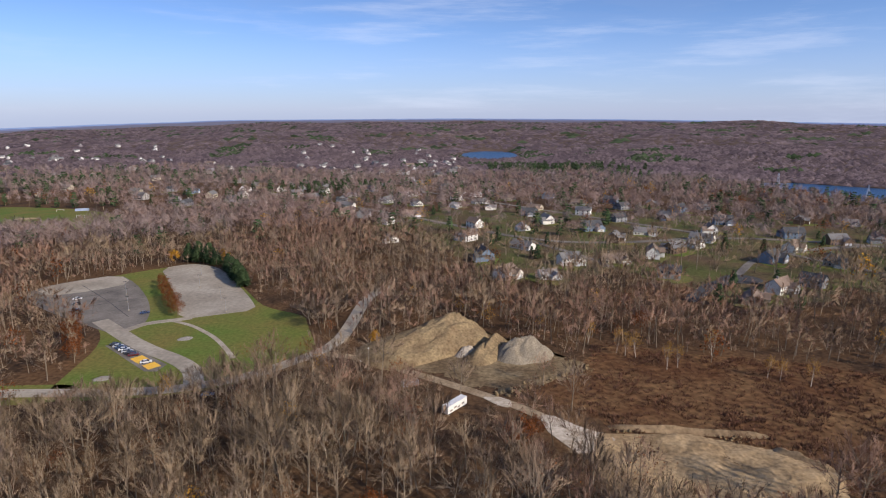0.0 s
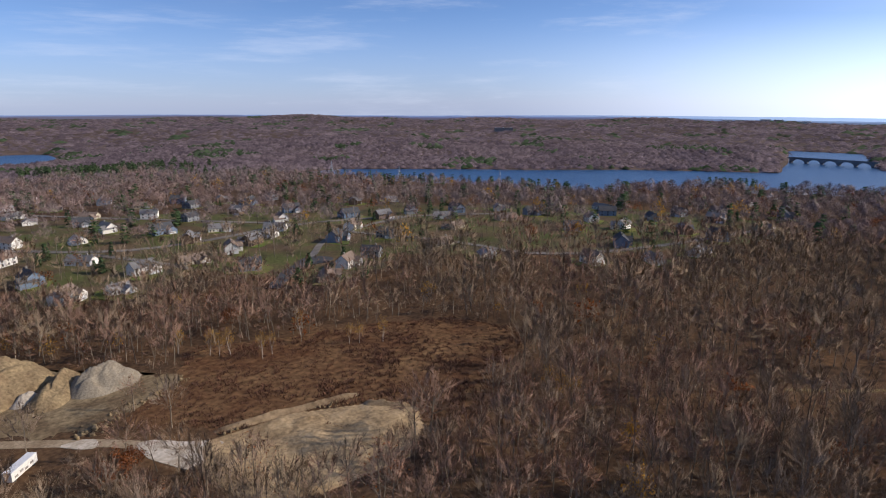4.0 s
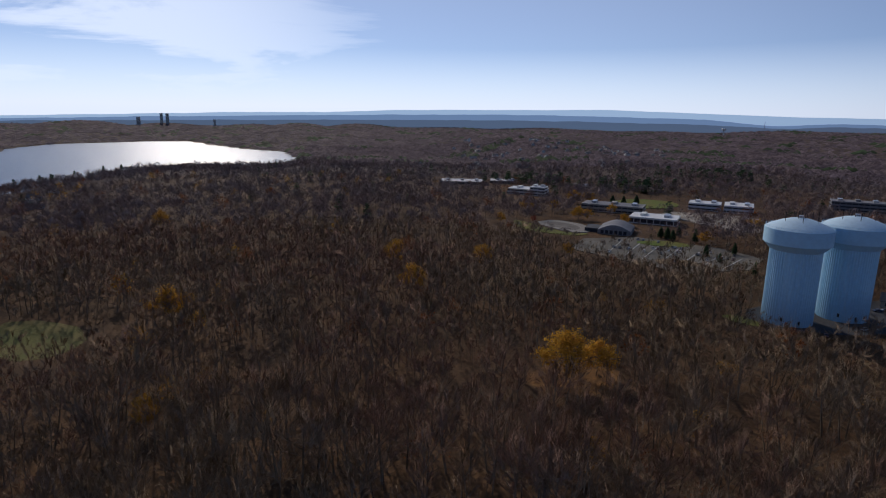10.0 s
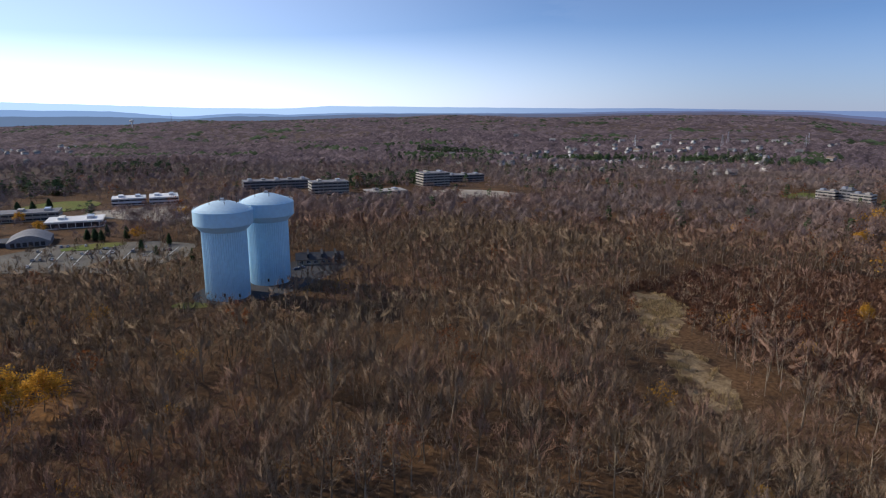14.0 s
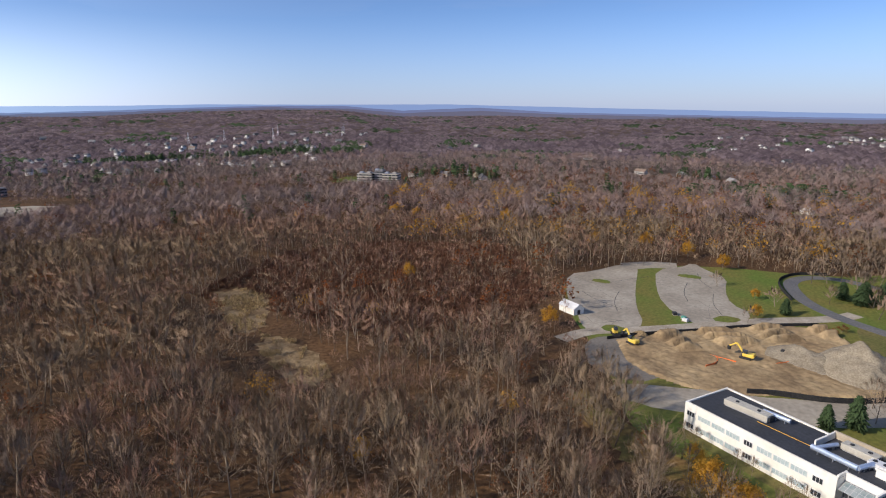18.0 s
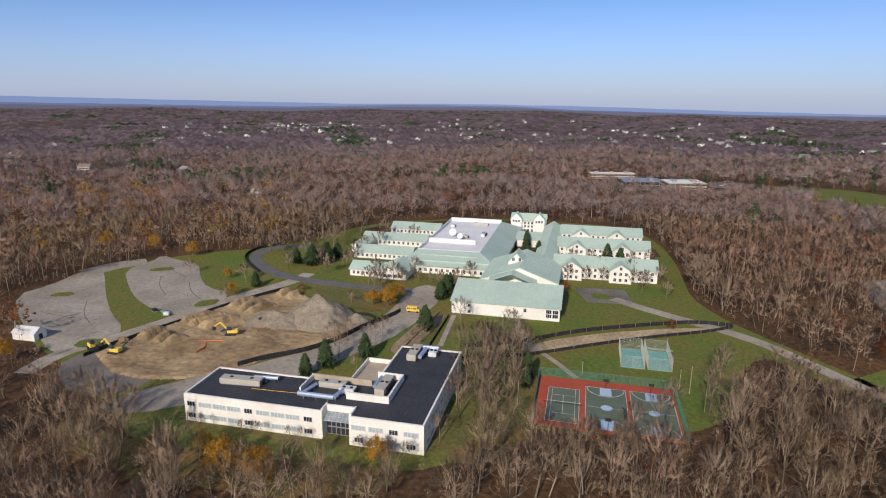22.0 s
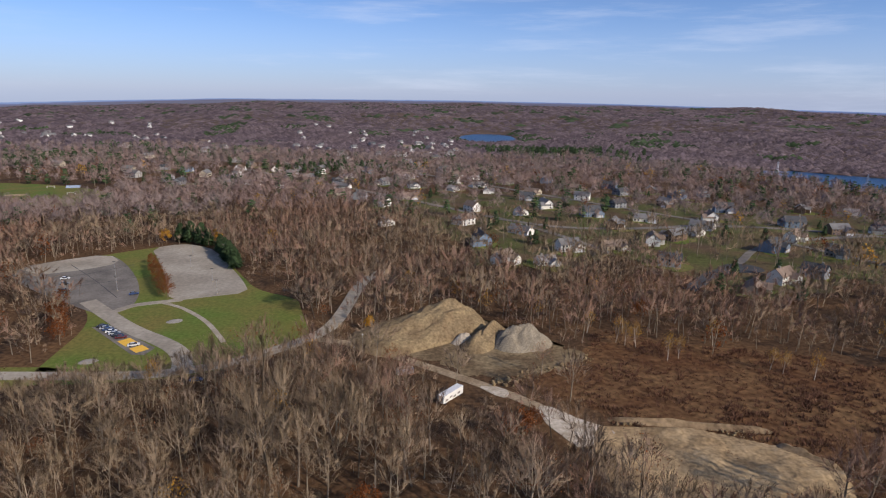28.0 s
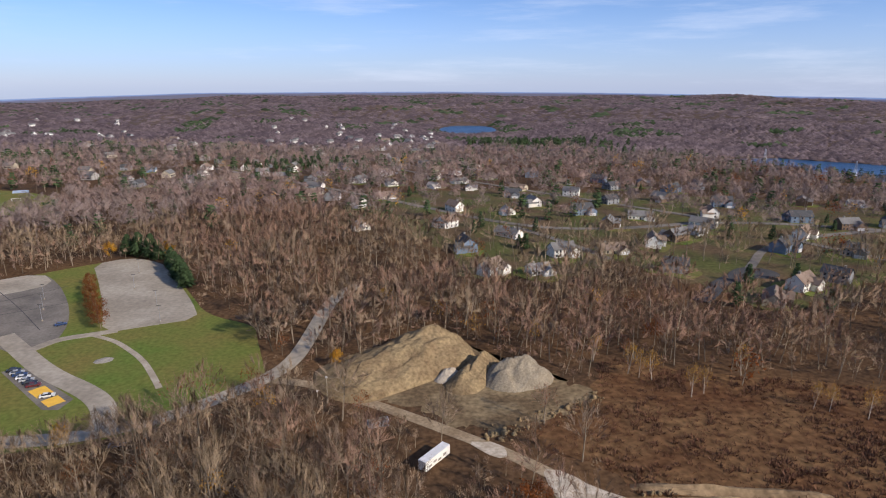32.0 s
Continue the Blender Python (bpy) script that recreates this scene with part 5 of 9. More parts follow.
def trenches(x, y, n):
    """Rows of dug trenches and banks along the road side of the dig, a flat floor beyond them."""
    s = (x + 283) * 0.77 + (y + 46) * 0.65
    along = -(x + 283) * 0.65 + (y + 46) * 0.77
    if s < 3:
        return 0.2
    fade = min(1.0, max(0.0, (33 - s) / 8)) * min(1.0, max(0.0, (along + 18) / 10))
    bent = noise.noise((along * 0.045, s * 0.06, 4.0))
    w = math.sin(s * 0.85 + bent * 4.0) + 0.5 * noise.noise((along * 0.25, s * 0.25, 2.0))
    bank = max(0.0, min(1.0, 0.4 + w * 2.4))
    gap = max(0.15, min(1.0, 0.7 + 2.0 * noise.noise((along * 0.08, s * 0.03, 9.0))))
    return bank * 2.6 * fade * gap + (1.5 if 3 < s < 6 and n > -0.3 else 0.0)


rough_field("excavation", PIT, 0.9, 0.8, M_DIG, "churned sandy earth of a building site", 2.0, 0.1, trenches)
heap("gravel_mound", -271, 28, 18, 16, 12.0, 40, M_GRAVEL, "tall grey gravel heap on a building site", 1.0, 0.15, 1.0, 40, 0.6)
heap("gravel_mound", -261, 43, 8.5, 7.5, 5.2, 20, M_GRAVEL, "small round grey gravel heap", 4.0, 0, 1.0, 30, 0.6)
heap("earth_mound", -273, 10, 17, 11, 5.0, 60, M_GRAVEL, "low spread heap of grey gravel", 7.0, 0.3, 1.0, 34, 0.7)
heap("rubble_mound", -268, -54, 5, 3.5, 2.4, 40, M_SPOIL, "small heap of brown rubble by the site road", 9.0, 0.2)


def excavator(x, y, turn, reach):
    """A tracked digger with its boom bent towards +x."""
    t = thing("excavator", pose(x, y, 1.0, 0, 0, turn), "yellow tracked excavator with bent boom on bare earth", "excavator", "site machines")
    for s in (-1, 1):
        bm = bmesh.new()
        box(bm, -2.3, 2.3, s * 1.25 - 0.35, s * 1.25 + 0.35, -0.6, 0.45, bevel=0.3)
        part("track", bm, M_DARK, t)
    bm = bmesh.new()
    box(bm, -3.2, 1.2, -1.4, 1.4, 0.6, 1.9, bevel=0.18)
    box(bm, -3.3, -2.2, -1.35, 1.35, 0.7, 2.2, bevel=0.2)
    part("body", bm, M_MACHINE, t)
    bm = bmesh.new()
    box(bm, -0.6, 1.3, 0.3, 1.4, 1.9, 3.4, bevel=0.15)
    part("cab", bm, M_GLASS, t, "dark glazed cab")
    knee, tip = Vector((4.0, -0.3, 5.2)), Vector((reach, -0.3, 3.2))
    bm = bmesh.new()
    rod(bm, (1.0, -0.3, 1.6), knee, 0.42, 6)
    part("boom", bm, M_MACHINE, t)
    bm = bmesh.new()
    rod(bm, knee, tip, 0.32, 6)
    part("arm", bm, M_MACHINE, t)
    bm = bmesh.new()
    box(bm, -0.7, 0.7, -0.6, 0.6, -1.5, 0.2, Matrix.Translation(tip), bevel=0.25)
    part("bucket", bm, M_DARK, t)
    bm = bmesh.new()
    rod(bm, (1.4, -0.3, 1.6), Vector((2.7, -0.3, 3.2)), 0.14, 6)
    part("ram", bm, M_STEEL, t)
    return t


excavator(-262, -11, 258, 6.8)
excavator(-255, -55, 236, 6.2)
t = thing("bulldozer", pose(-272, 2, 1.0, 0, 0, 60), "small yellow bulldozer on bare earth", "bulldozer", "site machines")
for s in (-1, 1):
    part("track", one_box(-1.6, 1.6, s * 0.9 - 0.25, s * 0.9 + 0.25, -0.8, 0.2, bevel=0.2), M_DARK, t)
part("body", one_box(-1.5, 1.5, -0.7, 0.7, -0.2, 1.0, bevel=0.15), M_MACHINE, t)
part("cab", one_box(-1.0, 0.3, -0.7, 0.7, 1.0, 2.3, bevel=0.1), M_DARK, t)
part("blade", one_box(1.9, 2.15, -1.5, 1.5, -0.9, 0.4, bevel=0.05), M_MACHINE, t)
t = thing("loader", pose(-262, -64, 0.9, 0, 0, 30), "yellow wheel loader beside the dig", "loader", "site machines")
part("body", one_box(-2.6, 0.6, -1.1, 1.1, 0.4, 2.0, bevel=0.2), M_MACHINE, t)
part("cab", one_box(-0.6, 0.9, -0.8, 0.8, 2.0, 3.4, bevel=0.12), M_GLASS, t)
part("bucket", one_box(2.2, 3.4, -1.5, 1.5, -0.4, 0.9, bevel=0.2), M_DARK, t)
for sx in (-1.7, 1.3):
    for sy in (-1.2, 1.2):
        bm = bmesh.new()
        cyl(bm, 0.75, 0.75, -0.3, 0.3, 14, pose(sx, sy, 0.1, 90))
        part("wheel", bm, M_DARK, t)
for pts in ([(-262, 0), (-268, 6), (-272, 12)], [(-259, -22), (-252, -20), (-246, -24)], [(-256, -14), (-258, -24)]):
    ribbon("mesh_barrier", pts, 0.12, 1.0, M_ORANGE, "crumpled orange plastic mesh barrier", "barrier", 0.8, kind="")

# ---- white office block ----
off = thing("office_building", K.copy(), "two-storey white office block with black flat roof", "office building")
bm = bmesh.new()
box(bm, -85, -38, -118, -98, 0, 9.0)
body = part("wall", bm, M_WHITE, off)
wall_r = part("wall", one_box(-29, -6, -119, -65, 0, 9.0), M_WHITE, off)
wall_c = part("wall", one_box(-38, -29, -114.5, -98, 0, 9.0), M_WHITE, off)
for name, (a, b, c, d) in (("l", (-84.4, -38, -117.4, -98.5)), ("r", (-29, -6.6, -118.4, -65.6)), ("c", (-38, -29, -113.9, -98.5))):
    part("roof", one_box(a, b, c, d, 9.0, 9.08), M_ROOF_BLACK, off, "black membrane roof")
for a, b, c, d, h in ((-85, -38, -118, -117.4, 9.5), (-85, -84.4, -117.4, -98, 9.5), (-84.4, -50, -98.6, -98, 9.5), (-38.5, -38, -117.4, -113.4, 9.9), (-29, -28.5, -118.4, -113.4, 9.9), (-38, -29, -114.5, -113.9, 9.9),
                      (-29, -6, -119, -118.4, 9.5), (-6.6, -6, -118.4, -65, 9.5), (-29, -6.6, -65.6, -65, 9.5), (-29, -28.4, -88, -65.6, 9.5)):
    part("parapet", one_box(a, b, c, d, 9.0, h), M_WHITE, off)
for z in (1.4, 5.4):
    for i in range(9):
        u = -82.6 + i * 5.0
        me = WIN_BAND_DARK if (i * 7 + int(z)) % 4 == 1 else WIN_BAND_BLUE
        piece("window", me, pose(u, -118.02, z), body)
    for i in range(4):
        me = WIN_BAND_DARK if (i + int(z)) % 3 == 1 else WIN_BAND_BLUE
        piece("window", me, pose(-26 + i * 5.4, -119.02, z), wall_r)
    for i in range(9):
        piece("window", WIN_BAND_DARK if i % 3 == 0 else WIN_BAND_BLUE, pose(-5.98, -114 + i * 5.6, z, 0, 0, 90), wall_r)
    for i in range(3):
        piece("window", WIN_BAND_BLUE, pose(-85.02, -114 + i * 6, z, 0, 0, -90), body)
# glazed entrance
WIN_ENTRANCE = window_mesh(1.25, 2.2, 0, M_GLASS, M_STEEL)
for i in range(6):
    for j in range(3):
        piece("entrance_window", WIN_ENTRANCE, pose(-37.2 + i * 1.5, -114.55, 0.3 + j * 2.6), wall_c)
canopy = bmesh.new()
for i in range(7):
    rod(canopy, (-37.6 + i * 1.35, -114.4, 7.6), (-37.6 + i * 1.35, -117.6, 6.2), 0.07, 5)
for j in range(3):
    rod(canopy, (-37.6, -114.6 - j * 1.4, 7.5 - j * 0.65), (-29.4, -114.6 - j * 1.4, 7.5 - j * 0.65), 0.07, 5)
part("canopy_frame", canopy, M_WHITE_METAL, off, "white steel entrance canopy frame")
bm = bmesh.new()
q = [bm.verts.new(p) for p in ((-37.7, -114.6, 7.55), (-29.3, -114.6, 7.55), (-29.3, -117.6, 6.15), (-37.7, -117.6, 6.15))]
bm.faces.new(q)
bmesh.ops.solidify(bm, geom=bm.faces[:], thickness=0.05)
part("canopy_glass", bm, M_GLASS_BLUE, off, "pale glazed canopy roof")
# walls round the roof plant and the terrace
for a, b, c, d, z, h, m in ((-50, -29, -98.6, -98, 9, 11.2, M_TAN), (-50, -49.5, -108, -98.6, 9, 11.0, M_WHITE), (-34, -20, -108.5, -107.9, 9, 11.4, M_WHITE), (-20.6, -20, -107.9, -92, 9, 11.4, M_WHITE),
                            (-29, -20.6, -92.5, -92, 9, 11.4, M_WHITE), (-33, -29, -98, -97.5, 0, 9.5, M_WHITE)):
    part("plant_screen", one_box(a, b, c, d, z, h), m, off)
part("terrace", one_box(-40, -29, -98, -72, 0, 5.0), M_TAN, off, "tan paved terrace")
for a, b, c, d in ((-40, -39.5, -98, -72), (-40, -29, -72.5, -72)):
    part("terrace_wall", one_box(a, b, c, d, 5.0, 6.6), M_WHITE, off)

bm = bmesh.new()
for a, b in (((-66, -109.5), (-58, -109.2)), ((-58, -109.2), (-40, -108.6))):
    rod(bm, (*a, 9.22), (*b, 9.22), 0.07, 5)
part("gas_pipe", bm, M_YELLOW_PAINT, off, "thin yellow pipe along the roof")


def roof_unit(u, v, w, d, h, turn=0.0, m=None, base=9.08):
    """A ribbed air-handling unit on a kerb, with fan rings."""
    t = thing("rooftop_unit", K @ pose(u, v, base, 0, 0, turn), "beige ribbed air-handling unit on a flat roof", "air conditioner", "rooftop units")
    part("kerb", one_box(-w / 2 + 0.3, w / 2 - 0.3, -d / 2 + 0.3, d / 2 - 0.3, 0, 0.35), M_STEEL, t)
    bm = bmesh.new()
    box(bm, -w / 2, w / 2, -d / 2, d / 2, 0.35, h, bevel=0.08)
    part("casing", bm, m or M_UNIT, t)
    n = int(w / 0.8)
    rib = shape("rib", one_box(-0.06, 0.06, -d / 2 - 0.06, d / 2 + 0.06, 0.4, h + 0.05), m or M_UNIT)
    for i in range(n):
        piece("rib", rib, pose(-w / 2 + (i + 0.5) * w / n, 0, 0), t)
    for i in range(2):
        bm = bmesh.new()
        cyl(bm, 0.6, 0.5, h, h + 0.25, 14, None, -w / 4 + i * w / 2, 0)
        part("fan_ring", bm, M_DARK, t)
    part("intake", one_box(w / 2, w / 2 + 0.5, -d / 3, d / 3, 0.5, h * 0.8), M_DARK, t)


def duct(u0, v0, u1, v1, z, r, label="shiny silver-blue roof duct on legs"):
    t = thing("roof_duct", K.copy(), label, "duct", "roof ducts")
    bm = bmesh.new()
    rod(bm, (u0, v0, z), (u1, v1, z), r, 10)
    part("pipe", bm, M_DUCT_BLUE, t)
    d = Vector((u1 - u0, v1 - v0))
    for i in range(3):
        p = Vector((u0, v0)) + d * (i + 0.5) / 3
        part("leg", one_box(p.x - 0.08, p.x + 0.08, p.y - 0.5, p.y + 0.5, 9.08, z - r * 0.6), M_STEEL, t)


roof_unit(-71, -107, 14, 3.4, 2.2, 4)
roof_unit(-41, -102, 9, 3, 2.1, 0)
roof_unit(-24.5, -99, 3.2, 11, 2.4, 0)
roof_unit(-22, -72, 3.4, 10, 2.6, 0)
roof_unit(-35, -104.5, 5, 3, 1.9, 0, M_WHITE_METAL)
roof_unit(-15.5, -70, 3, 4, 2.0, 0, M_WHITE_METAL)
duct(-68, -104, -60, -103, 10.4, 0.7)
duct(-49, -111, -37, -111, 10.5, 0.8)
duct(-37, -111, -36, -105.5, 10.5, 0.7)
duct(-48, -111, -46, -104, 10.5, 0.6)
duct(-27.3, -101, -27.2, -94, 10.4, 0.7)
duct(-19, -76, -18.6, -67, 10.8, 0.8)
duct(-20, -68, -14, -67.6, 11.2, 0.7)


# ---- school ----
school = thing("school_building", K.copy(), "large white school with pale green metal roofs", "school building")
gym = wing(school, -24, 27, 0, 36, 6.2, 12, "u", "pale green seamed metal roof")
for u, z in ((-15.5, 3.6), (11, 3.4), (-15.5, 0.6)):
    piece("window", WIN_SMALL, pose(u, -0.02, z), gym)
for i in range(2):
    for z in (1.6, 3.6):
        piece("window", WIN_WIDE, pose(22 + i * 3.0, -0.02, z), gym)
row_windows(gym, WIN_TALL, 3, 33, 27, 2.0, 6, "right")
wing(school, -16, 24, 36.5, 76, 7.0, 14.2, "v")
lantern = wing(school, -3.5, 5.5, 50, 62, 13.5, 18.2, "v")
row_windows(lantern, WIN_SMALL, -2.5, 4.5, 50, 14.2, 2)
part("valley_roof", gable_roof(-11, 13, 28, 44, 8.2, 12.9, "v", 0.2), M_ROOF_GREEN, school)

# west range: low hipped ring round a flat plant roof
bm = bmesh.new()
outer = [(-68, 60, 5.0), (-9, 60, 5.0), (-9, 180, 5.0), (-68, 180, 5.0)]
inner = [(-62, 78, 10.2), (-24, 78, 10.2), (-24, 172, 10.2), (-62, 172, 10.2)]
o, i_ = [bm.verts.new(p) for p in outer], [bm.verts.new(p) for p in inner]
ob_, ib = [bm.verts.new((x, y, z - 0.3)) for x, y, z in outer], [bm.verts.new((x, y, 8.6)) for x, y, z in inner]
for a in range(4):
    b = (a + 1) % 4
    bm.faces.new((o[a], o[b], i_[b], i_[a]))
    bm.faces.new((ob_[a], ob_[b], o[b], o[a]))
    bm.faces.new((i_[a], i_[b], ib[b], ib[a]))
part("roof", bm, M_ROOF_GREEN, school, "pale green hipped metal roof")
for z, d in ((6.6, 3.8), (8.3, 9.5)):
    bm = bmesh.new()
    for x0, x1, y0, y1 in ((-68 + d, -9 - d * 1.6, 60 + d * 1.2, 60 + d * 1.2 + 0.5), (-9 - d * 1.6 - 0.5, -9 - d * 1.6, 60 + d * 1.2, 178 - d * 0.5)):
        box(bm, x0, x1, y0, y1, z - 0.7, z + 0.55)
    part("roof_step", bm, M_ROOF_GREEN, school)
part("flat_roof", one_box(-62, -24, 78, 172, 8.2, 8.7), M_ROOF_WHITE, school, "white membrane roof")
part("parapet", one_box(-62, -24, 78, 78.5, 8.7, 10.4), M_ROOF_WHITE, school)
part("parapet", one_box(-61.5, -31, 102, 102.5, 8.7, 11.6), M_ROOF_WHITE, school)
part("parapet", one_box(-62.4, -61.9, 78, 172, 8.7, 10.6), M_ROOF_WHITE, school)
part("parapet", one_box(-62, -24, 171.5, 172, 8.7, 11.5), M_ROOF_WHITE, school)
west = part("wall", one_box(-66.8, -10.2, 61.2, 178.8, 0, 4.9), M_WHITE, school)
row_windows(west, WIN_SMALL, -58, -12, 61.2, 1.4, 14)
a_w = wing(school, -94, -68.5, 46, 60, 4.0, 7.2, "u")
row_windows(a_w, WIN_SMALL, -93, -69, 46, 1.3, 9)
a2 = wing(school, -76, -60, 44, 66, 4.2, 8.0, "v")
row_windows(a2, WIN_WIDE, -74, -62, 44, 1.2, 4)
b_w = wing(school, -106, -68.5, 84, 99, 4.0, 7.2, "u")
row_windows(b_w, WIN_SMALL, -105, -69, 84, 1.3, 12)
c_w = wing(school, -114, -68.5, 120, 136, 4.0, 7.2, "u")
row_windows(c_w, WIN_SMALL, -103, -69, 120, 1.3, 10)
d_w = wing(school, -105, -68.5, 157, 174, 4.0, 7.4, "u")
row_windows(d_w, WIN_SMALL, -104, -69, 157, 1.3, 12)
wing(school, -114, -104, 99.5, 119.5, 4.0, 6.2, "v")
# east ranges, two storeys
for v0, v1, u0, u1, gables in ((73, 92, 20, 77, (30, 57)), (119, 140, 20, 77, (32, 60)), (158, 179, 20, 75, (34, 58))):
    w = wing(school, u0, u1, v0, v1, 7.2, 11.2, "u")
    for z in (1.2, 4.6):
        row_windows(w, WIN_SMALL, u0 + 1, u1 - 1, v0, z, 16)
        row_windows(w, WIN_SMALL, v0 + 2, v1 - 2, u1, z, 4, "right")
    for g in gables:
        gw = wing(school, g - 6, g + 6, v0 - 4.5, v0 + 5, 7.0, 10.8, "v")
        for z in (1.2, 4.6):
            row_windows(gw, WIN_SMALL, g - 4.5, g + 4.5, v0 - 4.5, z, 3)
        piece("window", WIN_SMALL, pose(g, v0 - 4.52, 7.7), gw)
link = wing(school, 8, 20, 64, 182, 6.6, 10.4, "v")
row_windows(link, WIN_SMALL, 9.5, 18.5, 64, 1.2, 4)
row_windows(link, WIN_SMALL, 9.5, 18.5, 64, 4.4, 4)
hall = wing(school, -18, 7.6, 183, 196, 9.5, 14, "u")
for z in (1.5, 4.5, 7.0):
    row_windows(hall, WIN_SMALL, -17, 7, 183, z, 9)
for u in (-14, 3):
    w = wing(school, u - 4, u + 4, 180, 188, 11.5, 15.5, "v")
    row_windows(w, WIN_SMALL, u - 3, u + 3, 180, 8.8, 3)
wing(school, -9, 7.6, 140, 160, 5.0, 8.5, "u")
for i, (u, v, w, d) in enumerate(((-42, 118, 6, 2.5), (-30, 128, 2.5, 9), (-38, 160, 12, 2), (-56, 150, 3, 3))):
    roof_unit(u, v, w, d, 2.2, 0, M_WHITE_METAL if i % 2 else M_UNIT, 8.7)
for u, v, r in ((-50, 122, 2.6), (-43, 112, 2.0)):
    t = thing("satellite_dish", K @ pose(u, v, 8.7), "large white satellite dish on a flat roof", "satellite dish", "satellite dishes")
    bm = bmesh.new()
    cyl(bm, 0.25, 0.2, 0, 1.8, 8)
    part("mast", bm, M_STEEL, t)
    bm = bmesh.new()
    cyl(bm, 0.4, r, 0, 0.8, 20, pose(0, -0.4, 2.6, 55, 0, 0))
    part("dish", bm, M_WHITE, t)
    bm = bmesh.new()
    rod(bm, (0, -0.5, 2.6), (0, -2.2, 3.7), 0.07)
    part("feed_arm", bm, M_DARK, t)
t = thing("flagpole", K @ pose(-12, 40, 0), "tall white flagpole before the school", "flagpole")
bm = bmesh.new()
cyl(bm, 0.12, 0.06, 0, 13, 8)
part("pole", bm, M_WHITE_METAL, t)
# forecourt of the east range
sheet("pavement", [(-280, 166), (-269, 190), (-247, 181), (-257, 160)], 0.08, M_ASPHALT, "grey forecourt asphalt with a turning circle", "forecourt", 0)
sheet("traffic_island", [(-269, 169), (-264, 178), (-256, 175), (-261, 166)], 0.22, M_LAWN, "kerbed round grass island", "traffic island", thick=0.3, kind="")

# ---- ball courts ----
M_CAGE_NET = mat("pale_netting", (0.42, 0.48, 0.42), (0.5, 0.52, 0.45), rough=0.7, scale=0.5, fine=2.0)
M_CAGE_FLOOR = mat("teal_court_paint", (0.16, 0.36, 0.32), (0.22, 0.42, 0.36), rough=0.8, scale=0.3, fine=1.5, fine_amt=0.15)
court = thing("ball_court", K.copy(), "red and green painted ball courts behind green netting", "ball court", kind="structure")
part("slab", one_box(23, 69.5, -94, -58, -0.2, 0.1), M_COURT_RED, court, "red painted surface")
for a, b, c, d in ((26.5, 37.4, -90.2, -66.4), (39.4, 53.2, -92, -63), (54.6, 68.8, -92, -63)):
    part("playing_field", one_box(a, b, c, d, 0.1, 0.106), M_COURT_GREEN, court, "green painted playing surface")


def court_line(a, b, c, d, z=0.112, m=None):
    part("line", one_box(a, b, c, d, 0.106, z), m or M_LINE, court)


w = 0.07
for a, b, c, d in ((26.5, 37.4, -90.2, -66.4), (39.4, 53.2, -92, -63), (54.6, 68.8, -92, -63)):
    for q in ((a, b, c, c + 2 * w), (a, b, d - 2 * w, d), (a, a + 2 * w, c, d), (b - 2 * w, b, c, d)):
        court_line(*q)
for q in ((27.9, 28.0, -90, -66.6), (35.9, 36.0, -90, -66.6), (28, 35.9, -84.7, -84.6), (28, 35.9, -72, -71.9), (31.9, 32, -84.6, -72), (39.6, 53, -77.6, -77.5), (54.8, 68.6, -77.6, -77.5)):
    court_line(*q)
for cx in (46.3, 61.7):
    for v0, v1 in ((-69, -63.2), (-91.8, -86)):
        court_line(cx - 2.0, cx + 2.0, v0, v1, 0.116, M_COURT_BLUE)
    bm = bmesh.new()
    cyl(bm, 1.9, 1.9, 0.106, 0.116, 28, None, cx, -77.5)
    part("centre_circle", bm, M_COURT_BLUE, court)
    for s, v in ((1, -63.4), (-1, -91.6)):
        bm = bmesh.new()
        for i in range(16):
            t0, t1 = math.pi * i / 16, math.pi * (i + 1) / 16
            q = [bm.verts.new((cx + r * math.cos(t), v - s * r * 0.95 * math.sin(t), 0.113)) for r, t in ((6.3, t0), (6.5, t0), (6.5, t1), (6.3, t1))]
            bm.faces.new(q)
        part("arc", bm, M_LINE, court)
        hp = thing("basketball_hoop", K @ pose(cx, v + s * 1.0, 0, 0, 0, 0 if s > 0 else 180), "dark post basketball hoop with backboard", "basketball hoop", "basketball hoops")
        bm = bmesh.new()
        cyl(bm, 0.1, 0.08, 0, 3.2, 8)
        rod(bm, (0, 0, 3.2), (0, -1.1, 3.5), 0.07)
        part("post", bm, M_DARK, hp)
        part("backboard", one_box(-0.9, 0.9, -1.2, -1.12, 2.9, 4.0), M_DARK, hp)
        bm = bmesh.new()
        cyl(bm, 0.23, 0.23, 3.03, 3.08, 12, None, 0, -1.45)
        part("rim", bm, M_ORANGE, hp)
net = thing("tennis_net", K @ pose(32, -78.3, 0.1), "white-topped tennis net between posts", "tennis net")
for u in (-6.2, 6.2):
    bm = bmesh.new()
    cyl(bm, 0.06, 0.06, 0, 1.1, 8, None, u, 0)
    part("post", bm, M_DARK, net)
part("tape", one_box(-6.2, 6.2, -0.03, 0.03, 0.92, 1.0), M_LINE, net)
bm = bmesh.new()
for i in range(40):
    u = -6.1 + i * 0.31
    box(bm, u - 0.012, u + 0.012, -0.01, 0.01, 0.05, 0.92)
for j in range(6):
    box(bm, -6.2, 6.2, -0.01, 0.01, 0.1 + j * 0.15, 0.12 + j * 0.15)
part("netting", bm, M_DARK, net)


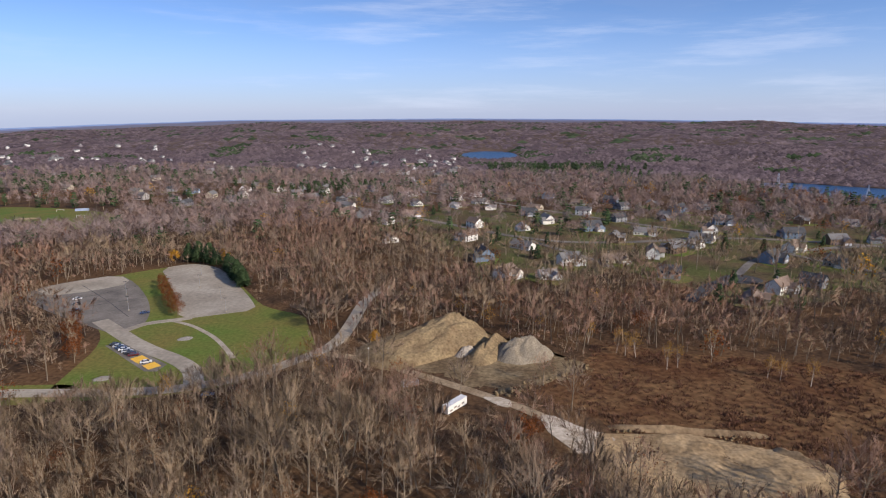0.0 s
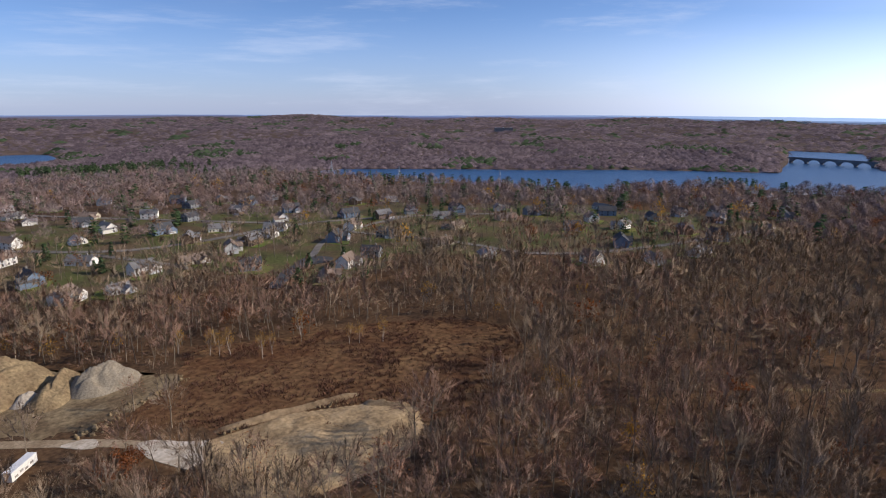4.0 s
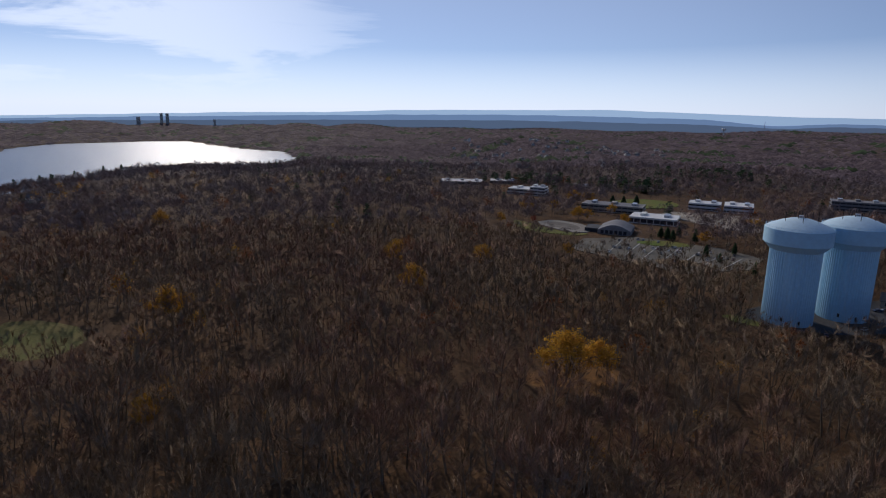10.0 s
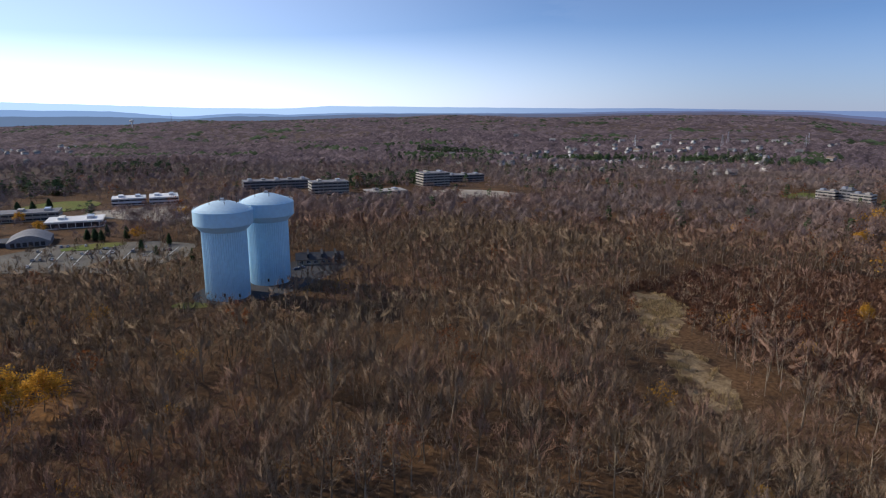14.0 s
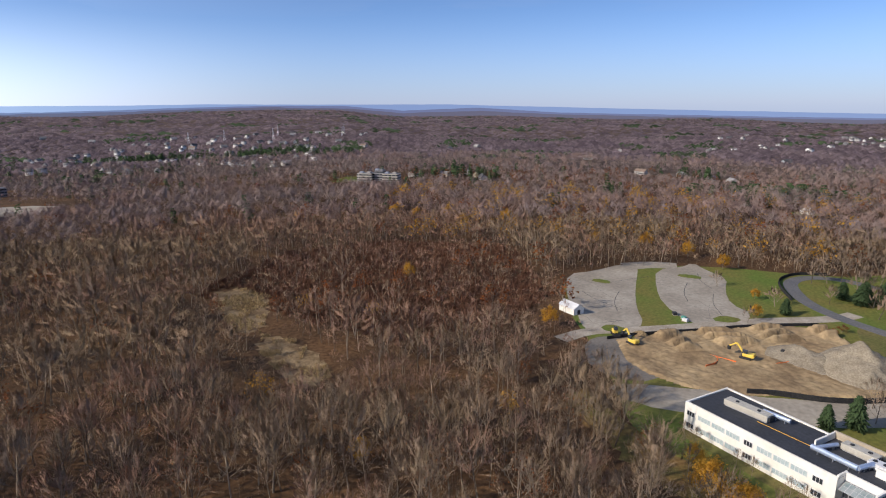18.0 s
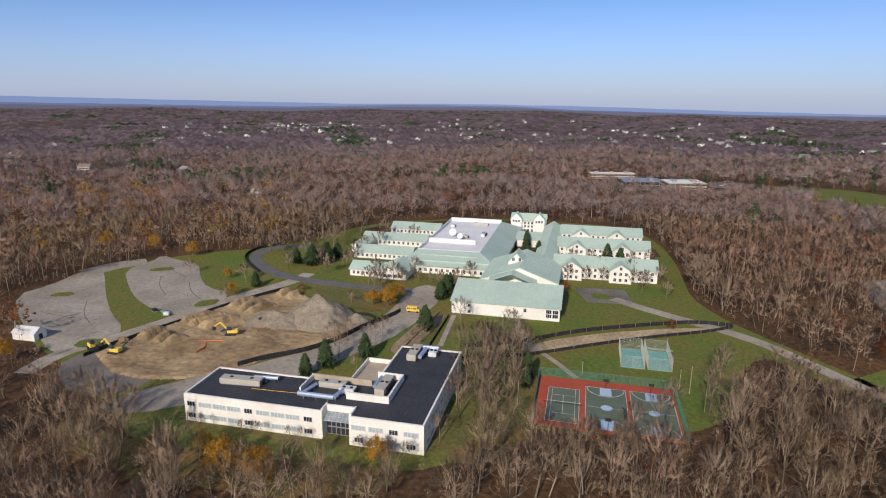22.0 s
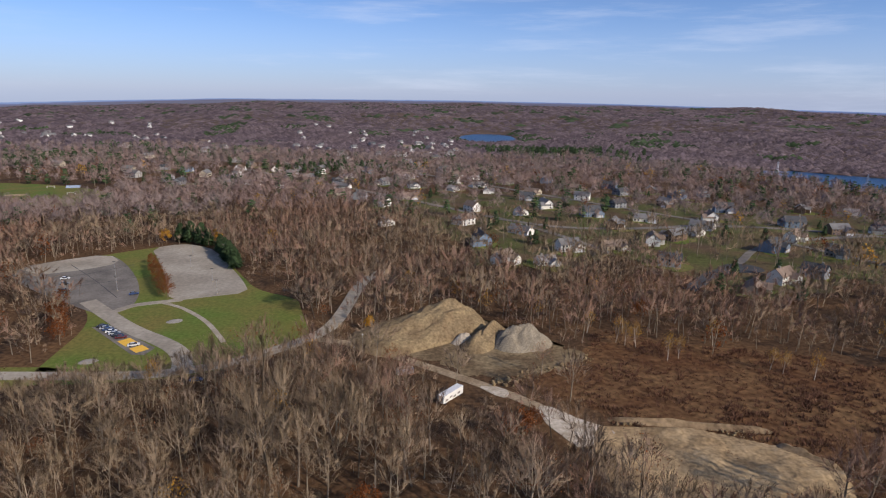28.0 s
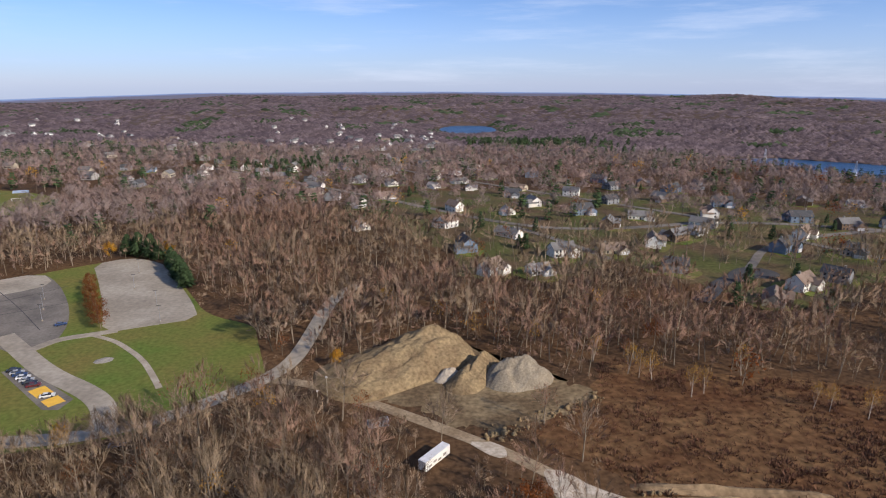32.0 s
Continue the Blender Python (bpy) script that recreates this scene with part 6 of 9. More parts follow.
def mesh_fence(name, pts, h, label, rows=9, gap=3.0, m=None):
    """A chain-link fence: posts, rails and a lattice of wires."""
    f = thing(name, K.copy(), label, "fence")
    for (x0, y0), (x1, y1) in zip(pts[:-1], pts[1:]):
        d = Vector((x1 - x0, y1 - y0))
        n = max(1, round(d.length / gap))
        for i in range(n + 1):
            p = Vector((x0, y0)) + d * i / n
            bm = bmesh.new()
            cyl(bm, 0.05, 0.05, 0, h, 6, None, p.x, p.y)
            part("post", bm, m or M_CHAIN, f)
        for z in (0.1, h):
            bm = bmesh.new()
            rod(bm, (x0, y0, z), (x1, y1, z), 0.035, 5)
            part("rail", bm, m or M_CHAIN, f)
        bm = bmesh.new()
        k = int(d.length / 0.3)
        for i in range(k):
            p = Vector((x0, y0)) + d * (i + 0.5) / k
            rod(bm, (p.x, p.y, 0.1), (p.x, p.y, h), 0.022, 3)
        for j in range(rows):
            z = 0.1 + (h - 0.1) * (j + 0.5) / rows
            rod(bm, (x0, y0, z), (x1, y1, z), 0.022, 3)
        part("netting", bm, m or M_CHAIN, f)
    return f


mesh_fence("court_fence", [(22.5, -94.5), (22.5, -57.5), (70, -57.5), (70, -94.5)], 3.2, "green chain-link fence round ball courts")
for u0 in (52.5, 62.5):
    cage = mesh_fence("batting_cage", [(u0, -43), (u0, -24), (u0 + 8.8, -24), (u0 + 8.8, -43), (u0, -43)], 5.0, "tall pale netted batting cage on the lawn", 9, 4.5, M_CAGE_NET)
    part("floor", one_box(u0 + 0.2, u0 + 8.6, -42.8, -24.2, 0.0, 0.16), M_CAGE_FLOOR, cage, "teal painted floor")
    for a, b in ((u0, -43), (u0 + 8.8, -43), (u0, -24), (u0 + 8.8, -24)):
        bm = bmesh.new()
        cyl(bm, 0.09, 0.07, 0, 6.5, 8, None, a, b)
        part("mast", bm, M_TAN, cage)
for u, v, h in ((17, -82, 9), (75, -60, 11), (78, -72, 11), (72, -57, 8), (38, -54, 6)):
    t = thing("lamp_post", K @ pose(u, v, 0), "slender pole lamp beside the ball courts", "lamp post", "lamp posts")
    bm = bmesh.new()
    cyl(bm, 0.11, 0.07, 0, h, 8)
    part("pole", bm, M_TAN, t)
    part("lamp_head", one_box(-0.35, 0.35, -0.2, 0.2, h, h + 0.18, bevel=0.04), M_DARK, t)

# ---- north lawn, car parks and roads ----
sheet("lawn", NORTH, 0.03, M_LAWN, "bright green mown lawn round the car parks", "lawn")
LOT_A = [(-246, 340), (-235, 356), (-213, 373), (-193, 354), (-173, 327), (-161, 307), (-154, 291), (-151, 277), (-157, 266), (-172, 275), (-190, 286), (-215, 302), (-240, 322)]
LOT_B = [(-194, 389), (-180, 402), (-166, 398), (-151, 386), (-127, 347), (-113, 324), (-103, 304), (-123, 295), (-137, 288), (-152, 318), (-176, 360)]
sheet("pavement", LOT_A, 0.08, M_ASPHALT, "patched dark grey asphalt car park", "car park", 1)
sheet("pavement", [(-236, 354), (-213, 373), (-195, 354), (-208, 338), (-228, 326), (-244, 338)], 0.1, M_ASPHALT_PALE, "pale strip of car park asphalt", "car park", 1)
sheet("pavement", LOT_B, 0.08, M_ASPHALT_PALE, "pale empty asphalt car park", "car park", 1)
ribbon("road", [(-176, 286), (-166, 277), (-156, 268), (-145, 258), (-132, 248), (-119, 240), (-109, 232), (-103, 224), (-99, 214)], 7.6, 0.11, M_ASPHALT_PALE, "pale curving car park road")
ribbon("road", [(-156, 272), (-152, 281), (-147, 284), (-140, 287), (-132, 291)], 4.5, 0.13, M_ASPHALT_PALE, "pale connecting lane")
ribbon("footpath", [(-142, 287), (-133, 283), (-125, 278), (-109, 263), (-99, 249), (-93, 240)], 2.2, 0.1, M_CONCRETE, "pale footpath curving over a lawn", "path")
for a, b in (((-222, 348), (-165, 292)), ((-210, 322), (-186, 350)), ((-196, 308), (-172, 326))):
    ribbon("crack_seam", [a, ((a[0] + b[0]) / 2 + 1.5, (a[1] + b[1]) / 2), b], 0.35, 0.12, M_ASPHALT_DARK, "dark tarred crack seam in old asphalt", "seam", 0.02)
ribbon("road", MAIN_ROAD, 6.6, 0.12, M_ASPHALT_PALE, "pale weathered two-lane asphalt road")
ribbon("dirt_track", TRACK, 4.4, 0.1, M_TRACK, "rutted pale dirt track", "track")
for pts in SLABS:
    sheet("concrete_apron", pts, 0.16, M_SLAB, "broken pale concrete slab strip", "slab", 1, 1.2)
sheet("dirt_clearing", DIRT, 0.05, M_CLEARED, "bare olive-brown earth clearing with wheel marks", "dirt", 4, 5.0)
rough_field("sand_flat", SANDFLAT, 1.1, 1.1, M_SANDFLAT, "bare lumpy sandy ground with tufts", 5.0)
rough_field("garden_ground", YARDS, 14.0, 0.25, M_YARD, "green garden grass and fallen leaves between houses", 8.0, 0.15)
sheet("meadow", MEADOW, 0.02, M_MEADOW, "red-brown dead meadow scrub", "meadow", rough_edge=3)
sheet("clearing", CLEARING, 0.05, M_LAWN_DRY, "small green grass clearing in the woods", "lawn", rough_edge=2)
ribbon("trail", TRAIL_A, 2.2, 0.06, M_TRAIL, "tan grassy woodland trail", "path")
ribbon("trail", TRAIL_B, 2.8, 0.06, M_TRAIL, "tan grassy woodland trail", "path")
sheet("playing_field", SOCCER, 0.1, M_LAWN, "green playing field with a worn infield", "playing field")
heap("earth_mound", -13, 255, 31, 17, 12.0, 36, M_SPOIL, "huge ramped heap of tan earth with a steep head", 11.0, 0.62, 0.62, 60, 0.6, 0.75)
heap("earth_mound", 15, 247, 15, 7, 6.6, 58, M_SPOIL, "gullied brown earth heap", 15.0, 0.55, 0.8, 40, 0.7, 0.5)
heap("gravel_mound", 30, 245, 13, 9.5, 8.0, 15, M_GRAVEL, "pale grey gravel heap", 19.0, 0.2, 0.8, 34)
heap("rubble_mound", 6, 246, 6, 4, 3.2, 30, M_CONCRETE, "small heap of broken pale rubble", 23.0, 0.1, 0.8)


def clod_bank(line, n, spread, big, label):
    """A tumbled bank of angular clods along a line, as one mesh."""
    p = chaikin(line, 2, False)
    V, F = [], []
    for k in range(n):
        u = rng.uniform(0, len(p) - 1.001)
        q = p[int(u)].lerp(p[int(u) + 1], u % 1)
        c = np.array([q.x, q.y, 0]) + rng.normal(0, spread, 3) * np.array([1, 1, 0])
        r = big * (0.25 + 0.75 * rng.random() ** 2) * math.exp(-0.2 * math.hypot(c[0] - q.x, c[1] - q.y))
        c[2] = ground_z(c[0], c[1]) + r * rng.uniform(0.1, 0.55)
        o = len(V)
        for z, m, h in ((-0.6, 5, 0.8), (0.35, 5, 0.85)):
            for j in range(m):
                t = 2 * math.pi * (j + rng.uniform(-0.3, 0.3)) / m
                V.append(c + r * np.array([math.cos(t) * h, math.sin(t) * h, z]) * rng.uniform(0.75, 1.25))
        V.append(c + np.array([rng.uniform(-0.3, 0.3) * r, rng.uniform(-0.3, 0.3) * r, r * rng.uniform(0.7, 1.0)]))
        for j in range(5):
            i = (j + 1) % 5
            F += [(o + j, o + i, o + 5 + i), (o + j, o + 5 + i, o + 5 + j), (o + 5 + j, o + 5 + i, o + 10)]
    return np_mesh("earth_bank", V, F, [M_SPOIL], None, label, "earth bank", "stuff")


clod_bank([(17, 208), (24, 212), (31, 216), (37, 221), (45, 224), (55, 232)], 130, 2.1, 1.5, "tumbled bank of broken earth clods")
clod_bank([(54, 182), (66, 183), (78, 182), (92, 177)], 120, 1.4, 1.0, "low tumbled row of clods at the meadow edge")
heap("earth_mound", 76, 182, 26, 2.2, 1.5, -6, M_EARTH, "low sandy berm at the meadow edge", 33.0, 0.7, 0.8)
heap("earth_mound", 104, 165, 9, 2.6, 2.0, -48, M_EARTH, "low sandy berm at the meadow edge", 35.0, 0.6, 0.8)

t = thing("shipping_container", pose(0.5, 196, 0.15, 0, 0, 52), "white box trailer body with smeared paint", "container")
bm = bmesh.new()
box(bm, -5.4, 5.4, -1.3, 1.3, 0.5, 3.2)
part("body", bm, M_WHITE, t)
RIB = shape("rib", one_box(-0.08, 0.08, -1.36, 1.36, 0.6, 3.1), M_WHITE)
for i in range(17):
    piece("rib", RIB, pose(-4.9 + i * 0.61, 0, 0), t)
part("roof", one_box(-5.4, 5.4, -1.3, 1.3, 3.2, 3.26), M_WHITE_METAL, t)
for i, z in ((-3.6, 1.4), (-1.4, 1.8), (0.6, 1.3), (2.9, 1.7)):
    part("paint_smear", one_box(i - 0.7, i + 0.7, -1.39, -1.362, z - 0.35, z + 0.35), M_STONE, t)
for x in (-4, 4):
    part("skid", one_box(x - 0.3, x + 0.3, -1.2, 1.2, -0.1, 0.5), M_DARK, t)
part("door", one_box(5.4, 5.48, -1.2, 1.2, 0.6, 3.1), M_WHITE_METAL, t)
t = thing("dumpster", pose(-16.5, 215, 0.1, 0, 0, 18), "grey steel skip with rusted rim", "dumpster")
bm = bmesh.new()
box(bm, -3.2, 3.2, -1.2, 1.2, 0, 2.0)
for x in (-2.4, -0.8, 0.8, 2.4):
    box(bm, x - 0.1, x + 0.1, -1.3, 1.3, 0, 2.0)
part("body", bm, M_STEEL, t)
part("load", one_box(-3.0, 3.0, -1.05, 1.05, 2.0, 2.15), M_GRAVEL, t, "heaped grey rubble load")
for x, y, h in ((-34, 229, 9), (-38, 233, 2)):
    t = thing("lamp_post", pose(x, y, 0), "pale pole with a lamp beside the track", "lamp post", "lamp posts")
    bm = bmesh.new()
    cyl(bm, 0.14, 0.09, 0, h, 8)
    part("pole", bm, M_TAN, t)
    part("lamp_head", one_box(-0.3, 0.3, -0.25, 0.25, h, h + 0.45), M_WHITE, t)
# yellow bays and cars
sheet("pavement", [(-155, 253), (-148, 256), (-118, 233), (-119, 226), (-124, 226)], 0.1, M_ASPHALT, "grey asphalt of a row of bays", "car park", 0)
D_ROW = Vector((13, -10.6)).normalized()
ANG_ROW = math.degrees(math.atan2(D_ROW.y, D_ROW.x))
bays = thing("painted_bay", pose(-128, 235, 0.1, 0, 0, ANG_ROW), "row of solid yellow painted parking bays", "parking bay", kind="structure")
part("paint", one_box(-8.5, -0.6, -2.6, 2.6, 0.0, 0.03), M_YELLOW_PAINT, bays)
part("paint", one_box(2.4, 8.6, -2.6, 2.6, 0.0, 0.03), M_YELLOW_PAINT, bays)


def car_paint(name, c):
    return mat(name, c, rough=0.3, scale=0.5, fine=3.0, fine_amt=0.04, spec=0.6)


CAR_COLOURS = [("black", car_paint("black_car_paint", (0.015, 0.016, 0.02))), ("silver", car_paint("silver_car_paint", (0.42, 0.43, 0.45))), ("dark blue", car_paint("blue_car_paint", (0.02, 0.05, 0.14))),
               ("white", car_paint("white_car_paint", (0.75, 0.75, 0.74))), ("dark red", car_paint("red_car_paint", (0.14, 0.02, 0.02))), ("grey", car_paint("grey_car_paint", (0.12, 0.125, 0.13)))]


def car_protos():
    out = []
    for cname, paint in CAR_COLOURS:
        t = thing("car", pose(0, 0, -50), cname + " saloon car parked on asphalt", "car", "parked cars")
        bm = bmesh.new()
        prof = [(-2.25, 0.35), (2.25, 0.35), (2.3, 0.7), (1.3, 0.88), (-1.7, 0.95), (-2.28, 0.8)]
        a, b = [bm.verts.new((x, -0.88, z)) for x, z in prof], [bm.verts.new((x, 0.88, z)) for x, z in prof]
        bm.faces.new(a)
        bm.faces.new(b[::-1])
        for i in range(6):
            bm.faces.new((a[i], b[i], b[(i + 1) % 6], a[(i + 1) % 6]))
        bmesh.ops.recalc_face_normals(bm, faces=bm.faces[:])
        part("body", bm, paint, t)
        bm = bmesh.new()
        lo, hi = ((-1.75, 1.2), 0.82, 0.9), ((-1.1, 0.35), 0.66, 1.42)
        vs = []
        for (x0, x1), y, z in (lo, hi):
            vs.append([bm.verts.new(p) for p in ((x0, -y, z), (x1, -y, z), (x1, y, z), (x0, y, z))])
        bm.faces.new(vs[1])
        for i in range(4):
            bm.faces.new((vs[0][i], vs[0][(i + 1) % 4], vs[1][(i + 1) % 4], vs[1][i]))
        bmesh.ops.recalc_face_normals(bm, faces=bm.faces[:])
        part("glasshouse", bm, M_GLASS, t)
        part("roof", one_box(-1.12, 0.36, -0.66, 0.66, 1.40, 1.45, bevel=0.02), paint, t)
        for sx in (-1.4, 1.4):
            for sy in (-0.8, 0.8):
                bm = bmesh.new()
                cyl(bm, 0.33, 0.33, -0.11, 0.11, 12, pose(sx, sy, 0.33, 90))
                part("wheel", bm, M_DARK, t)
        for sy in (-0.6, 0.6):
            part("headlight", one_box(2.24, 2.3, sy - 0.18, sy + 0.18, 0.6, 0.74), M_WHITE_METAL, t)
        out.append(t)
    return out


CARS = car_protos()
used = set()


def park(i, x, y, turn, z=0.12):
    m = pose(x, y, z + ground_z(x, y), 0, 0, turn)
    c = CARS[i % len(CARS)]
    if i % len(CARS) in used:
        return copy_thing(c, m)
    used.add(i % len(CARS))
    c.matrix_world = m
    return c


for k, s in enumerate((-29, -26, -23.2, -20.2, -17, -13.8, -10.8)):
    p = Vector((-128, 235)) + D_ROW * s
    park((0, 1, 2, 3, 1, 0, 4)[k], p.x, p.y, ANG_ROW + 62)
p = Vector((-128, 235)) + D_ROW * 0.9
park(3, p.x, p.y, ANG_ROW + 62)
for k, (x, y, a) in enumerate(((-208, 320, 20), (-196, 300, 20), (-159, 297, 30), (-203, 311, 20), (-90, 205, 10))):
    park((3, 0, 2, 5, 2)[k], x, y, a)
# lot details
for a, b in (((-206, 352), (-176, 305)), ((-196, 345), (-168, 300))):
    d = Vector((b[0] - a[0], b[1] - a[1]))
    for i in range(10):
        p = Vector(a) + d * i / 9
        part("bay_line", one_box(-2.4, 2.4, -0.06, 0.06, 0.08, 0.1, pose(p.x, p.y, 0, 0, 0, math.degrees(math.atan2(d.y, d.x)) + 90)), M_LINE, bays)
for i, (x, y) in enumerate(((-186, 330), (-178, 316), (-170, 302), (-150, 345), (-128, 320), (-160, 372), (-118, 300))):
    t = thing("lamp_post", pose(x, y, 0.08), "slim grey car park lamp post", "lamp post", "lamp posts")
    bm = bmesh.new()
    cyl(bm, 0.1, 0.06, 0, 7.5, 8)
    part("pole", bm, M_STEEL, t)
    bm = bmesh.new()
    box(bm, -0.9, 0.9, -0.15, 0.15, 7.5, 7.65)
    part("lamp_head", bm, M_DARK, t)
    bm = bmesh.new()
    cyl(bm, 0.35, 0.35, 0, 0.6, 10)
    part("base", bm, M_CONCRETE, t)
for x, y in ((-123, 262), (-137, 219)):
    heap("stone_mound", x, y, 3.6, 2.6, 0.8, 20, M_STONE, "low heap of grey stones on a lawn", x * 0.1)
# west car park: white tent trailer, truck, school bus
t = thing("site_trailer", pose(-284, -92, 0.1, 0, 0, 60), "white gable-roofed site shelter at a car park edge", "site shelter")
part("wall", gable_wall(-5.5, 5.5, -3.2, 3.2, 3.2, 5.2, "u"), M_WHITE, t)
part("roof", gable_roof(-5.5, 5.5, -3.2, 3.2, 3.2, 5.2, "u", 0.3, 0.12, False), M_WHITE_METAL, t)
part("door", one_box(5.5, 5.58, -0.9, 0.9, 0, 2.4), M_DARK, t)
for i, (x, y, c) in enumerate(((-304, -46, M_DARK), (-300, -41, M_CHAIN), (-297, -40, M_WHITE_METAL))):
    t = thing("site_crate", pose(x, y, 0.1, 0, 0, 30 + 20 * i), "covered pallet of building supplies by a car park", "crate", "supplies")
    part("pallet", one_box(-1.4, 1.4, -1.0, 1.0, 0, 0.2), M_TAN, t)
    part("cover", one_box(-1.3, 1.3, -0.9, 0.9, 0.2, 1.5, bevel=0.15), c, t)
t = thing("school_bus", pose(-268, 72, 0.15, 0, 0, 60), "small yellow school bus on the drive", "bus")
bm = bmesh.new()
box(bm, -3.2, 2.0, -1.15, 1.15, 0.5, 2.9, bevel=0.2)
box(bm, 2.0, 3.2, -1.0, 1.0, 0.5, 1.6, bevel=0.15)
part("body", bm, M_MACHINE, t)
for s in (-1, 1):
    for i in range(5):
        part("window", one_box(-2.8 + i * 0.9, -2.1 + i * 0.9, s * 1.16 - 0.02, s * 1.16 + 0.02, 1.7, 2.4), M_GLASS, t)
part("windscreen", one_box(2.0, 2.05, -0.95, 0.95, 1.7, 2.5), M_GLASS, t)
for sx in (-2.0, 2.2):
    for sy in (-1.0, 1.0):
        bm = bmesh.new()
        cyl(bm, 0.45, 0.45, -0.15, 0.15, 12, pose(sx, sy, 0.4, 90))
        part("wheel", bm, M_DARK, t)


# ---- water towers ----
def revolve(profile, n=64):
    bm = bmesh.new()
    rings = []
    for r, z in profile:
        rings.append([bm.verts.new((r * math.cos(2 * math.pi * i / n), r * math.sin(2 * math.pi * i / n), z)) for i in range(n)] if r > 0.01 else [bm.verts.new((0, 0, z))])
    for a, b in zip(rings[:-1], rings[1:]):
        for i in range(n):
            j = (i + 1) % n
            if len(b) == 1:
                bm.faces.new((a[i], a[j], b[0]))
            elif len(a) == 1:
                bm.faces.new((a[0], b[j], b[i]))
            else:
                bm.faces.new((a[i], a[j], b[j], b[i]))
    bmesh.ops.recalc_face_normals(bm, faces=bm.faces[:])
    return bm


for cx, cy, dz in ((-0.7, -342, 0.0), (-25, -365, 0.0)):
    t = thing("water_tower", pose(cx, cy, dz), "tall pale blue steel water tower with wider domed head", "water tower", "water towers")
    ribs = bmesh.new()
    N = 60
    pts = []
    for i in range(N * 2):
        a = math.pi * i / N
        r = 11.45 + (0.3 if i % 2 else 0.0)
        pts.append((r * math.cos(a), r * math.sin(a)))
    lo, hi = [ribs.verts.new((x, y, -1)) for x, y in pts], [ribs.verts.new((x, y, 37.6)) for x, y in pts]
    for i in range(len(pts)):
        j = (i + 1) % len(pts)
        ribs.faces.new((lo[i], lo[j], hi[j], hi[i]))
    part("shaft", ribs, M_TOWER, t, "ribbed pale blue steel shaft")
    part("collar", revolve([(11.4, 36.8), (12.4, 37.4), (15.0, 40.2)]), M_TOWER, t)
    part("head", revolve([(15.0, 40.2), (15.3, 40.4), (15.3, 47.7), (15.0, 47.9)], 96), M_TOWER, t)
    part("dome", revolve([(15.0, 47.9), (12.5, 49.3), (9.0, 50.8), (5.0, 52.1), (2.0, 52.7), (0, 52.8)]), M_TOWER_CAP, t, "paler blue domed cap", smooth=True)
    bm = bmesh.new()
    for i in range(36):
        a = 2 * math.pi * i / 36
        rod(bm, (14.8 * math.cos(a), 14.8 * math.sin(a), 47.7), (14.8 * math.cos(a), 14.8 * math.sin(a), 48.9), 0.05, 4)
        b = a + 2 * math.pi / 36
        for z in (48.4, 48.9):
            rod(bm, (14.8 * math.cos(a), 14.8 * math.sin(a), z), (14.8 * math.cos(b), 14.8 * math.sin(b), z), 0.04, 4)
    part("railing", bm, M_TOWER, t)
    bm = bmesh.new()
    cyl(bm, 1.2, 1.2, 52.8, 53.8, 16)
    part("vent", bm, M_STEEL, t)
    for k in range(11):
        a = k * 0.57
        bm = bmesh.new()
        rod(bm, ((2.6 + 5 * (k % 2)) * math.cos(a), (2.6 + 5 * (k % 2)) * math.sin(a), 51.2), ((2.6 + 5 * (k % 2)) * math.cos(a), (2.6 + 5 * (k % 2)) * math.sin(a), 54.8 + (k % 3) * 0.8), 0.14, 5)
        part("antenna", bm, M_DARK, t)
    for a, z in ((80, 3.5), (118, 2.5)):
        m = pose(11.6 * math.cos(radians(a)), 11.6 * math.sin(radians(a)), z, 0, 0, a)
        part("hatch", one_box(-0.1, 0.2, -0.45, 0.45, -0.9, 0.9, m), M_DARK, t)
    bm = bmesh.new()
    for s in (-0.3, 0.3):
        rod(bm, (11.75 * math.cos(2.0) + s, 11.75 * math.sin(2.0), 0), (11.75 * math.cos(2.0) + s, 11.75 * math.sin(2.0), 37), 0.05, 4)
    part("ladder", bm, M_TOWER, t)
sheet("pavement", TOWERPAD, 0.06, M_ASPHALT_DARK, "dark gritty yard round the water towers", "yard", rough_edge=2)
sheet("lawn", [(30, -328), (10, -322), (8, -330), (24, -338)], 0.1, M_LAWN, "scrap of green lawn by the towers", "lawn")
t = thing("pump_house", pose(-60, -402, 0, 0, 0, -8), "low pump house with dark stepped roof", "building")
w = part("wall", gable_wall(-15, 15, -8, 8, 3.6, 6.4, "u"), M_TAN, t)
part("roof", gable_roof(-15, 15, -8, 8, 3.6, 6.4, "u", 0.8), M_ROOF_BLACK, t)
for i in range(3):
    part("skylight_ridge", one_box(-11 + i * 9, -9.6 + i * 9, -7.5, 7.5, 4.6, 7.0), M_ROOF_BLACK, t)
for i in range(6):
    piece("window", WIN_WIDE, pose(12 - i * 4.6, 8.02, 1.0, 0, 0, 180), w)
for i, (x, y) in enumerate(((-46, -388), (-42, -385), (-34, -346), (-18, -326))):
    park(i + 1, x, y, 30 * i, 0.1)
t = thing("pale_tank", pose(-30, -394, 0), "slim white pressure tank in the yard", "tank")
bm = bmesh.new()
cyl(bm, 1.0, 1.0, 0, 6.5, 16)
part("shell", bm, M_WHITE, t)

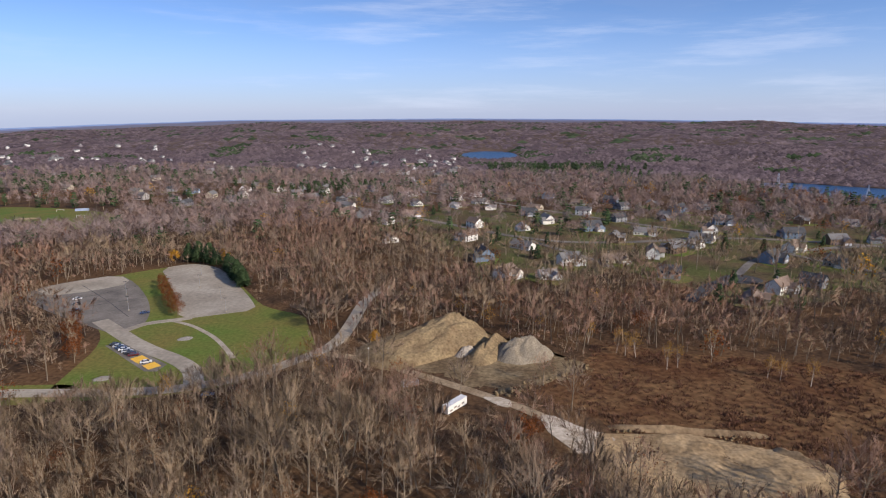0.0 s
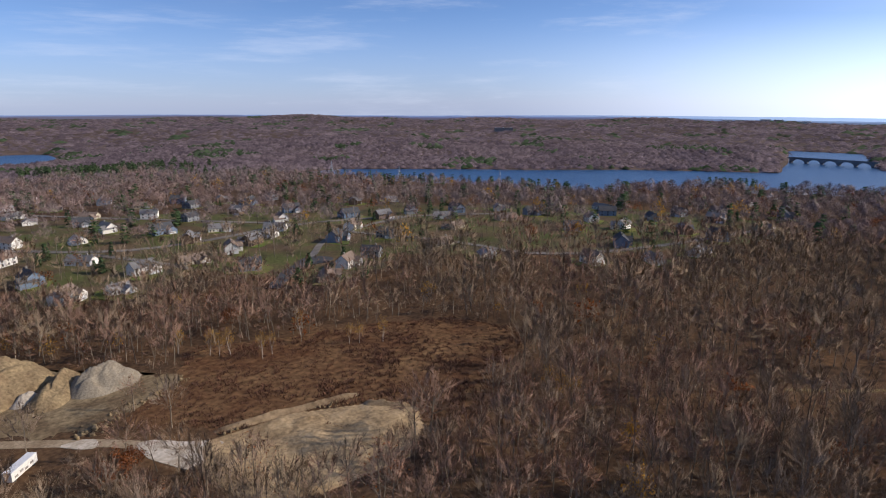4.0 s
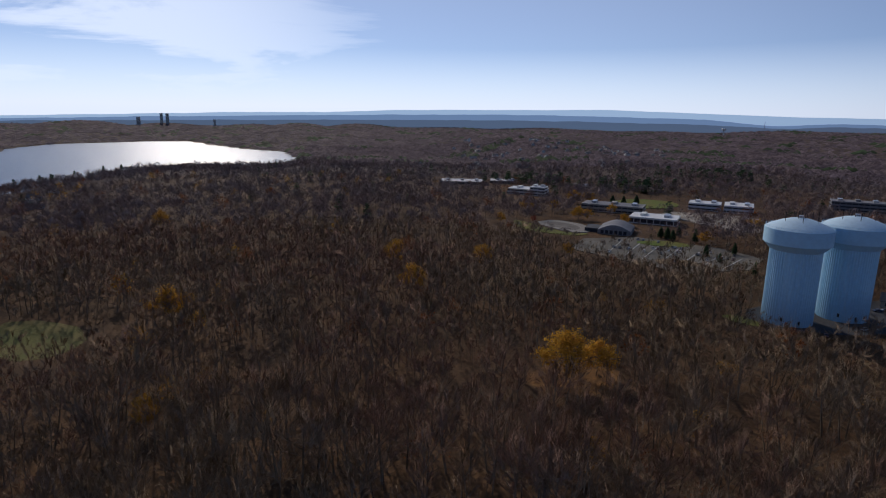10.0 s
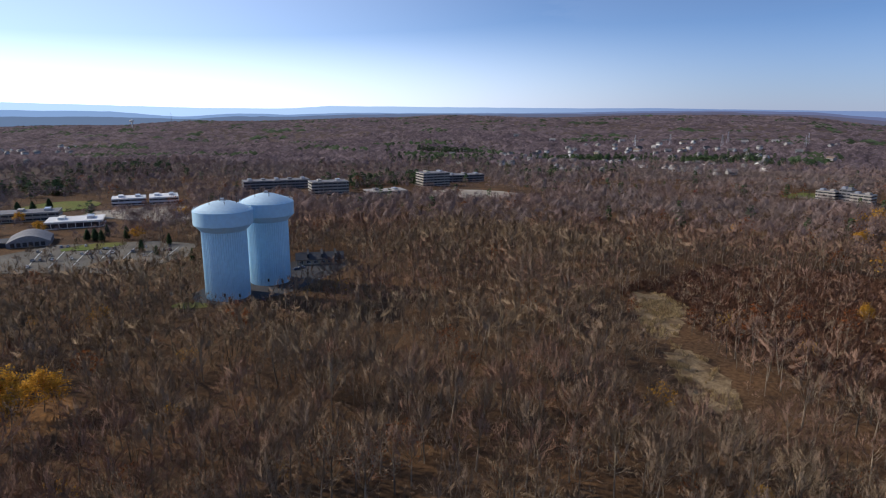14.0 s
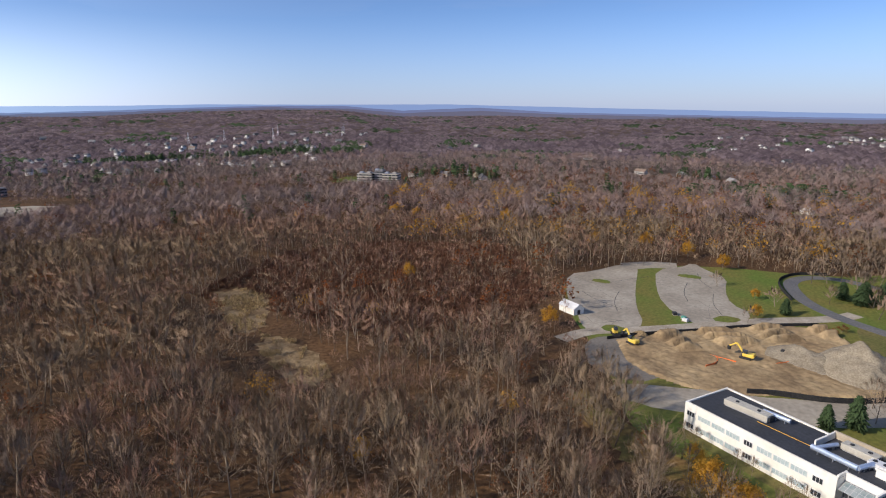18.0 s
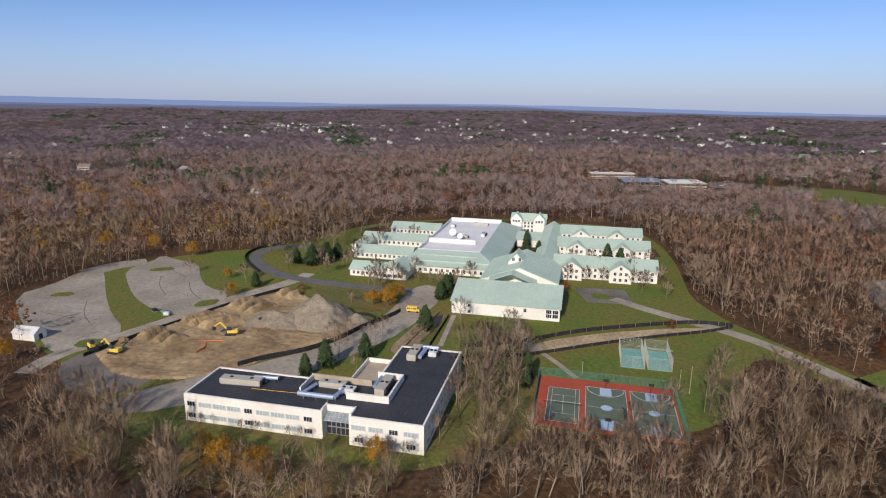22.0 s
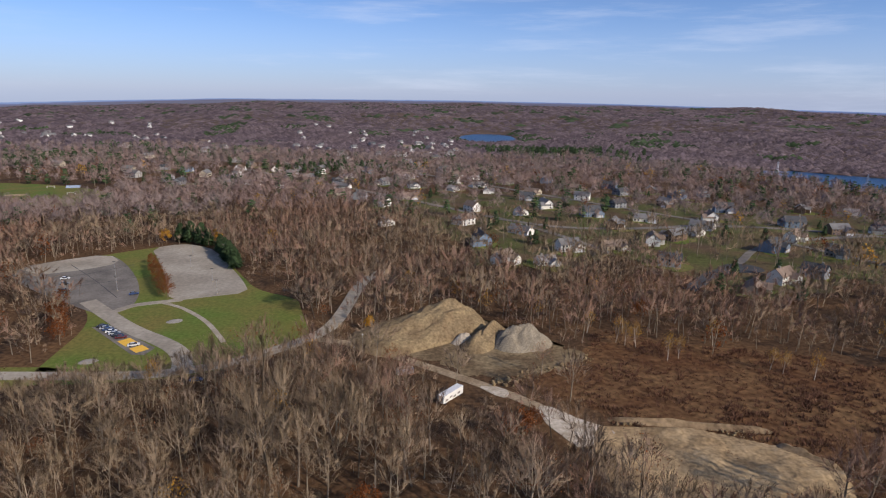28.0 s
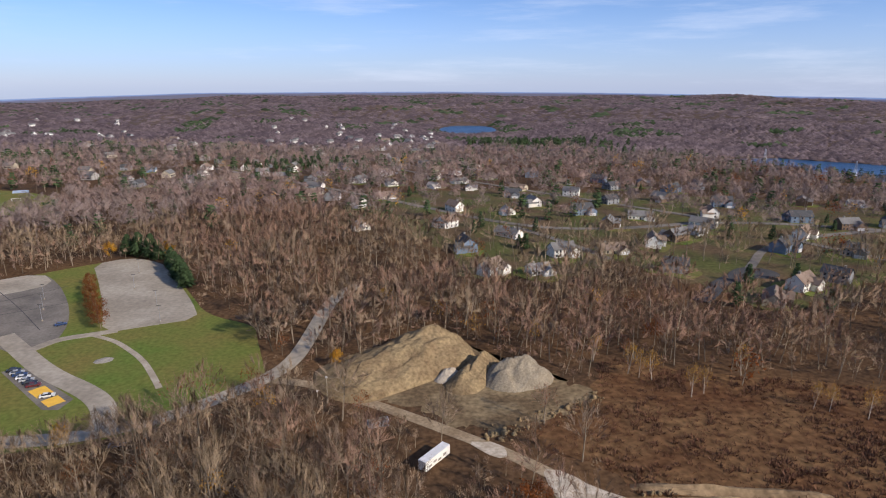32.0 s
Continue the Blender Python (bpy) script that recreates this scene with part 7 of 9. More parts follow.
# ---- business park, offices and far buildings ----
M_OFFICE = mat("pale_office_cladding", (0.42, 0.39, 0.34), (0.34, 0.31, 0.27), rough=0.7, scale=0.05, fine=0.5, fine_amt=0.1)
M_GREYROOF = mat("grey_roof_felt", (0.2, 0.2, 0.21), (0.27, 0.26, 0.26), rough=0.8, scale=0.05, fine=0.5, fine_amt=0.2)


def office(x, y, turn, L, W, floors, label, wall_m=None, roof_m=None, fh=3.9, name="office_building"):
    """A banded office block: solid floors with ribbon windows between, parapet and roof plant."""
    t = thing(name, pose(x, y, ground_z(x, y), 0, 0, turn), label, "office building")
    wm = wall_m or M_OFFICE
    core = part("core", one_box(-L / 2 + 0.4, L / 2 - 0.4, -W / 2 + 0.4, W / 2 - 0.4, -3, floors * fh - 0.3), M_GLASS, t, "dark ribbon glazing")
    for i in range(floors + 1):
        z = i * fh
        part("spandrel", one_box(-L / 2, L / 2, -W / 2, W / 2, z - 1.0 if i else -3, z + (1.1 if i < floors else 0.4)), wm, t)
    top = part("roof", one_box(-L / 2 + 0.8, L / 2 - 0.8, -W / 2 + 0.8, W / 2 - 0.8, floors * fh + 0.4, floors * fh + 0.5), roof_m or M_GREYROOF, t)
    for k in range(max(2, int(L / 18))):
        u = -L / 2 + L * (k + 0.5) / max(2, int(L / 18))
        part("roof_plant", one_box(u - 3, u + 2, -W / 4, W / 6, floors * fh + 0.5, floors * fh + 2.6, bevel=0.1), wm if k % 2 else M_STEEL, top)
    for k in range(int(L / 6)):
        u = -L / 2 + 3 + k * 6
        part("mullion", one_box(u - 0.25, u + 0.25, -W / 2 + 0.1, W / 2 - 0.1, 0, floors * fh - 0.5), wm, core)
    return t


office(120, -605, 4, 44, 30, 1, "low white-roofed commercial building", M_WHITE, M_ROOF_WHITE, 6.0)
office(175, -660, 5, 64, 26, 2, "long low grey office building")
office(322, -772, 6, 50, 30, 2, "white modernist low building among pines", M_WHITE, M_ROOF_WHITE)
office(302, -760, 6, 20, 18, 3, "white modernist block among pines", M_WHITE, M_ROOF_WHITE)
office(95, -752, 5, 34, 26, 2, "low pale research building with sawtooth roof", M_WHITE_METAL, M_ROOF_WHITE)
office(60, -756, 5, 30, 34, 2, "low pale research building with sawtooth roof", M_WHITE_METAL, M_ROOF_WHITE)
office(-132, -788, 3, 48, 24, 4, "four-storey pale banded office block")
office(-75, -878, 4, 90, 24, 3, "long dark banded office block", M_GREYROOF)
office(-202, -768, 3, 52, 30, 1, "low dark garage building with pale roof", M_GREYROOF, M_OFFICE)
office(-300, -862, 8, 44, 26, 5, "five-storey pale banded office block")
sheet("pavement", [(-250, -700), (-318, -668), (-372, -700), (-350, -760), (-290, -790), (-240, -750)], 0.7, M_ASPHALT_PALE, "pale sloping office car park", "car park", 1, thick=3.0)
office(-375, -925, 3, 64, 24, 3, "long dark banded office wing", M_GREYROOF)
office(300, -925, 4, 34, 20, 1, "low flat grey commercial roof")
office(480, -872, 27, 70, 40, 1, "low pale industrial roofs beside the road", M_GREYROOF, M_ROOF_WHITE, 5.0)
office(430, -930, 27, 50, 30, 1, "low pale industrial roofs beside the road", M_GREYROOF, M_ROOF_WHITE, 5.0)
for s in (-1, 1):
    ob = office(-752 + s * 5, -553 - s * 20, 106, 24, 18, 3, "pale banded wing of a hillside office building")
office(-758, -555, 106, 14, 16, 4, "dark glazed centre of a hillside office building", M_GREYROOF)
office(-742, 487, 70, 62, 16, 2, "tan brick school wing behind woods", M_TAN, M_ROOF_WHITE)
office(-622, 510, 70, 46, 34, 2, "tan brick school hall with white roof", M_TAN, M_ROOF_WHITE)
office(-665, 480, 70, 50, 30, 1, "glazed low school hall", M_STEEL, M_STEEL, 6.0)
office(2060, 2165, -42, 90, 24, 4, "long dark office block on a far wooded hill", M_GREYROOF)
for i in range(7):
    a = 4500 + 60 * (i % 3)
    th = radians(62.5 + i * 0.95)
    office(a * math.sin(th), a * math.cos(th), -62 - i, 62 - 6 * (i % 3), 30, 2, "far white airport hangar on the plateau", M_WHITE, M_ROOF_WHITE, 6.0, "hangar")
for th, h, w in ((123.3, 58, 26), (125.05, 74, 20), (125.5, 72, 22), (129.2, 50, 16)):
    x, y = 4790 * math.sin(radians(th)), 4790 * math.cos(radians(th))
    office(x, y, -th, w, w, int(h / 3.9), "far grey high-rise block on the skyline", M_WHITE, name="tower_block")
M_LOT_WORN = mat("worn_grey_asphalt", (0.2, 0.182, 0.15), (0.13, 0.118, 0.098), rough=0.9, scale=0.05, fine=0.4, fine_amt=0.3)
# arched hall and its car park
t = thing("arched_hall", pose(136, -528, ground_z(136, -528), 0, 0, 8) @ Matrix.Diagonal((0.86, 0.86, 0.86, 1)), "dark arched-roof sports hall", "hall")
bm = bmesh.new()
A = []
for y in (-18, 18):
    A.append([bm.verts.new((-16, y, -2))] + [bm.verts.new((-16 + 32 * i / 14, y, 4.5 + 5.5 * math.sin(math.pi * i / 14))) for i in range(15)] + [bm.verts.new((16, y, -2))])
bm.faces.new(A[0])
bm.faces.new(A[1][::-1])
for i in range(len(A[0])):
    j = (i + 1) % len(A[0])
    bm.faces.new((A[0][i], A[1][i], A[1][j], A[0][j]))
bmesh.ops.recalc_face_normals(bm, faces=bm.faces[:])
part("shell", bm, M_GREYROOF, t)
for i in range(6):
    part("window", one_box(-12 + i * 4.4, -9 + i * 4.4, 17.95, 18.15, 1, 4.5), M_GLASS, t)
part("annexe", one_box(16, 30, -12, 10, -2, 4), M_ROOF_BLACK, t, "dark flat annexe")
sheet("pavement", [(146, -436), (60, -408), (24, -442), (18, -484), (50, -505), (116, -512), (150, -480)], 0.5, M_LOT_WORN, "large grey car park with bare tree islands", "car park", 0, thick=1.5)
sheet("pond_terrace", [(215, -530), (170, -500), (152, -512), (165, -545), (205, -560)], 0.5, M_STONE, "pale paved terrace round a drained pool", "terrace", 1, thick=1.5)
sheet("pool_basin", [(205, -530), (175, -510), (164, -520), (176, -540), (200, -548)], 0.62, M_ASPHALT, "grey drained pool floor", "pool", 2, thick=0.2)
sheet("lawn", BIZ_LAWN, 0.5, M_LAWN, "broad green lawn between office buildings", "lawn", thick=2.0)
sheet("lawn", [(116, -488), (92, -512), (62, -503), (86, -484)], 0.6, M_LAWN, "green strip beside the car park", "lawn", 1, thick=0.4)
sheet("spoil_patch", [(86, -432), (76, -447), (56, -445), (53, -432), (72, -424)], 0.62, M_EARTH, "bare brown earth patch on a car park", "dirt", 2, 2.0)
for i in range(7):                  # painted rows of bays
    ribbon("bay_line", [(40 + i * 13, -428 - abs(i - 2) * 3.0), (31 + i * 15, -476 - i * 2.5)], 0.5, 0.53, M_LINE, "faded white bay line on a car park", "road marking", 0.02)
sheet("lawn", [(240, -540), (215, -490), (160, -485), (150, -508), (170, -496), (218, -526)], 0.3, M_LAWN, "green lawn strip by the hall", "lawn", thick=1.0)
sheet("pavement", [(20, -690), (-20, -620), (30, -590), (90, -625), (140, -690), (60, -715)], 0.7, M_ASPHALT_PALE, "pale office car park", "car park", 1, thick=2.0)
sheet("lawn", [(-790, -640), (-715, -625), (-705, -590), (-740, -580), (-780, -600)], 0.6, M_LAWN, "bright green hillside lawn by an office", "lawn", thick=2.5)
k = 0
for i in range(44):
    u, v = rng.uniform(0, 1), rng.integers(0, 5)
    x, y = 34 + u * 90, -438 - v * 14 - u * 8 + (0 if v else 4)
    if inside([(140, -440), (60, -414), (30, -444), (24, -480), (112, -506), (146, -478)], np.array([x]), np.array([y]))[0]:
        park(int(rng.integers(0, 6)), x, y, 95 + rng.uniform(-3, 3), 0.5)
for i in range(30):
    x, y = -642 + rng.uniform(-26, 26), 604 + rng.uniform(-26, 22)
    park(int(rng.integers(0, 6)), x, y, 70, 0.5)
sheet("pavement", [(-690, 600), (-668, 648), (-608, 628), (-612, 545)], 0.45, M_ASPHALT, "grey school car park full of cars", "car park", 1, thick=1.5)

# ---- bridge over the reservoir ----
br = thing("arch_bridge", look((1845, 662, WATER_Z), (1845, 700, WATER_Z)) @ pose(0, 0, 0, -90, 0, 0), "long dark stone bridge of five arches over water", "bridge")
br.matrix_world = pose(1845, 662, WATER_Z, 0, 0, 91.5)
part("deck", one_box(-110, 110, -6, 6, 11.0, 13.6), M_BRIDGE, br)
for i in range(6):
    x = -100 + i * 40
    part("pier", one_box(x - 3, x + 3, -6, 6, -8, 11.0), M_BRIDGE, br)
    if i < 5:
        bm = bmesh.new()
        lo, hi = [], []
        for j in range(13):
            a = math.pi * j / 12
            xx, zz = x + 20 - 17 * math.cos(a), 0.5 + 9.5 * math.sin(a)
            lo.append((xx, zz))
        for y0, y1 in ((-6, -4.5), (4.5, 6)):
            for (xa, za), (xb, zb) in zip(lo[:-1], lo[1:]):
                q = [bm.verts.new(p) for p in ((xa, y0, za), (xb, y0, zb), (xb, y0, 11), (xa, y0, 11), (xa, y1, za), (xb, y1, zb), (xb, y1, 11), (xa, y1, 11))]
                for f in ((0, 1, 2, 3), (7, 6, 5, 4), (0, 4, 5, 1)):
                    bm.faces.new([q[n] for n in f])
        part("arch", bm, M_BRIDGE, br)
for s in (-1, 1):
    part("parapet", one_box(-110, 110, s * 6 - 0.3, s * 6 + 0.3, 13.6, 14.8), M_BRIDGE, br)

# ---- houses ----
SIDING = [("white", M_WHITE), ("grey", mat("grey_siding", (0.3, 0.31, 0.32), rough=0.8, scale=0.3, fine=2.0, fine_amt=0.1)), ("tan", mat("tan_siding", (0.5, 0.44, 0.33), rough=0.8, scale=0.3, fine=2.0, fine_amt=0.1)),
          ("blue-grey", mat("blue_siding", (0.2, 0.26, 0.34), rough=0.8, scale=0.3, fine=2.0, fine_amt=0.1)), ("brown", mat("brown_siding", (0.22, 0.15, 0.1), rough=0.8, scale=0.3, fine=2.0, fine_amt=0.1))]
SHINGLE = [("grey", mat("grey_shingles", (0.16, 0.155, 0.15), (0.21, 0.2, 0.19), scale=0.4, fine=2.5, fine_amt=0.2)), ("brown", mat("brown_shingles", (0.2, 0.145, 0.11), (0.25, 0.19, 0.15), scale=0.4, fine=2.5, fine_amt=0.2)),
           ("dark", mat("dark_shingles", (0.07, 0.07, 0.075), (0.1, 0.1, 0.1), scale=0.4, fine=2.5, fine_amt=0.2)), ("pale", mat("pale_shingles", (0.32, 0.3, 0.28), (0.27, 0.25, 0.24), scale=0.4, fine=2.5, fine_amt=0.2))]
protos, placed = [], {}
for i, (L, W, e, r, si, sh) in enumerate(((15, 9, 5.4, 8.8, 0, 0), (13, 9, 5.2, 8.4, 1, 2), (17, 9.5, 3.2, 6.4, 2, 1), (14, 9, 5.4, 9.0, 0, 1), (16, 10, 5.6, 9.4, 3, 2), (12, 8.5, 3.2, 6.0, 0, 3), (15, 9, 5.4, 8.8, 4, 0), (18, 9, 3.4, 6.6, 0, 0))):
    t = thing("house", pose(0, 0, -80), "%s clapboard house with %s shingle roof in a lawn" % (SIDING[si][0], SHINGLE[sh][0]), "house", "houses of the neighbourhood")
    wm, rm = SIDING[si][1], SHINGLE[sh][1]
    body = part("wall", gable_wall(-L / 2, L / 2, -W / 2, W / 2, e, r, "u"), wm, t)
    top = part("roof", gable_roof(-L / 2, L / 2, -W / 2, W / 2, e, r, "u", 0.5, 0.22, False), rm, t)
    wing = part("wall", gable_wall(L / 2 - 6.5, L / 2 + 1.0, -W / 2 - 3.5, -W / 2 + 2, e * 0.75, e * 0.75 + 2.6, "v"), wm, t)
    part("roof", gable_roof(L / 2 - 6.5, L / 2 + 1.0, -W / 2 - 3.5, 0, e * 0.75, e * 0.75 + 2.6, "v", 0.4, 0.22, False), rm, t)
    part("chimney", one_box(-L / 4 - 0.5, -L / 4 + 0.5, -0.5, 0.5, e, r + 1.3), M_STONE, top)
    part("door", one_box(-0.6, 0.6, -W / 2 - 0.06, -W / 2 + 0.05, 0.2, 2.3), M_DARK, body)
    part("garage_door", one_box(L / 2 - 5.6, L / 2 - 0.2, -W / 2 - 3.58, -W / 2 - 3.45, 0.2, 2.5), M_WHITE_METAL, wing)
    for z in ((1.0, 3.6) if e > 4 else (1.0,)):
        for u in (-L / 2 + 1.6, -L / 2 + 4.2):
            part("window", one_box(u - 0.6, u + 0.6, -W / 2 - 0.05, -W / 2 + 0.1, z, z + 1.4), M_GLASS, body)
        for u in (-L / 3, 0, L / 3):
            part("window", one_box(u - 0.6, u + 0.6, W / 2 - 0.1, W / 2 + 0.05, z, z + 1.4), M_GLASS, body)
        part("window", one_box(L / 2 - 0.1, L / 2 + 0.05, 0.9, 2.1, z, z + 1.4), M_GLASS, body)
    protos.append(t)
FITTED = {6: (3, 35.0), 7: (1, 130.0), 8: (2, 60.0), 9: (4, 40.0), 2: (0, 20.0), 3: (2, 10.0), 4: (3, 75.0), 0: (3, 50.0), 1: (5, 20.0)}      # sort and turn of the nearest houses
for i, (x, y) in enumerate(HOUSES):
    k, turn = FITTED.get(i, (int(rng.integers(0, len(protos))), float(rng.uniform(0, 360))))
    m = pose(x, y, ground_z(x, y) + 0.05, 0, 0, turn)
    if k in placed:
        copy_thing(protos[k], m)
    else:
        placed[k] = True
        protos[k].matrix_world = m
    if i % 3 != 2 or i < 34:
        a = [(x + rng.uniform(8, 19) * math.cos(q), y + rng.uniform(8, 19) * math.sin(q)) for q in np.arange(0, 2 * math.pi, 0.8)]
        sheet("lawn", a, 0.45, M_LAWN if i % 4 else M_LAWN_DRY, "green garden lawn round a house", "lawn", thick=0.9)
M_PALEFAR = mat("weathered_pale_siding", (0.55, 0.53, 0.49), (0.36, 0.34, 0.32), rough=0.8, scale=0.1, fine=0.5, island=0.4)
far_protos, placed = [], {}
for i, (L, W, e, r, si, sh) in enumerate(((18, 11, 5.4, 9.5, 0, 0), (20, 11, 5.4, 9.0, 0, 1), (16, 10, 5.0, 8.6, 2, 0), (18, 12, 5.4, 9.5, 0, 3), (17, 10, 5.0, 8.6, 1, 2))):
    t = thing("house", pose(0, 0, -80), "far %s house with %s roof among bare trees" % (SIDING[si][0], SHINGLE[sh][0]), "house", "far houses")
    part("wall", gable_wall(-L / 2, L / 2, -W / 2, W / 2, e, r, "u"), SIDING[si][1] if si else M_PALEFAR, t)
    part("roof", gable_roof(-L / 2, L / 2, -W / 2, W / 2, e, r, "u", 0.6, 0.25, False), SHINGLE[sh][1], t)
    part("window", one_box(-L / 3, L / 3, -W / 2 - 0.06, W / 2 + 0.06, 1.4, 2.6), M_GLASS, t)
    far_protos.append(t)
for i, (x, y) in enumerate(FAR_HOUSES):
    k = int(rng.integers(0, len(far_protos)))
    m = pose(x, y, ground_z(x, y) + 0.3, 0, 0, float(rng.uniform(0, 360)))
    if k in placed:
        copy_thing(far_protos[k], m)
    else:
        placed[k] = True
        far_protos[k].matrix_world = m
def far_town(spots, label):
    """Many far gabled houses as one mesh."""
    V, F, I = [], [], []
    for th0, th1, r0, r1, n in spots:
        for i in range(n):
            th, r, a = radians(rng.uniform(th0, th1)), rng.uniform(r0, r1), rng.uniform(0, math.pi)
            x, y = r * math.sin(th), r * math.cos(th)
            if on_water(np.array([x]), np.array([y]))[0]:
                continue
            L, W, e, h, z = rng.uniform(5, 8.5), rng.uniform(4, 5.5), rng.uniform(5, 7), rng.uniform(9, 11), ground_z(x, y) + 0.5
            c, d, o = math.cos(a), math.sin(a), len(V)
            for s in (-1, 1):
                for v, q in ((-W, -6), (W, -6), (W, e), (0, h), (-W, e)):
                    V.append((x + s * L * c - v * d, y + s * L * d + v * c, z + q))
            for f, m in (((0, 1, 2), 0), ((0, 2, 4), 0), ((4, 2, 3), 0), ((5, 7, 6), 0), ((5, 9, 7), 0), ((9, 8, 7), 0), ((0, 4, 9), 0), ((0, 9, 5), 0), ((1, 6, 7), 0), ((1, 7, 2), 0), ((2, 7, 8), 1), ((2, 8, 3), 1), ((3, 8, 9), 1), ((3, 9, 4), 1)):
                F.append([o + k for k in f])
                I.append(m)
    return np_mesh("far_houses", V, F, [M_PALEFAR, SHINGLE[0][1]], I, label, "houses")


far_town(((262, 300, 1500, 2900, 70), (272, 284, 1900, 2500, 50), (300, 335, 1500, 2600, 50), (205, 228, 1200, 2000, 70), (150, 170, 1300, 2400, 60), (345, 360, 1200, 2400, 30)), "far pale houses scattered through woods")
for line, w in STREETS:
    ribbon("street", line, w, 0.6, M_ASPHALT_DARK if w == 8 else M_ASPHALT, "grey neighbourhood street between gardens", "road", 0.8)
sheet("pavement", [(156, 356), (165, 370), (176, 377), (187, 373), (190, 362), (182, 356), (170, 357), (160, 348)], 0.66, M_ASPHALT_DARK, "dark asphalt turning circle of a cul-de-sac", "road", 2, thick=0.5)
# playing field
for x, y, a in ((-386, 617, 20), (-440, 668, 20)):
    t = thing("football_goal", pose(x, y, ground_z(x, y) + 0.1, 0, 0, a), "white football goal frame on a playing field", "goal", "goals")
    bm = bmesh.new()
    for s in (-3.6, 3.6):
        rod(bm, (s, 0, 0), (s, 0, 2.4), 0.12, 6)
        rod(bm, (s, 0, 2.4), (s, 1.8, 0), 0.08, 6)
    rod(bm, (-3.6, 0, 2.4), (3.6, 0, 2.4), 0.12, 6)
    part("frame", bm, M_WHITE, t)
t = thing("bleacher", pose(-418, 672, ground_z(-418, 672), 0, 0, 20), "small blue spectator stand by a field", "stand")
for i in range(5):
    part("step", one_box(-7, 7, i * 0.8, i * 0.8 + 0.8, 0, 0.5 + i * 0.5), M_DUCT_BLUE, t)
sheet("infield", [(-455, 612), (-438, 606), (-428, 614), (-440, 624)], 0.22, M_SAND, "worn sandy baseball infield", "field", thick=0.2)

# ---- single trees ----
def tree_proto(name, raw, mats, label, category, group):
    """One tree as a thing: trunk with limbs, and crown."""
    V, F, I, N = raw
    t = thing(name, pose(0, 0, -90), label, category, group)
    for pname, sel in (("trunk", I == 0), ("crown", I != 0)):
        f = F[sel]
        ids, inv = np.unique(f, return_inverse=True)
        ob = np_mesh(pname, V[ids], inv.reshape(-1, 3), mats, I[sel], kind="", N=N[ids])
        ob.parent = t
    return t


class Grove:
    """Alike trees: the first stands where it is first wanted, the others are copies."""

    def __init__(self, protos):
        self.protos, self.done = protos, set()

    def plant(self, x, y, h, wide=1.0):
        k = int(rng.integers(0, len(self.protos)))
        m = pose(x, y, ground_z(x, y) - 0.1, 0, 0, float(rng.uniform(0, 360))) @ Matrix.Diagonal((h * wide, h * wide, h, 1))
        if k in self.done:
            p = self.protos[k]
            keep = p.matrix_basis.copy()
            p.matrix_basis = Matrix.Identity(4)
            c = copy_thing(p, m)
            c.matrix_basis = m
            p.matrix_basis = keep
        else:
            self.done.add(k)
            self.protos[k].matrix_basis = m


def leafy(n, leaf=0.02, spread=0.3, twigs=120):
    return bare_tree(twigs, 9, spread, 0.011, 0.12, n, leaf, base=0.08)


BARE = Grove([tree_proto("bare_tree", bare_tree(460, 10, 0.29, 0.0145, 0.2, long=(0.09, 0.2), stray=0.26), [M_BARK, M_TWIG_LAWN], "leafless grey-brown tree with fine twigs", "tree", "bare trees") for _ in range(4)])
BARE_FAR = Grove([tree_proto("bare_tree", bare_tree(250, 8, 0.36, 0.05, 0.16, forks=2, base=0.18, long=(0.1, 0.22), bark=1.5, stray=0.28), [M_BARK, M_TWIG_LAWN], "leafless grey-brown tree with fine twigs", "tree", "bare trees") for _ in range(3)])
GOLD = Grove([tree_proto("yellow_tree", leafy(2900, 0.02, 0.36), [M_BARK, M_TWIG, M_YELLOW], "tree with thinning golden yellow leaves", "tree", "autumn trees") for _ in range(3)])
RUSTY = Grove([tree_proto("rust_tree", leafy(1100, 0.02, 0.32), [M_BARK, M_TWIG, M_RUST], "tree holding rust-brown autumn leaves", "tree", "autumn trees") for _ in range(3)])
SCARLET = Grove([tree_proto("red_tree", leafy(1000, 0.021, 0.34), [M_BARK, M_TWIG, M_RED], "tree with dark red autumn leaves", "tree", "autumn trees") for _ in range(2)])
PINES_FAR = Grove([tree_proto("evergreen_tree", conifer(12, 10, 0.06), [M_BARK, M_TWIG, M_PINE], "dark green spreading evergreen tree", "tree", "evergreen trees") for _ in range(3)])
PINES = Grove([tree_proto("evergreen_tree", conifer(26, 20, 0.032), [M_BARK, M_TWIG, M_PINE], "dark green spreading evergreen tree", "tree", "evergreen trees") for _ in range(3)])
BIRCH = Grove([tree_proto("birch_tree", bare_tree(220, 8, 0.2, 0.01, 0.15, 500, 0.012), [M_PALE_BARK, M_TWIG, M_YELLOW], "pale-stemmed birch with a few yellow leaves", "tree", "birches") for _ in range(3)])

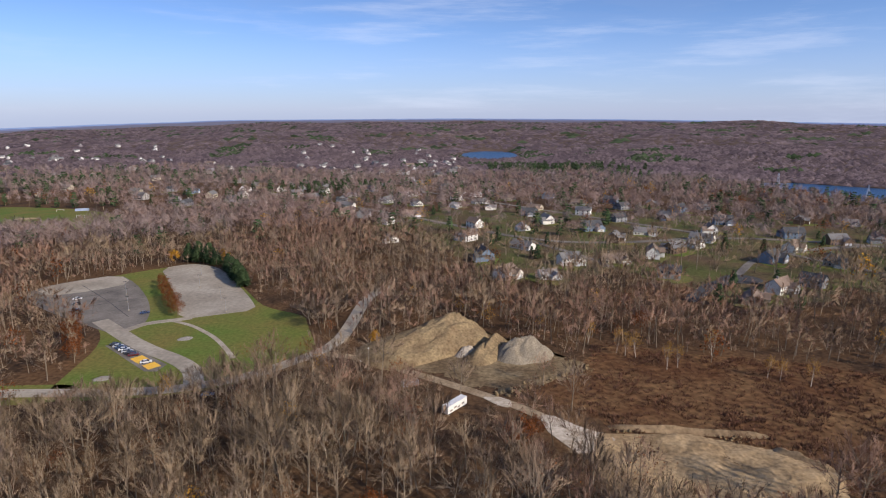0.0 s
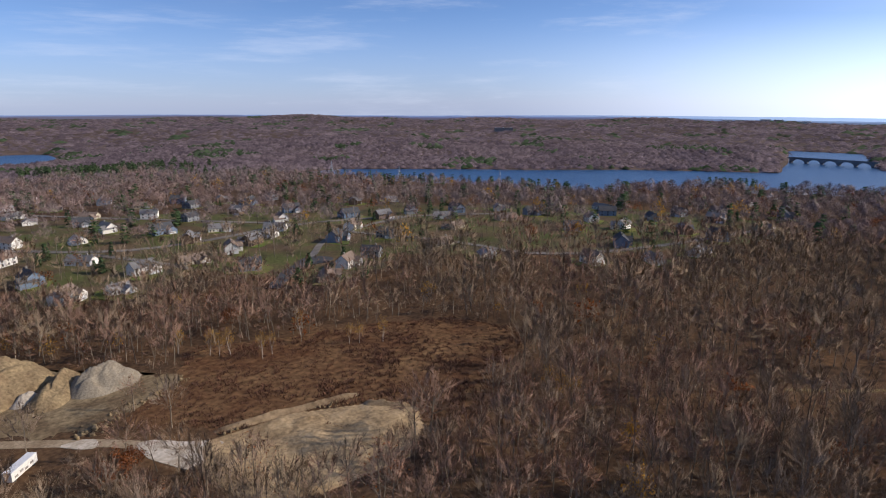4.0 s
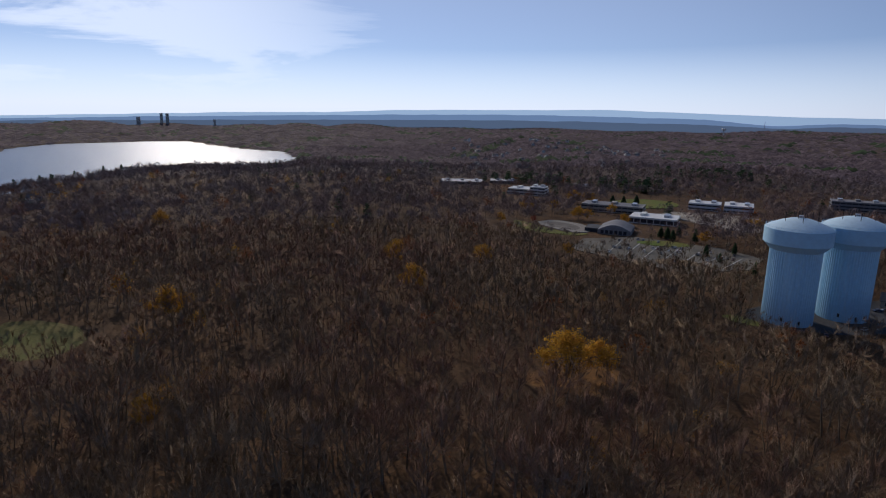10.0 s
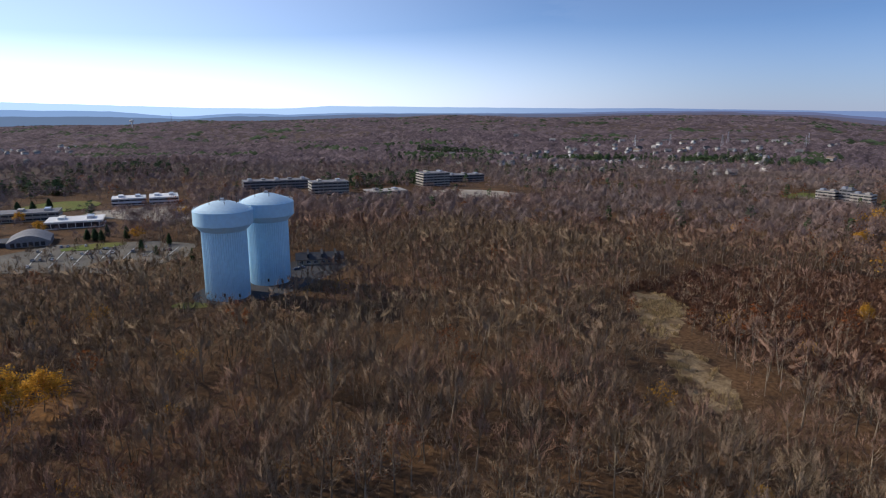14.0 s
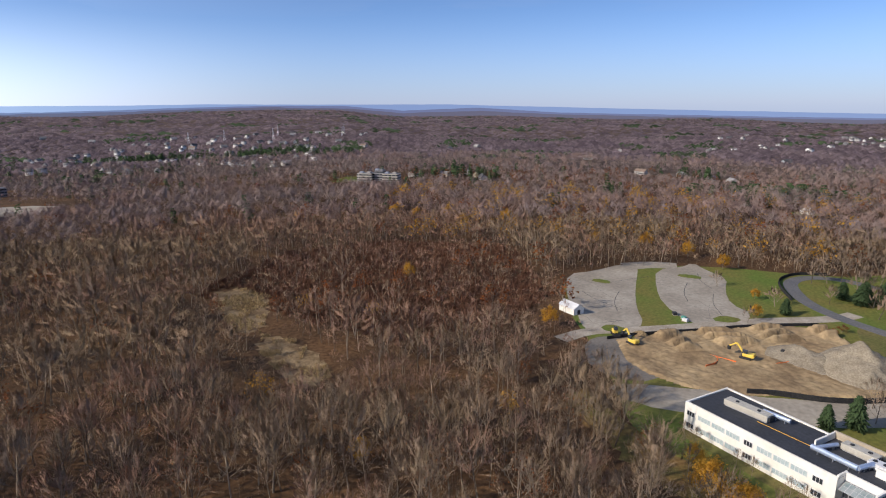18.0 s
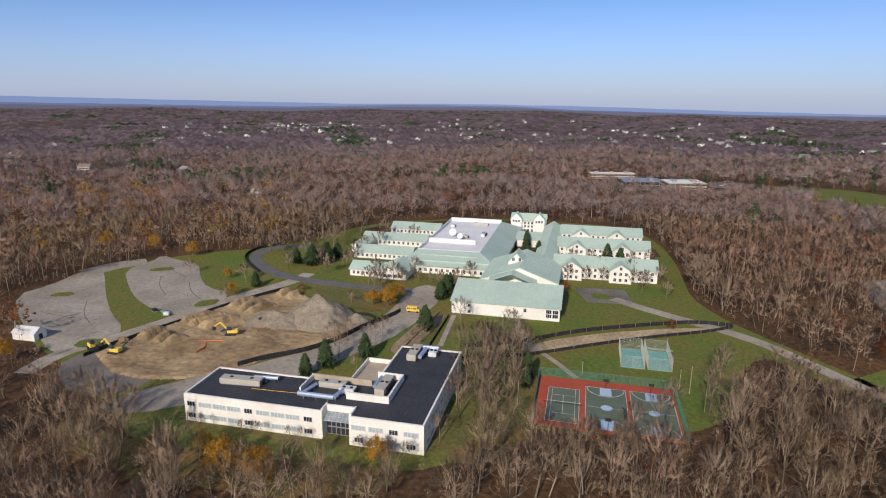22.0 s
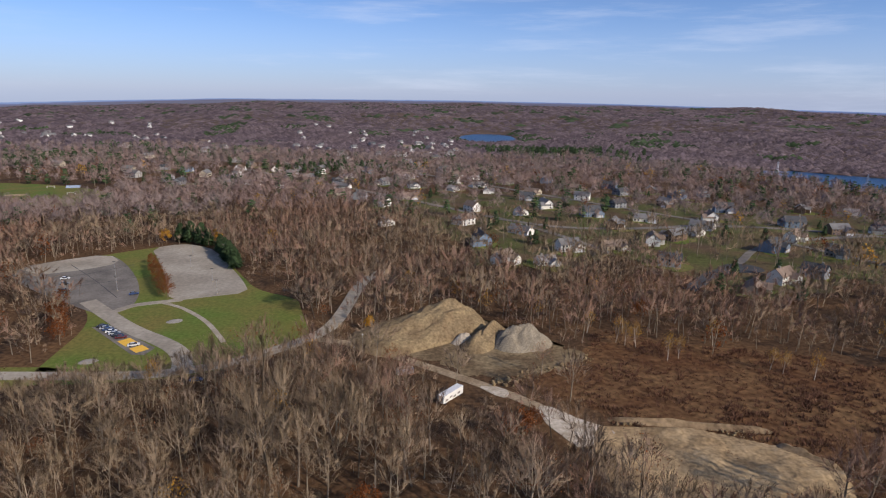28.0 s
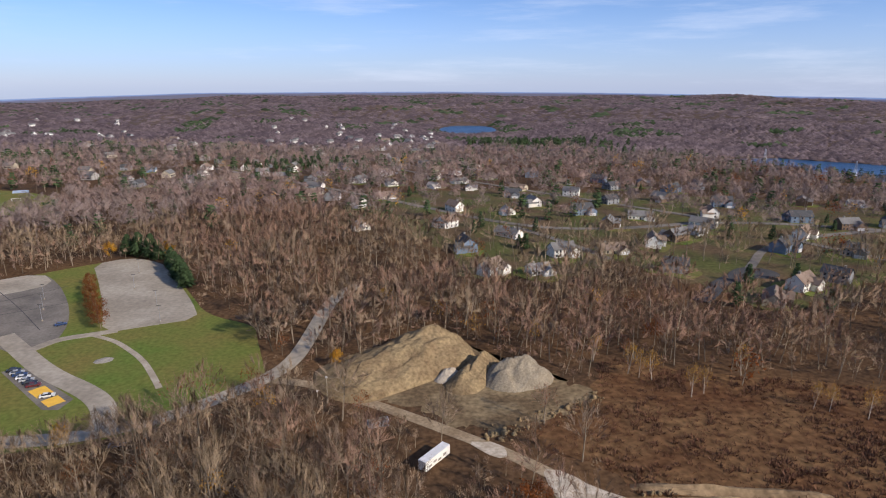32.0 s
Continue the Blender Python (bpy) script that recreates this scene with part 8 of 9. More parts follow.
for x, y, h, w in ((69, -212, 20, 1.35), (61, -224, 15, 1.3), (227, -323, 17, 1.2), (182, -275, 17, 1.2), (171, -105, 12, 1.0), (454, -310, 16, 1.2), (530, -154, 16, 1.2), (255, -172, 17, 1.4), (258, -186, 11, 1.3), (370, -101, 17, 1.3), (370, -108, 11, 1.2), (175, -352, 15, 1.3), (495, -187, 12, 1.2), (502, -196, 12, 1.2), (450, 5, 12, 1.0),
                   (376, 308, 11, 1.0), (-280, 62, 11, 1.3), (-287, 69, 9, 1.4), (-283, 55, 8, 1.3), (-319, -11, 7, 1.2), (248, -584, 12, 1.3), (240, -590, 11, 1.3), (225, -612, 13, 1.3), (185, -573, 13, 1.4), (178, -580, 11, 1.3), (140, -568, 11, 1.3), (233, -702, 15, 1.6), (220, -708, 14, 1.6), (170, -633, 11, 1.3), (61, -515, 11, 1.3), (37, -602, 12, 1.3), (30, -606, 12, 1.3), (139, -411, 10, 1.2), (238, -509, 10, 1.2), (-158, -11, 11, 1.3), (-153, -3, 10, 1.2), (-149, -1, 9, 1.1), (-172, -17, 7, 1.1), (-407, -36, 10, 1.1), (-351, -14, 6, 1.1), (-35, 256, 7, 0.9), (-190, 402, 10, 1.0), (-157, 405, 10, 1.0),
                   (-104, 203, 9, 0.8), (-430, -60, 11, 1.1), (-396, -379, 12, 1.1), (-458, -319, 13, 1.2), (-458, -295, 12, 1.2), (-486, -281, 12, 1.1), (-509, -249, 12, 1.1), (-482, -217, 13, 1.2), (-425, -123, 12, 1.2), (-293, -195, 10, 1.0), (-258, -93, 10, 1.1), (-124, -101, 9, 0.9), (-440, -90, 12, 1.2), (150, 98, 8, 0.8), (-150, 30, 9, 1.0)):
    GOLD.plant(x, y, h, w)
M_LEAF_CARPET = mat("russet_leaf_carpet", (0.2, 0.125, 0.05), (0.13, 0.11, 0.04), scale=0.12, fine=0.8, fine_amt=0.35, sharp=0.2)
for pts in ([(-207, -60), (-190, -44), (-172, -22), (-160, 8), (-150, 30), (-140, 34), (-141, 8), (-154, -18), (-171, -42), (-190, -64)], [(-148, 48), (-165, 62), (-186, 78), (-202, 92), (-190, 101), (-170, 91), (-150, 76), (-141, 58)],
            [(-304, 38), (-292, 68), (-277, 71), (-272, 56), (-284, 40)]):
    sheet("leaf_carpet", pts, 0.045, M_LEAF_CARPET, "worn grass strewn with fallen russet leaves", "ground", 3, 4.0)
sheet("leaf_carpet", [(56, -205), (80, -200), (86, -215), (72, -232), (58, -240), (50, -222)], 0.03, mat("orange_leaf_litter", (0.24, 0.125, 0.045), (0.16, 0.085, 0.04), scale=0.3, fine=1.5), "carpet of orange fallen leaves under a tree", "ground", rough_edge=4)
for x, y, h, w in ((-140, 293, 8, 1.5), (-144, 299, 9, 1.4), (-148, 306, 9, 1.5), (-153, 313, 9, 1.4), (-158, 321, 9, 1.4), (-164, 331, 9, 1.4), (-170, 341, 8, 1.4), (-176, 352, 7, 1.3), (20, 170, 12, 1.3), (26, 176, 9, 1.2), (-157, 234, 12, 1.1), (-164, 246, 12, 1.1), (-172, 256, 12, 1.2), (88, 272, 13, 1.2),
                   (269, -27, 11, 1.2), (292, -257, 16, 1.2), (421, 65, 16, 1.2), (509, -484, 16, 1.2), (236, -351, 14, 1.1), (331, 316, 14, 1.2), (-316, 24, 4, 1.9), (-309, 20, 4, 1.8), (-212, 176, 6, 1.1), (-20, 134, 11, 1.2), (-520, 330, 13, 1.2), (-470, 420, 11, 1.0), (-180, 274, 11, 1.1), (-560, 210, 11, 1.1)):
    RUSTY.plant(x, y, h, w)
for x, y, h, w in ((301, -71, 12, 1.3), (-273, 156, 7, 1.1), (-420, 330, 9, 1.3), (210, -520, 9, 1.0), (-590, -640, 10, 1.0)):
    SCARLET.plant(x, y, h, w)
for x, y, h, w in ((-183, 409, 13, 1.5), (-175, 406, 15, 1.5), (-166, 402, 15, 1.5), (-160, 398, 12, 1.4), (-146, 382, 12, 1.5), (-139, 370, 13, 1.5), (-132, 358, 14, 1.55), (-125, 347, 13, 1.5), (-287, 95, 12, 1.2), (-282, 90, 10, 1.3), (-244, 71, 12, 1.3),
                   (-186, 93, 12, 0.9), (-181, 90, 10, 0.9), (-365, 34, 12, 1.6), (-369, 44, 13, 1.6), (-374, 36, 11, 1.6), (-378, 52, 10, 1.6), (-372, 26, 10, 1.5), (-218, 24, 12, 1.2), (-214, 16, 9, 1.2), (-222, 40, 11, 1.2), (-368, 179, 13, 1.0), (-344, 176, 11, 1.2), (-330, 1, 9, 1.3), (-340, 165, 16, 0.9),
                   (-318, 210, 13, 1.2), (-310, 214, 12, 1.2), (98, -525, 9, 1.3), (92, -521, 10, 1.3), (87, -517, 9, 1.3), (170, -742, 11, 1.4), (193, -721, 11, 1.4), (182, -730, 10, 1.4), (44, -455, 7, 1.1), (-296, 100, 10, 0.9), (-272, 98, 8, 0.9), (55, -470, 9, 1.0), (38, -488, 9, 1.0), (70, -520, 11, 1.0), (86, -538, 10, 1.0), (20, -430, 9, 1.0)):
    PINES.plant(x, y, h, w)
for i in range(70):
    x, y = HOUSES[int(rng.integers(0, len(HOUSES)))]
    PINES_FAR.plant(x + rng.uniform(9, 24) * (1 if i % 2 else -1), y + rng.uniform(-22, 22), rng.uniform(7, 13), 1.1)
for i in range(50):
    th, r = radians(rng.uniform(-16, -6)), rng.uniform(860, 1010)
    PINES_FAR.plant(r * math.sin(th), r * math.cos(th), rng.uniform(12, 18), 1.2)
for i in range(46):
    th = radians(rng.uniform(92, 122))
    r = float(np.interp(math.degrees(th), *np.array(SHORE).T[:2])) - rng.uniform(30, 110)
    PINES_FAR.plant(r * math.sin(th), r * math.cos(th), rng.uniform(19, 27), 0.9)
for x, y in ((86, 231), (91, 233), (122, 223), (126, 221), (135, 216), (73, 245), (77, 243), (70, 248), (150, 128), (155, 131), (158, 127), (152, 135), (60, 258), (110, 246)):
    BIRCH.plant(x, y, rng.uniform(9, 13), 1.0)
lawn_trees = [(-410, 27, 13, 1.0), (-386, 34, 13, 1.0), (-364, 39, 10, 1.0), (-403, 53, 14, 1.0), (-353, 53, 10, 1.0), (-321, 68, 9, 1.0), (-399, 12, 12, 1.0), (-448, 40, 14, 1.0), (-456, 52, 14, 1.0), (-440, 78, 13, 1.0), (-425, 92, 13, 1.0), (-436, 16, 9, 1.2), (-445, 26, 10, 1.2), (-419, 39, 9, 1.1), (-412, 46, 10, 1.2), (-438, 65, 12, 1.2), (-375, 63, 9, 1.3), (-308, 65, 8, 1.2), (-318, 60, 9, 1.2), (-314, 77, 8, 1.1), (-305, 96, 7, 1.2), (-418, 3, 10, 1.1), (-273, 105, 7, 1.2), (-277, 112, 7, 1.2), (-433, 36, 10, 1.1), (-420, 57, 11, 1.1), (-404, 20, 9, 1.2), (-396, 38, 9, 1.2),
              (-203, 84, 17, 1.3), (-196, 92, 16, 1.2), (-212, 76, 14, 1.2), (-186, 74, 13, 1.1), (-178, 84, 14, 1.1), (-166, 68, 12, 1.1), (-226, 30, 11, 1.3), (-232, 44, 11, 1.2), (-208, 34, 9, 1.2), (-246, 88, 13, 1.2),
              (-238, 108, 9, 1.0), (-310, 62, 9, 1.1), (-318, 74, 10, 1.2), (-326, 88, 10, 1.1), (-332, 66, 10, 1.1), (-300, 106, 9, 1.1), (-312, 118, 9, 1.1), (-345, 40, 10, 1.2), (-352, 56, 10, 1.2), (-360, 20, 9, 1.1),
              (-384, 70, 11, 1.1), (-396, 84, 11, 1.1), (-405, 110, 11, 1.1), (-342, -4, 9, 1.2), (-310, -14, 7, 1.1), (-366, -34, 8, 1.1), (-296, 192, 10, 1.0), (-284, 204, 10, 1.0), (-272, 214, 10, 1.0), (-262, 196, 9, 1.0),
              (-252, 204, 9, 1.0), (-306, 232, 9, 1.0), (-150, 128, 13, 1.1), (-146, 140, 14, 1.1), (-156, 150, 13, 1.1), (-164, 160, 13, 1.1), (-172, 168, 12, 1.1), (-143, 118, 13, 1.1), (-140, 106, 13, 1.1), (-196, -6, 9, 1.0),
              (-183, 6, 8, 1.0), (-176, 22, 8, 1.0), (-160, 40, 9, 1.1), (-156, 50, 10, 1.1), (-202, -40, 10, 1.1), (-70, 282, 12, 1.4), (-62, 276, 11, 1.4), (-66, 292, 12, 1.4), (-58, 286, 12, 1.3), (-60, 298, 12, 1.3), (-73, 290, 10, 1.3), (-57, 308, 11, 1.2), (-181, 76, 17, 1.2), (-171, 69, 15, 1.2), (-186, 84, 18, 1.2), (-194, 78, 17, 1.2), (-198, 96, 17, 1.2), (-176, 72, 16, 1.2), (-206, 82, 17, 1.2), (-214, 88, 15, 1.2), (-168, 60, 15, 1.2), (-188, 70, 16, 1.2), (-212, 102, 13, 1.2), (-228, 106, 12, 1.2),
              *((*uv(u, -123.5), 6.5, 1.0) for u in (-80, -76, -62, -57, -46, -42, -24, -20, -15, -10)), *((*uv(u, 66), 8.5, 1.0) for u in (28, 38, 47, 63, 70)), *((*uv(u, 108), 8, 1.0) for u in (30, 42, 50, 66)),
              *((*uv(u, 40), 7, 1.0) for u in (-60, -52, -45, -38, -30)), (-238, 30, 11, 1.2), (-242, 36, 10, 1.2), (-236, 50, 12, 1.2), (-201, 87, 16, 1.2), (-220, 98, 12, 1.2), (-190, 80, 16, 1.2), (-176, 62, 13, 1.1), (-208, 92, 14, 1.1), (-92, 214, 11, 1.2), (-86, 208, 11, 1.1)]
for i in range(26):                 # small trees on the islands of the large car park
    x, y = 40 + (i % 7) * 14 + rng.uniform(-2, 2), -440 - (i // 7) * 15 - (i % 7) * 1.5
    if inside([(140, -440), (60, -414), (30, -444), (24, -480), (112, -506), (146, -478)], np.array([x]), np.array([y]))[0]:
        lawn_trees.append((x, y, rng.uniform(5, 8), 1.1))
for poly, n in (([(-368, 292), (-316, 272), (-270, 250), (-222, 228), (-225, 214), (-250, 220), (-281, 240), (-316, 261), (-364, 282)], 30), ([(-452, 6), (-432, 0), (-424, 34), (-446, 62), (-474, 92), (-478, 78)], 12)):
    while n > 0:                    # edge of the woods on the school lawn
        x, y = rng.uniform(-480, -225), rng.uniform(-5, 292)
        if inside(poly, np.array([x]), np.array([y]))[0]:
            lawn_trees.append((x, y, rng.uniform(9, 15), rng.uniform(0.9, 1.2)))
            n -= 1
lawn_trees += [(-143, 194, 6, 1.2), (-134, 197, 7, 1.2), (-126, 195, 9, 1.2), (-118, 198, 10, 1.1), (-110, 196, 11, 1.1), (-101, 201, 12, 1.1), (-94, 204, 12, 1.0)]
lawn_trees += [(-182, -49, 8, 1.1), (-175, -42, 9, 1.1), (-168, -33, 8, 1.1), (-228, -69, 9, 1.2), (-216, -66, 10, 1.2), (-213, -54, 8, 1.2), (-222, -60, 9, 1.2), (-151, 61, 11, 1.2), (-165, 72, 12, 1.2), (-158, 66, 12, 1.1), (-172, 80, 12, 1.1), (-290, 46, 6, 1.2), (-226, 60, 8, 1.3), (-232, 66, 8, 1.3)]
for x, y, h, w in lawn_trees:
    (BARE if math.hypot(x, y) < 270 else BARE_FAR).plant(x, y, h * (1 if math.hypot(x, y) < 270 else 1.15), w)
n = 0
while n < 130:
    th, r = rng.uniform(0, 2 * math.pi), rng.uniform(135, 215)
    x, y = r * math.sin(th), r * math.cos(th)
    if open_ground(np.array([x]), np.array([y]))[0] and not inside(MEADOW, np.array([x]), np.array([y]))[0]:
        BARE.plant(x, y, rng.uniform(13, 19) * float(growth(np.array([x]), np.array([y]))[0]), rng.uniform(0.85, 1.1))
        n += 1

# ---- undergrowth and scattered colour ----
bushes = [bush(26, 0.07) for _ in range(5)]
X, Y = scatter(128, 520, 6.8)
k = open_ground(X, Y) & ~inside(MEADOW, X, Y) & ~inside(YARDS, X, Y) & (rng.random(len(X)) < 0.8)
strew("undergrowth", [light_tree(14, 0.14) for _ in range(6)], X[k], Y[k], rng.uniform(2.5, 7.5, k.sum()), [M_BARK, M_TWIG, M_RUST, M_TWIG_RUST, M_TWIG_OLIVE], "leafless brown undergrowth and saplings in the woods", "shrubs", 1.5)


def fill(poly, n):
    xs, ys = [p[0] for p in poly], [p[1] for p in poly]
    X, Y = rng.uniform(min(xs), max(xs), n), rng.uniform(min(ys), max(ys), n)
    k = inside(poly, X, Y)
    return X[k], Y[k]


X, Y = fill(MEADOW, 7500)
k = ~inside(SANDFLAT, X, Y) & ~near_line(TRACK, X, Y, 5)
strew("scrub", [bush(15, 0.11) for _ in range(5)], X[k], Y[k], rng.uniform(0.4, 1.5, k.sum()) * (1 + 0.8 * patches(X[k], Y[k], 0.06)), [M_TWIG_RED], "red-brown leafless meadow scrub", "shrubs", 1.8)
X, Y = fill(SCRUB, 5600)
k = open_ground(X, Y)
strew("scrub", bushes, X[k], Y[k], rng.uniform(1.5, 4.5, k.sum()), [M_TWIG_RED], "red-brown leafless thicket between bare trees", "shrubs", 1.3)
REED_BEDS = ([(-207, -264), (-217, -275), (-231, -268), (-228, -242), (-204, -222), (-186, -204), (-181, -216), (-190, -236)], [(-184, -204), (-186, -184), (-176, -160), (-165, -147), (-151, -148), (-158, -166), (-168, -188)])
for poly in REED_BEDS:
    sheet("reed_hollow", poly, 0.04, M_REED_BED, "flattened pale dry reeds over wet ground", "reeds", 3, 5.0)
    X, Y = fill(poly, 3000)
    k = patches(X, Y, 0.1) + rng.normal(0, 0.1, len(X)) > 0.0
    X, Y = X[k], Y[k]
    strew("reed_bed", [bush(14, 0.14) for _ in range(3)], X, Y, rng.uniform(0.8, 2.4, len(X)), [M_REED], "pale dry reeds in a wet hollow", "reeds", 0.9)
X, Y = fill(SANDFLAT, 3200)
k = patches(X, Y, 0.11) + rng.normal(0, 0.12, len(X)) > 0.14
X, Y = X[k], Y[k]
strew("scrub", bushes, X, Y, rng.uniform(0.4, 0.9, len(X)), [M_TWIG_RED], "dead weed tufts on sand", "weeds", 1.6)
for protos, mats, n, label, spec in (([leafy(95, 0.038, 0.32, 40) for _ in range(3)], [M_BARK, M_TWIG, M_YELLOW], 150, "scattered yellow-leaved trees among bare woods", (235, 275, 440, 760)),
                                     ([leafy(95, 0.038, 0.32, 40) for _ in range(3)], [M_BARK, M_TWIG, M_RUST], 420, "scattered rust-leaved trees among bare woods", (225, 330, 250, 1100)),
                                     ([leafy(95, 0.038, 0.32, 40) for _ in range(3)], [M_BARK, M_TWIG, M_YELLOW], 110, "scattered yellow-leaved trees among bare woods", (-40, 150, 300, 1000)),
                                     ([leafy(95, 0.038, 0.32, 40) for _ in range(3)], [M_BARK, M_TWIG, M_RUST], 170, "scattered rust-leaved trees among bare woods", (0, 225, 180, 1000)),
                                     ([conifer(7, 7, 0.1) for _ in range(3)], [M_BARK, M_TWIG, M_PINE], 620, "scattered dark evergreens among bare woods", (-45, 80, 480, 1320)),
                                     ([conifer(7, 7, 0.1) for _ in range(3)], [M_BARK, M_TWIG, M_PINE], 260, "scattered dark evergreens among bare woods", (130, 315, 560, 1320))):
    th, r = np.radians(rng.uniform(spec[0], spec[1], n)), np.sqrt(rng.uniform(spec[2] ** 2, spec[3] ** 2, n))
    X, Y = r * np.sin(th), r * np.cos(th)
    k = open_ground(X, Y) & ~on_water(X, Y)
    strew("autumn_trees" if "ever" not in label else "evergreen_trees", protos, X[k], Y[k], rng.uniform(12, 20, k.sum()), mats, label, "trees", 1.1)

for m, n, label in ((M_YELLOW, 60, "small yellow-leaved trees under bare woods"), (M_RUST, 90, "small rust-leaved trees under bare woods")):
    th, r = rng.uniform(0, 2 * math.pi, n), np.sqrt(rng.uniform(132 ** 2, 330 ** 2, n))
    X, Y = r * np.sin(th), r * np.cos(th)
    k = open_ground(X, Y) & ~inside(MEADOW, X, Y)
    strew("autumn_trees", [leafy(210, 0.024, 0.34, 90) for _ in range(4)], X[k], Y[k], rng.uniform(6, 14, k.sum()), [M_BARK, M_TWIG, m], label, "trees", 1.1)

# clumps of dark evergreens on the hills: centre, spread, number
EVERGREEN_CLUMPS = [(-569, -1552, 40, 26), (-827, -1333, 35, 24), (-962, -1359, 35, 24), (-1082, -1196, 45, 34), (-1177, -1168, 40, 30), (-1202, -1033, 30, 18), (-460, -1288, 35, 18), (-885, -505, 20, 7), (-870, -440, 20, 7), (-1060, -140, 22, 7), (-786, -2, 25, 16), (-770, -59, 22, 14),
                    (-1346, 1454, 50, 28), (-611, 943, 30, 18), (-745, 257, 22, 12), (301, 1487, 60, 34), (207, 1482, 50, 30), (-209, -883, 22, 12), (-296, -911, 25, 14), (-536, -934, 25, 12), (407, -953, 25, 14), (227, -942, 25, 14), (144, -1190, 30, 16)]
X, Y = [], []
for cx, cy, rx, n in EVERGREEN_CLUMPS:
    X.append(cx + rng.normal(0, rx * 1.5, n * 2))
    Y.append(cy + rng.normal(0, rx * 0.9, n * 2))
X, Y = np.concatenate(X), np.concatenate(Y)
k = ~on_water(X, Y)
strew("evergreen_trees", [conifer(7, 7, 0.1) for _ in range(3)], X[k], Y[k], rng.uniform(14, 22, k.sum()), [M_BARK, M_TWIG, M_PINE], "dark clumps of evergreens on the hills", "trees", 1.3)

# ---- far distance ----
def pylon(x, y, h):
    t = thing("power_pylon", pose(x, y, ground_z(x, y), 0, 0, 40), "grey lattice power pylon above the woods", "pylon", "pylons")
    bm = bmesh.new()
    for sx, sy in ((1, 1), (1, -1), (-1, 1), (-1, -1)):
        rod(bm, (sx * 3.2, sy * 3.2, 0), (sx * 0.5, sy * 0.5, h), 0.28, 4)
    for i in range(5):
        z0, z1 = h * i / 5, h * (i + 1) / 5
        w0, w1 = 3.2 - 2.7 * i / 5, 3.2 - 2.7 * (i + 1) / 5
        for s in (-1, 1):
            rod(bm, (-w0, s * w0, z0), (w1, s * w1, z1), 0.16, 4)
            rod(bm, (s * w0, -w0, z0), (s * w1, w1, z1), 0.16, 4)
    part("lattice", bm, M_STEEL, t)
    for z in (h * 0.72, h * 0.84, h * 0.95):
        bm = bmesh.new()
        rod(bm, (-5, 0, z), (5, 0, z), 0.2, 4)
        part("crossarm", bm, M_STEEL, t)


for x, y in ((760, 1130), (620, 1180), (830, 880), (-1270, -1500), (-1190, -1560), (-1420, -1430), (-1350, -1380), (-1560, -1280), (-1490, -1230)):
    pylon(x, y, 34)
x, y = 3900 * math.sin(radians(173.6)), 3900 * math.cos(radians(173.6))
t = thing("water_tower", pose(x, y, ground_z(x, y)), "far white mushroom-shaped water tower", "water tower", "far water towers")
bm = bmesh.new()
cyl(bm, 3, 3, -5, 34, 16)
part("stem", bm, M_WHITE, t)
part("bowl", revolve([(3, 30), (12, 36), (13, 40), (9, 44), (0, 46)], 24), M_WHITE, t, smooth=True)
x, y = 4000 * math.sin(radians(176.6)), 4000 * math.cos(radians(176.6))
t = thing("radio_mast", pose(x, y, ground_z(x, y)), "far thin radio mast on a ridge", "mast")
bm = bmesh.new()
cyl(bm, 1.4, 0.8, 0, 95, 6)
part("mast", bm, M_GREYROOF, t)

def haze_glow(name, away, sunward):
    """Distant land's haze painted as glow, brighter on the sunny side of the horizon."""
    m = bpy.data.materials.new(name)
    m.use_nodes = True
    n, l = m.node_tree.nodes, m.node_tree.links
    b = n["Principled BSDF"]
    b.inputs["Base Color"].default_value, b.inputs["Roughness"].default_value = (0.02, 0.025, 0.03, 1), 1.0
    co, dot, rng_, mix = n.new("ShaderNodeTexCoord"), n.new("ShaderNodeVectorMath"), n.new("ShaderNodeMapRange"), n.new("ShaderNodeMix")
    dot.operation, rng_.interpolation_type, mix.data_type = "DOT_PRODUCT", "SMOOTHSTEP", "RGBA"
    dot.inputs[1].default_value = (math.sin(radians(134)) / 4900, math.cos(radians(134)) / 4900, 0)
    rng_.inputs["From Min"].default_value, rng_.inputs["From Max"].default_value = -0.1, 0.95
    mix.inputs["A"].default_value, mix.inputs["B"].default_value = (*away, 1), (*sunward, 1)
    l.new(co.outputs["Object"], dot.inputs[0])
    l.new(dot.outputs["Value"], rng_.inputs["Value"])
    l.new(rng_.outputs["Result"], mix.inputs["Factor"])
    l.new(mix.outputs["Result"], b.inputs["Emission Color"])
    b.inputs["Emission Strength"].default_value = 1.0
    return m


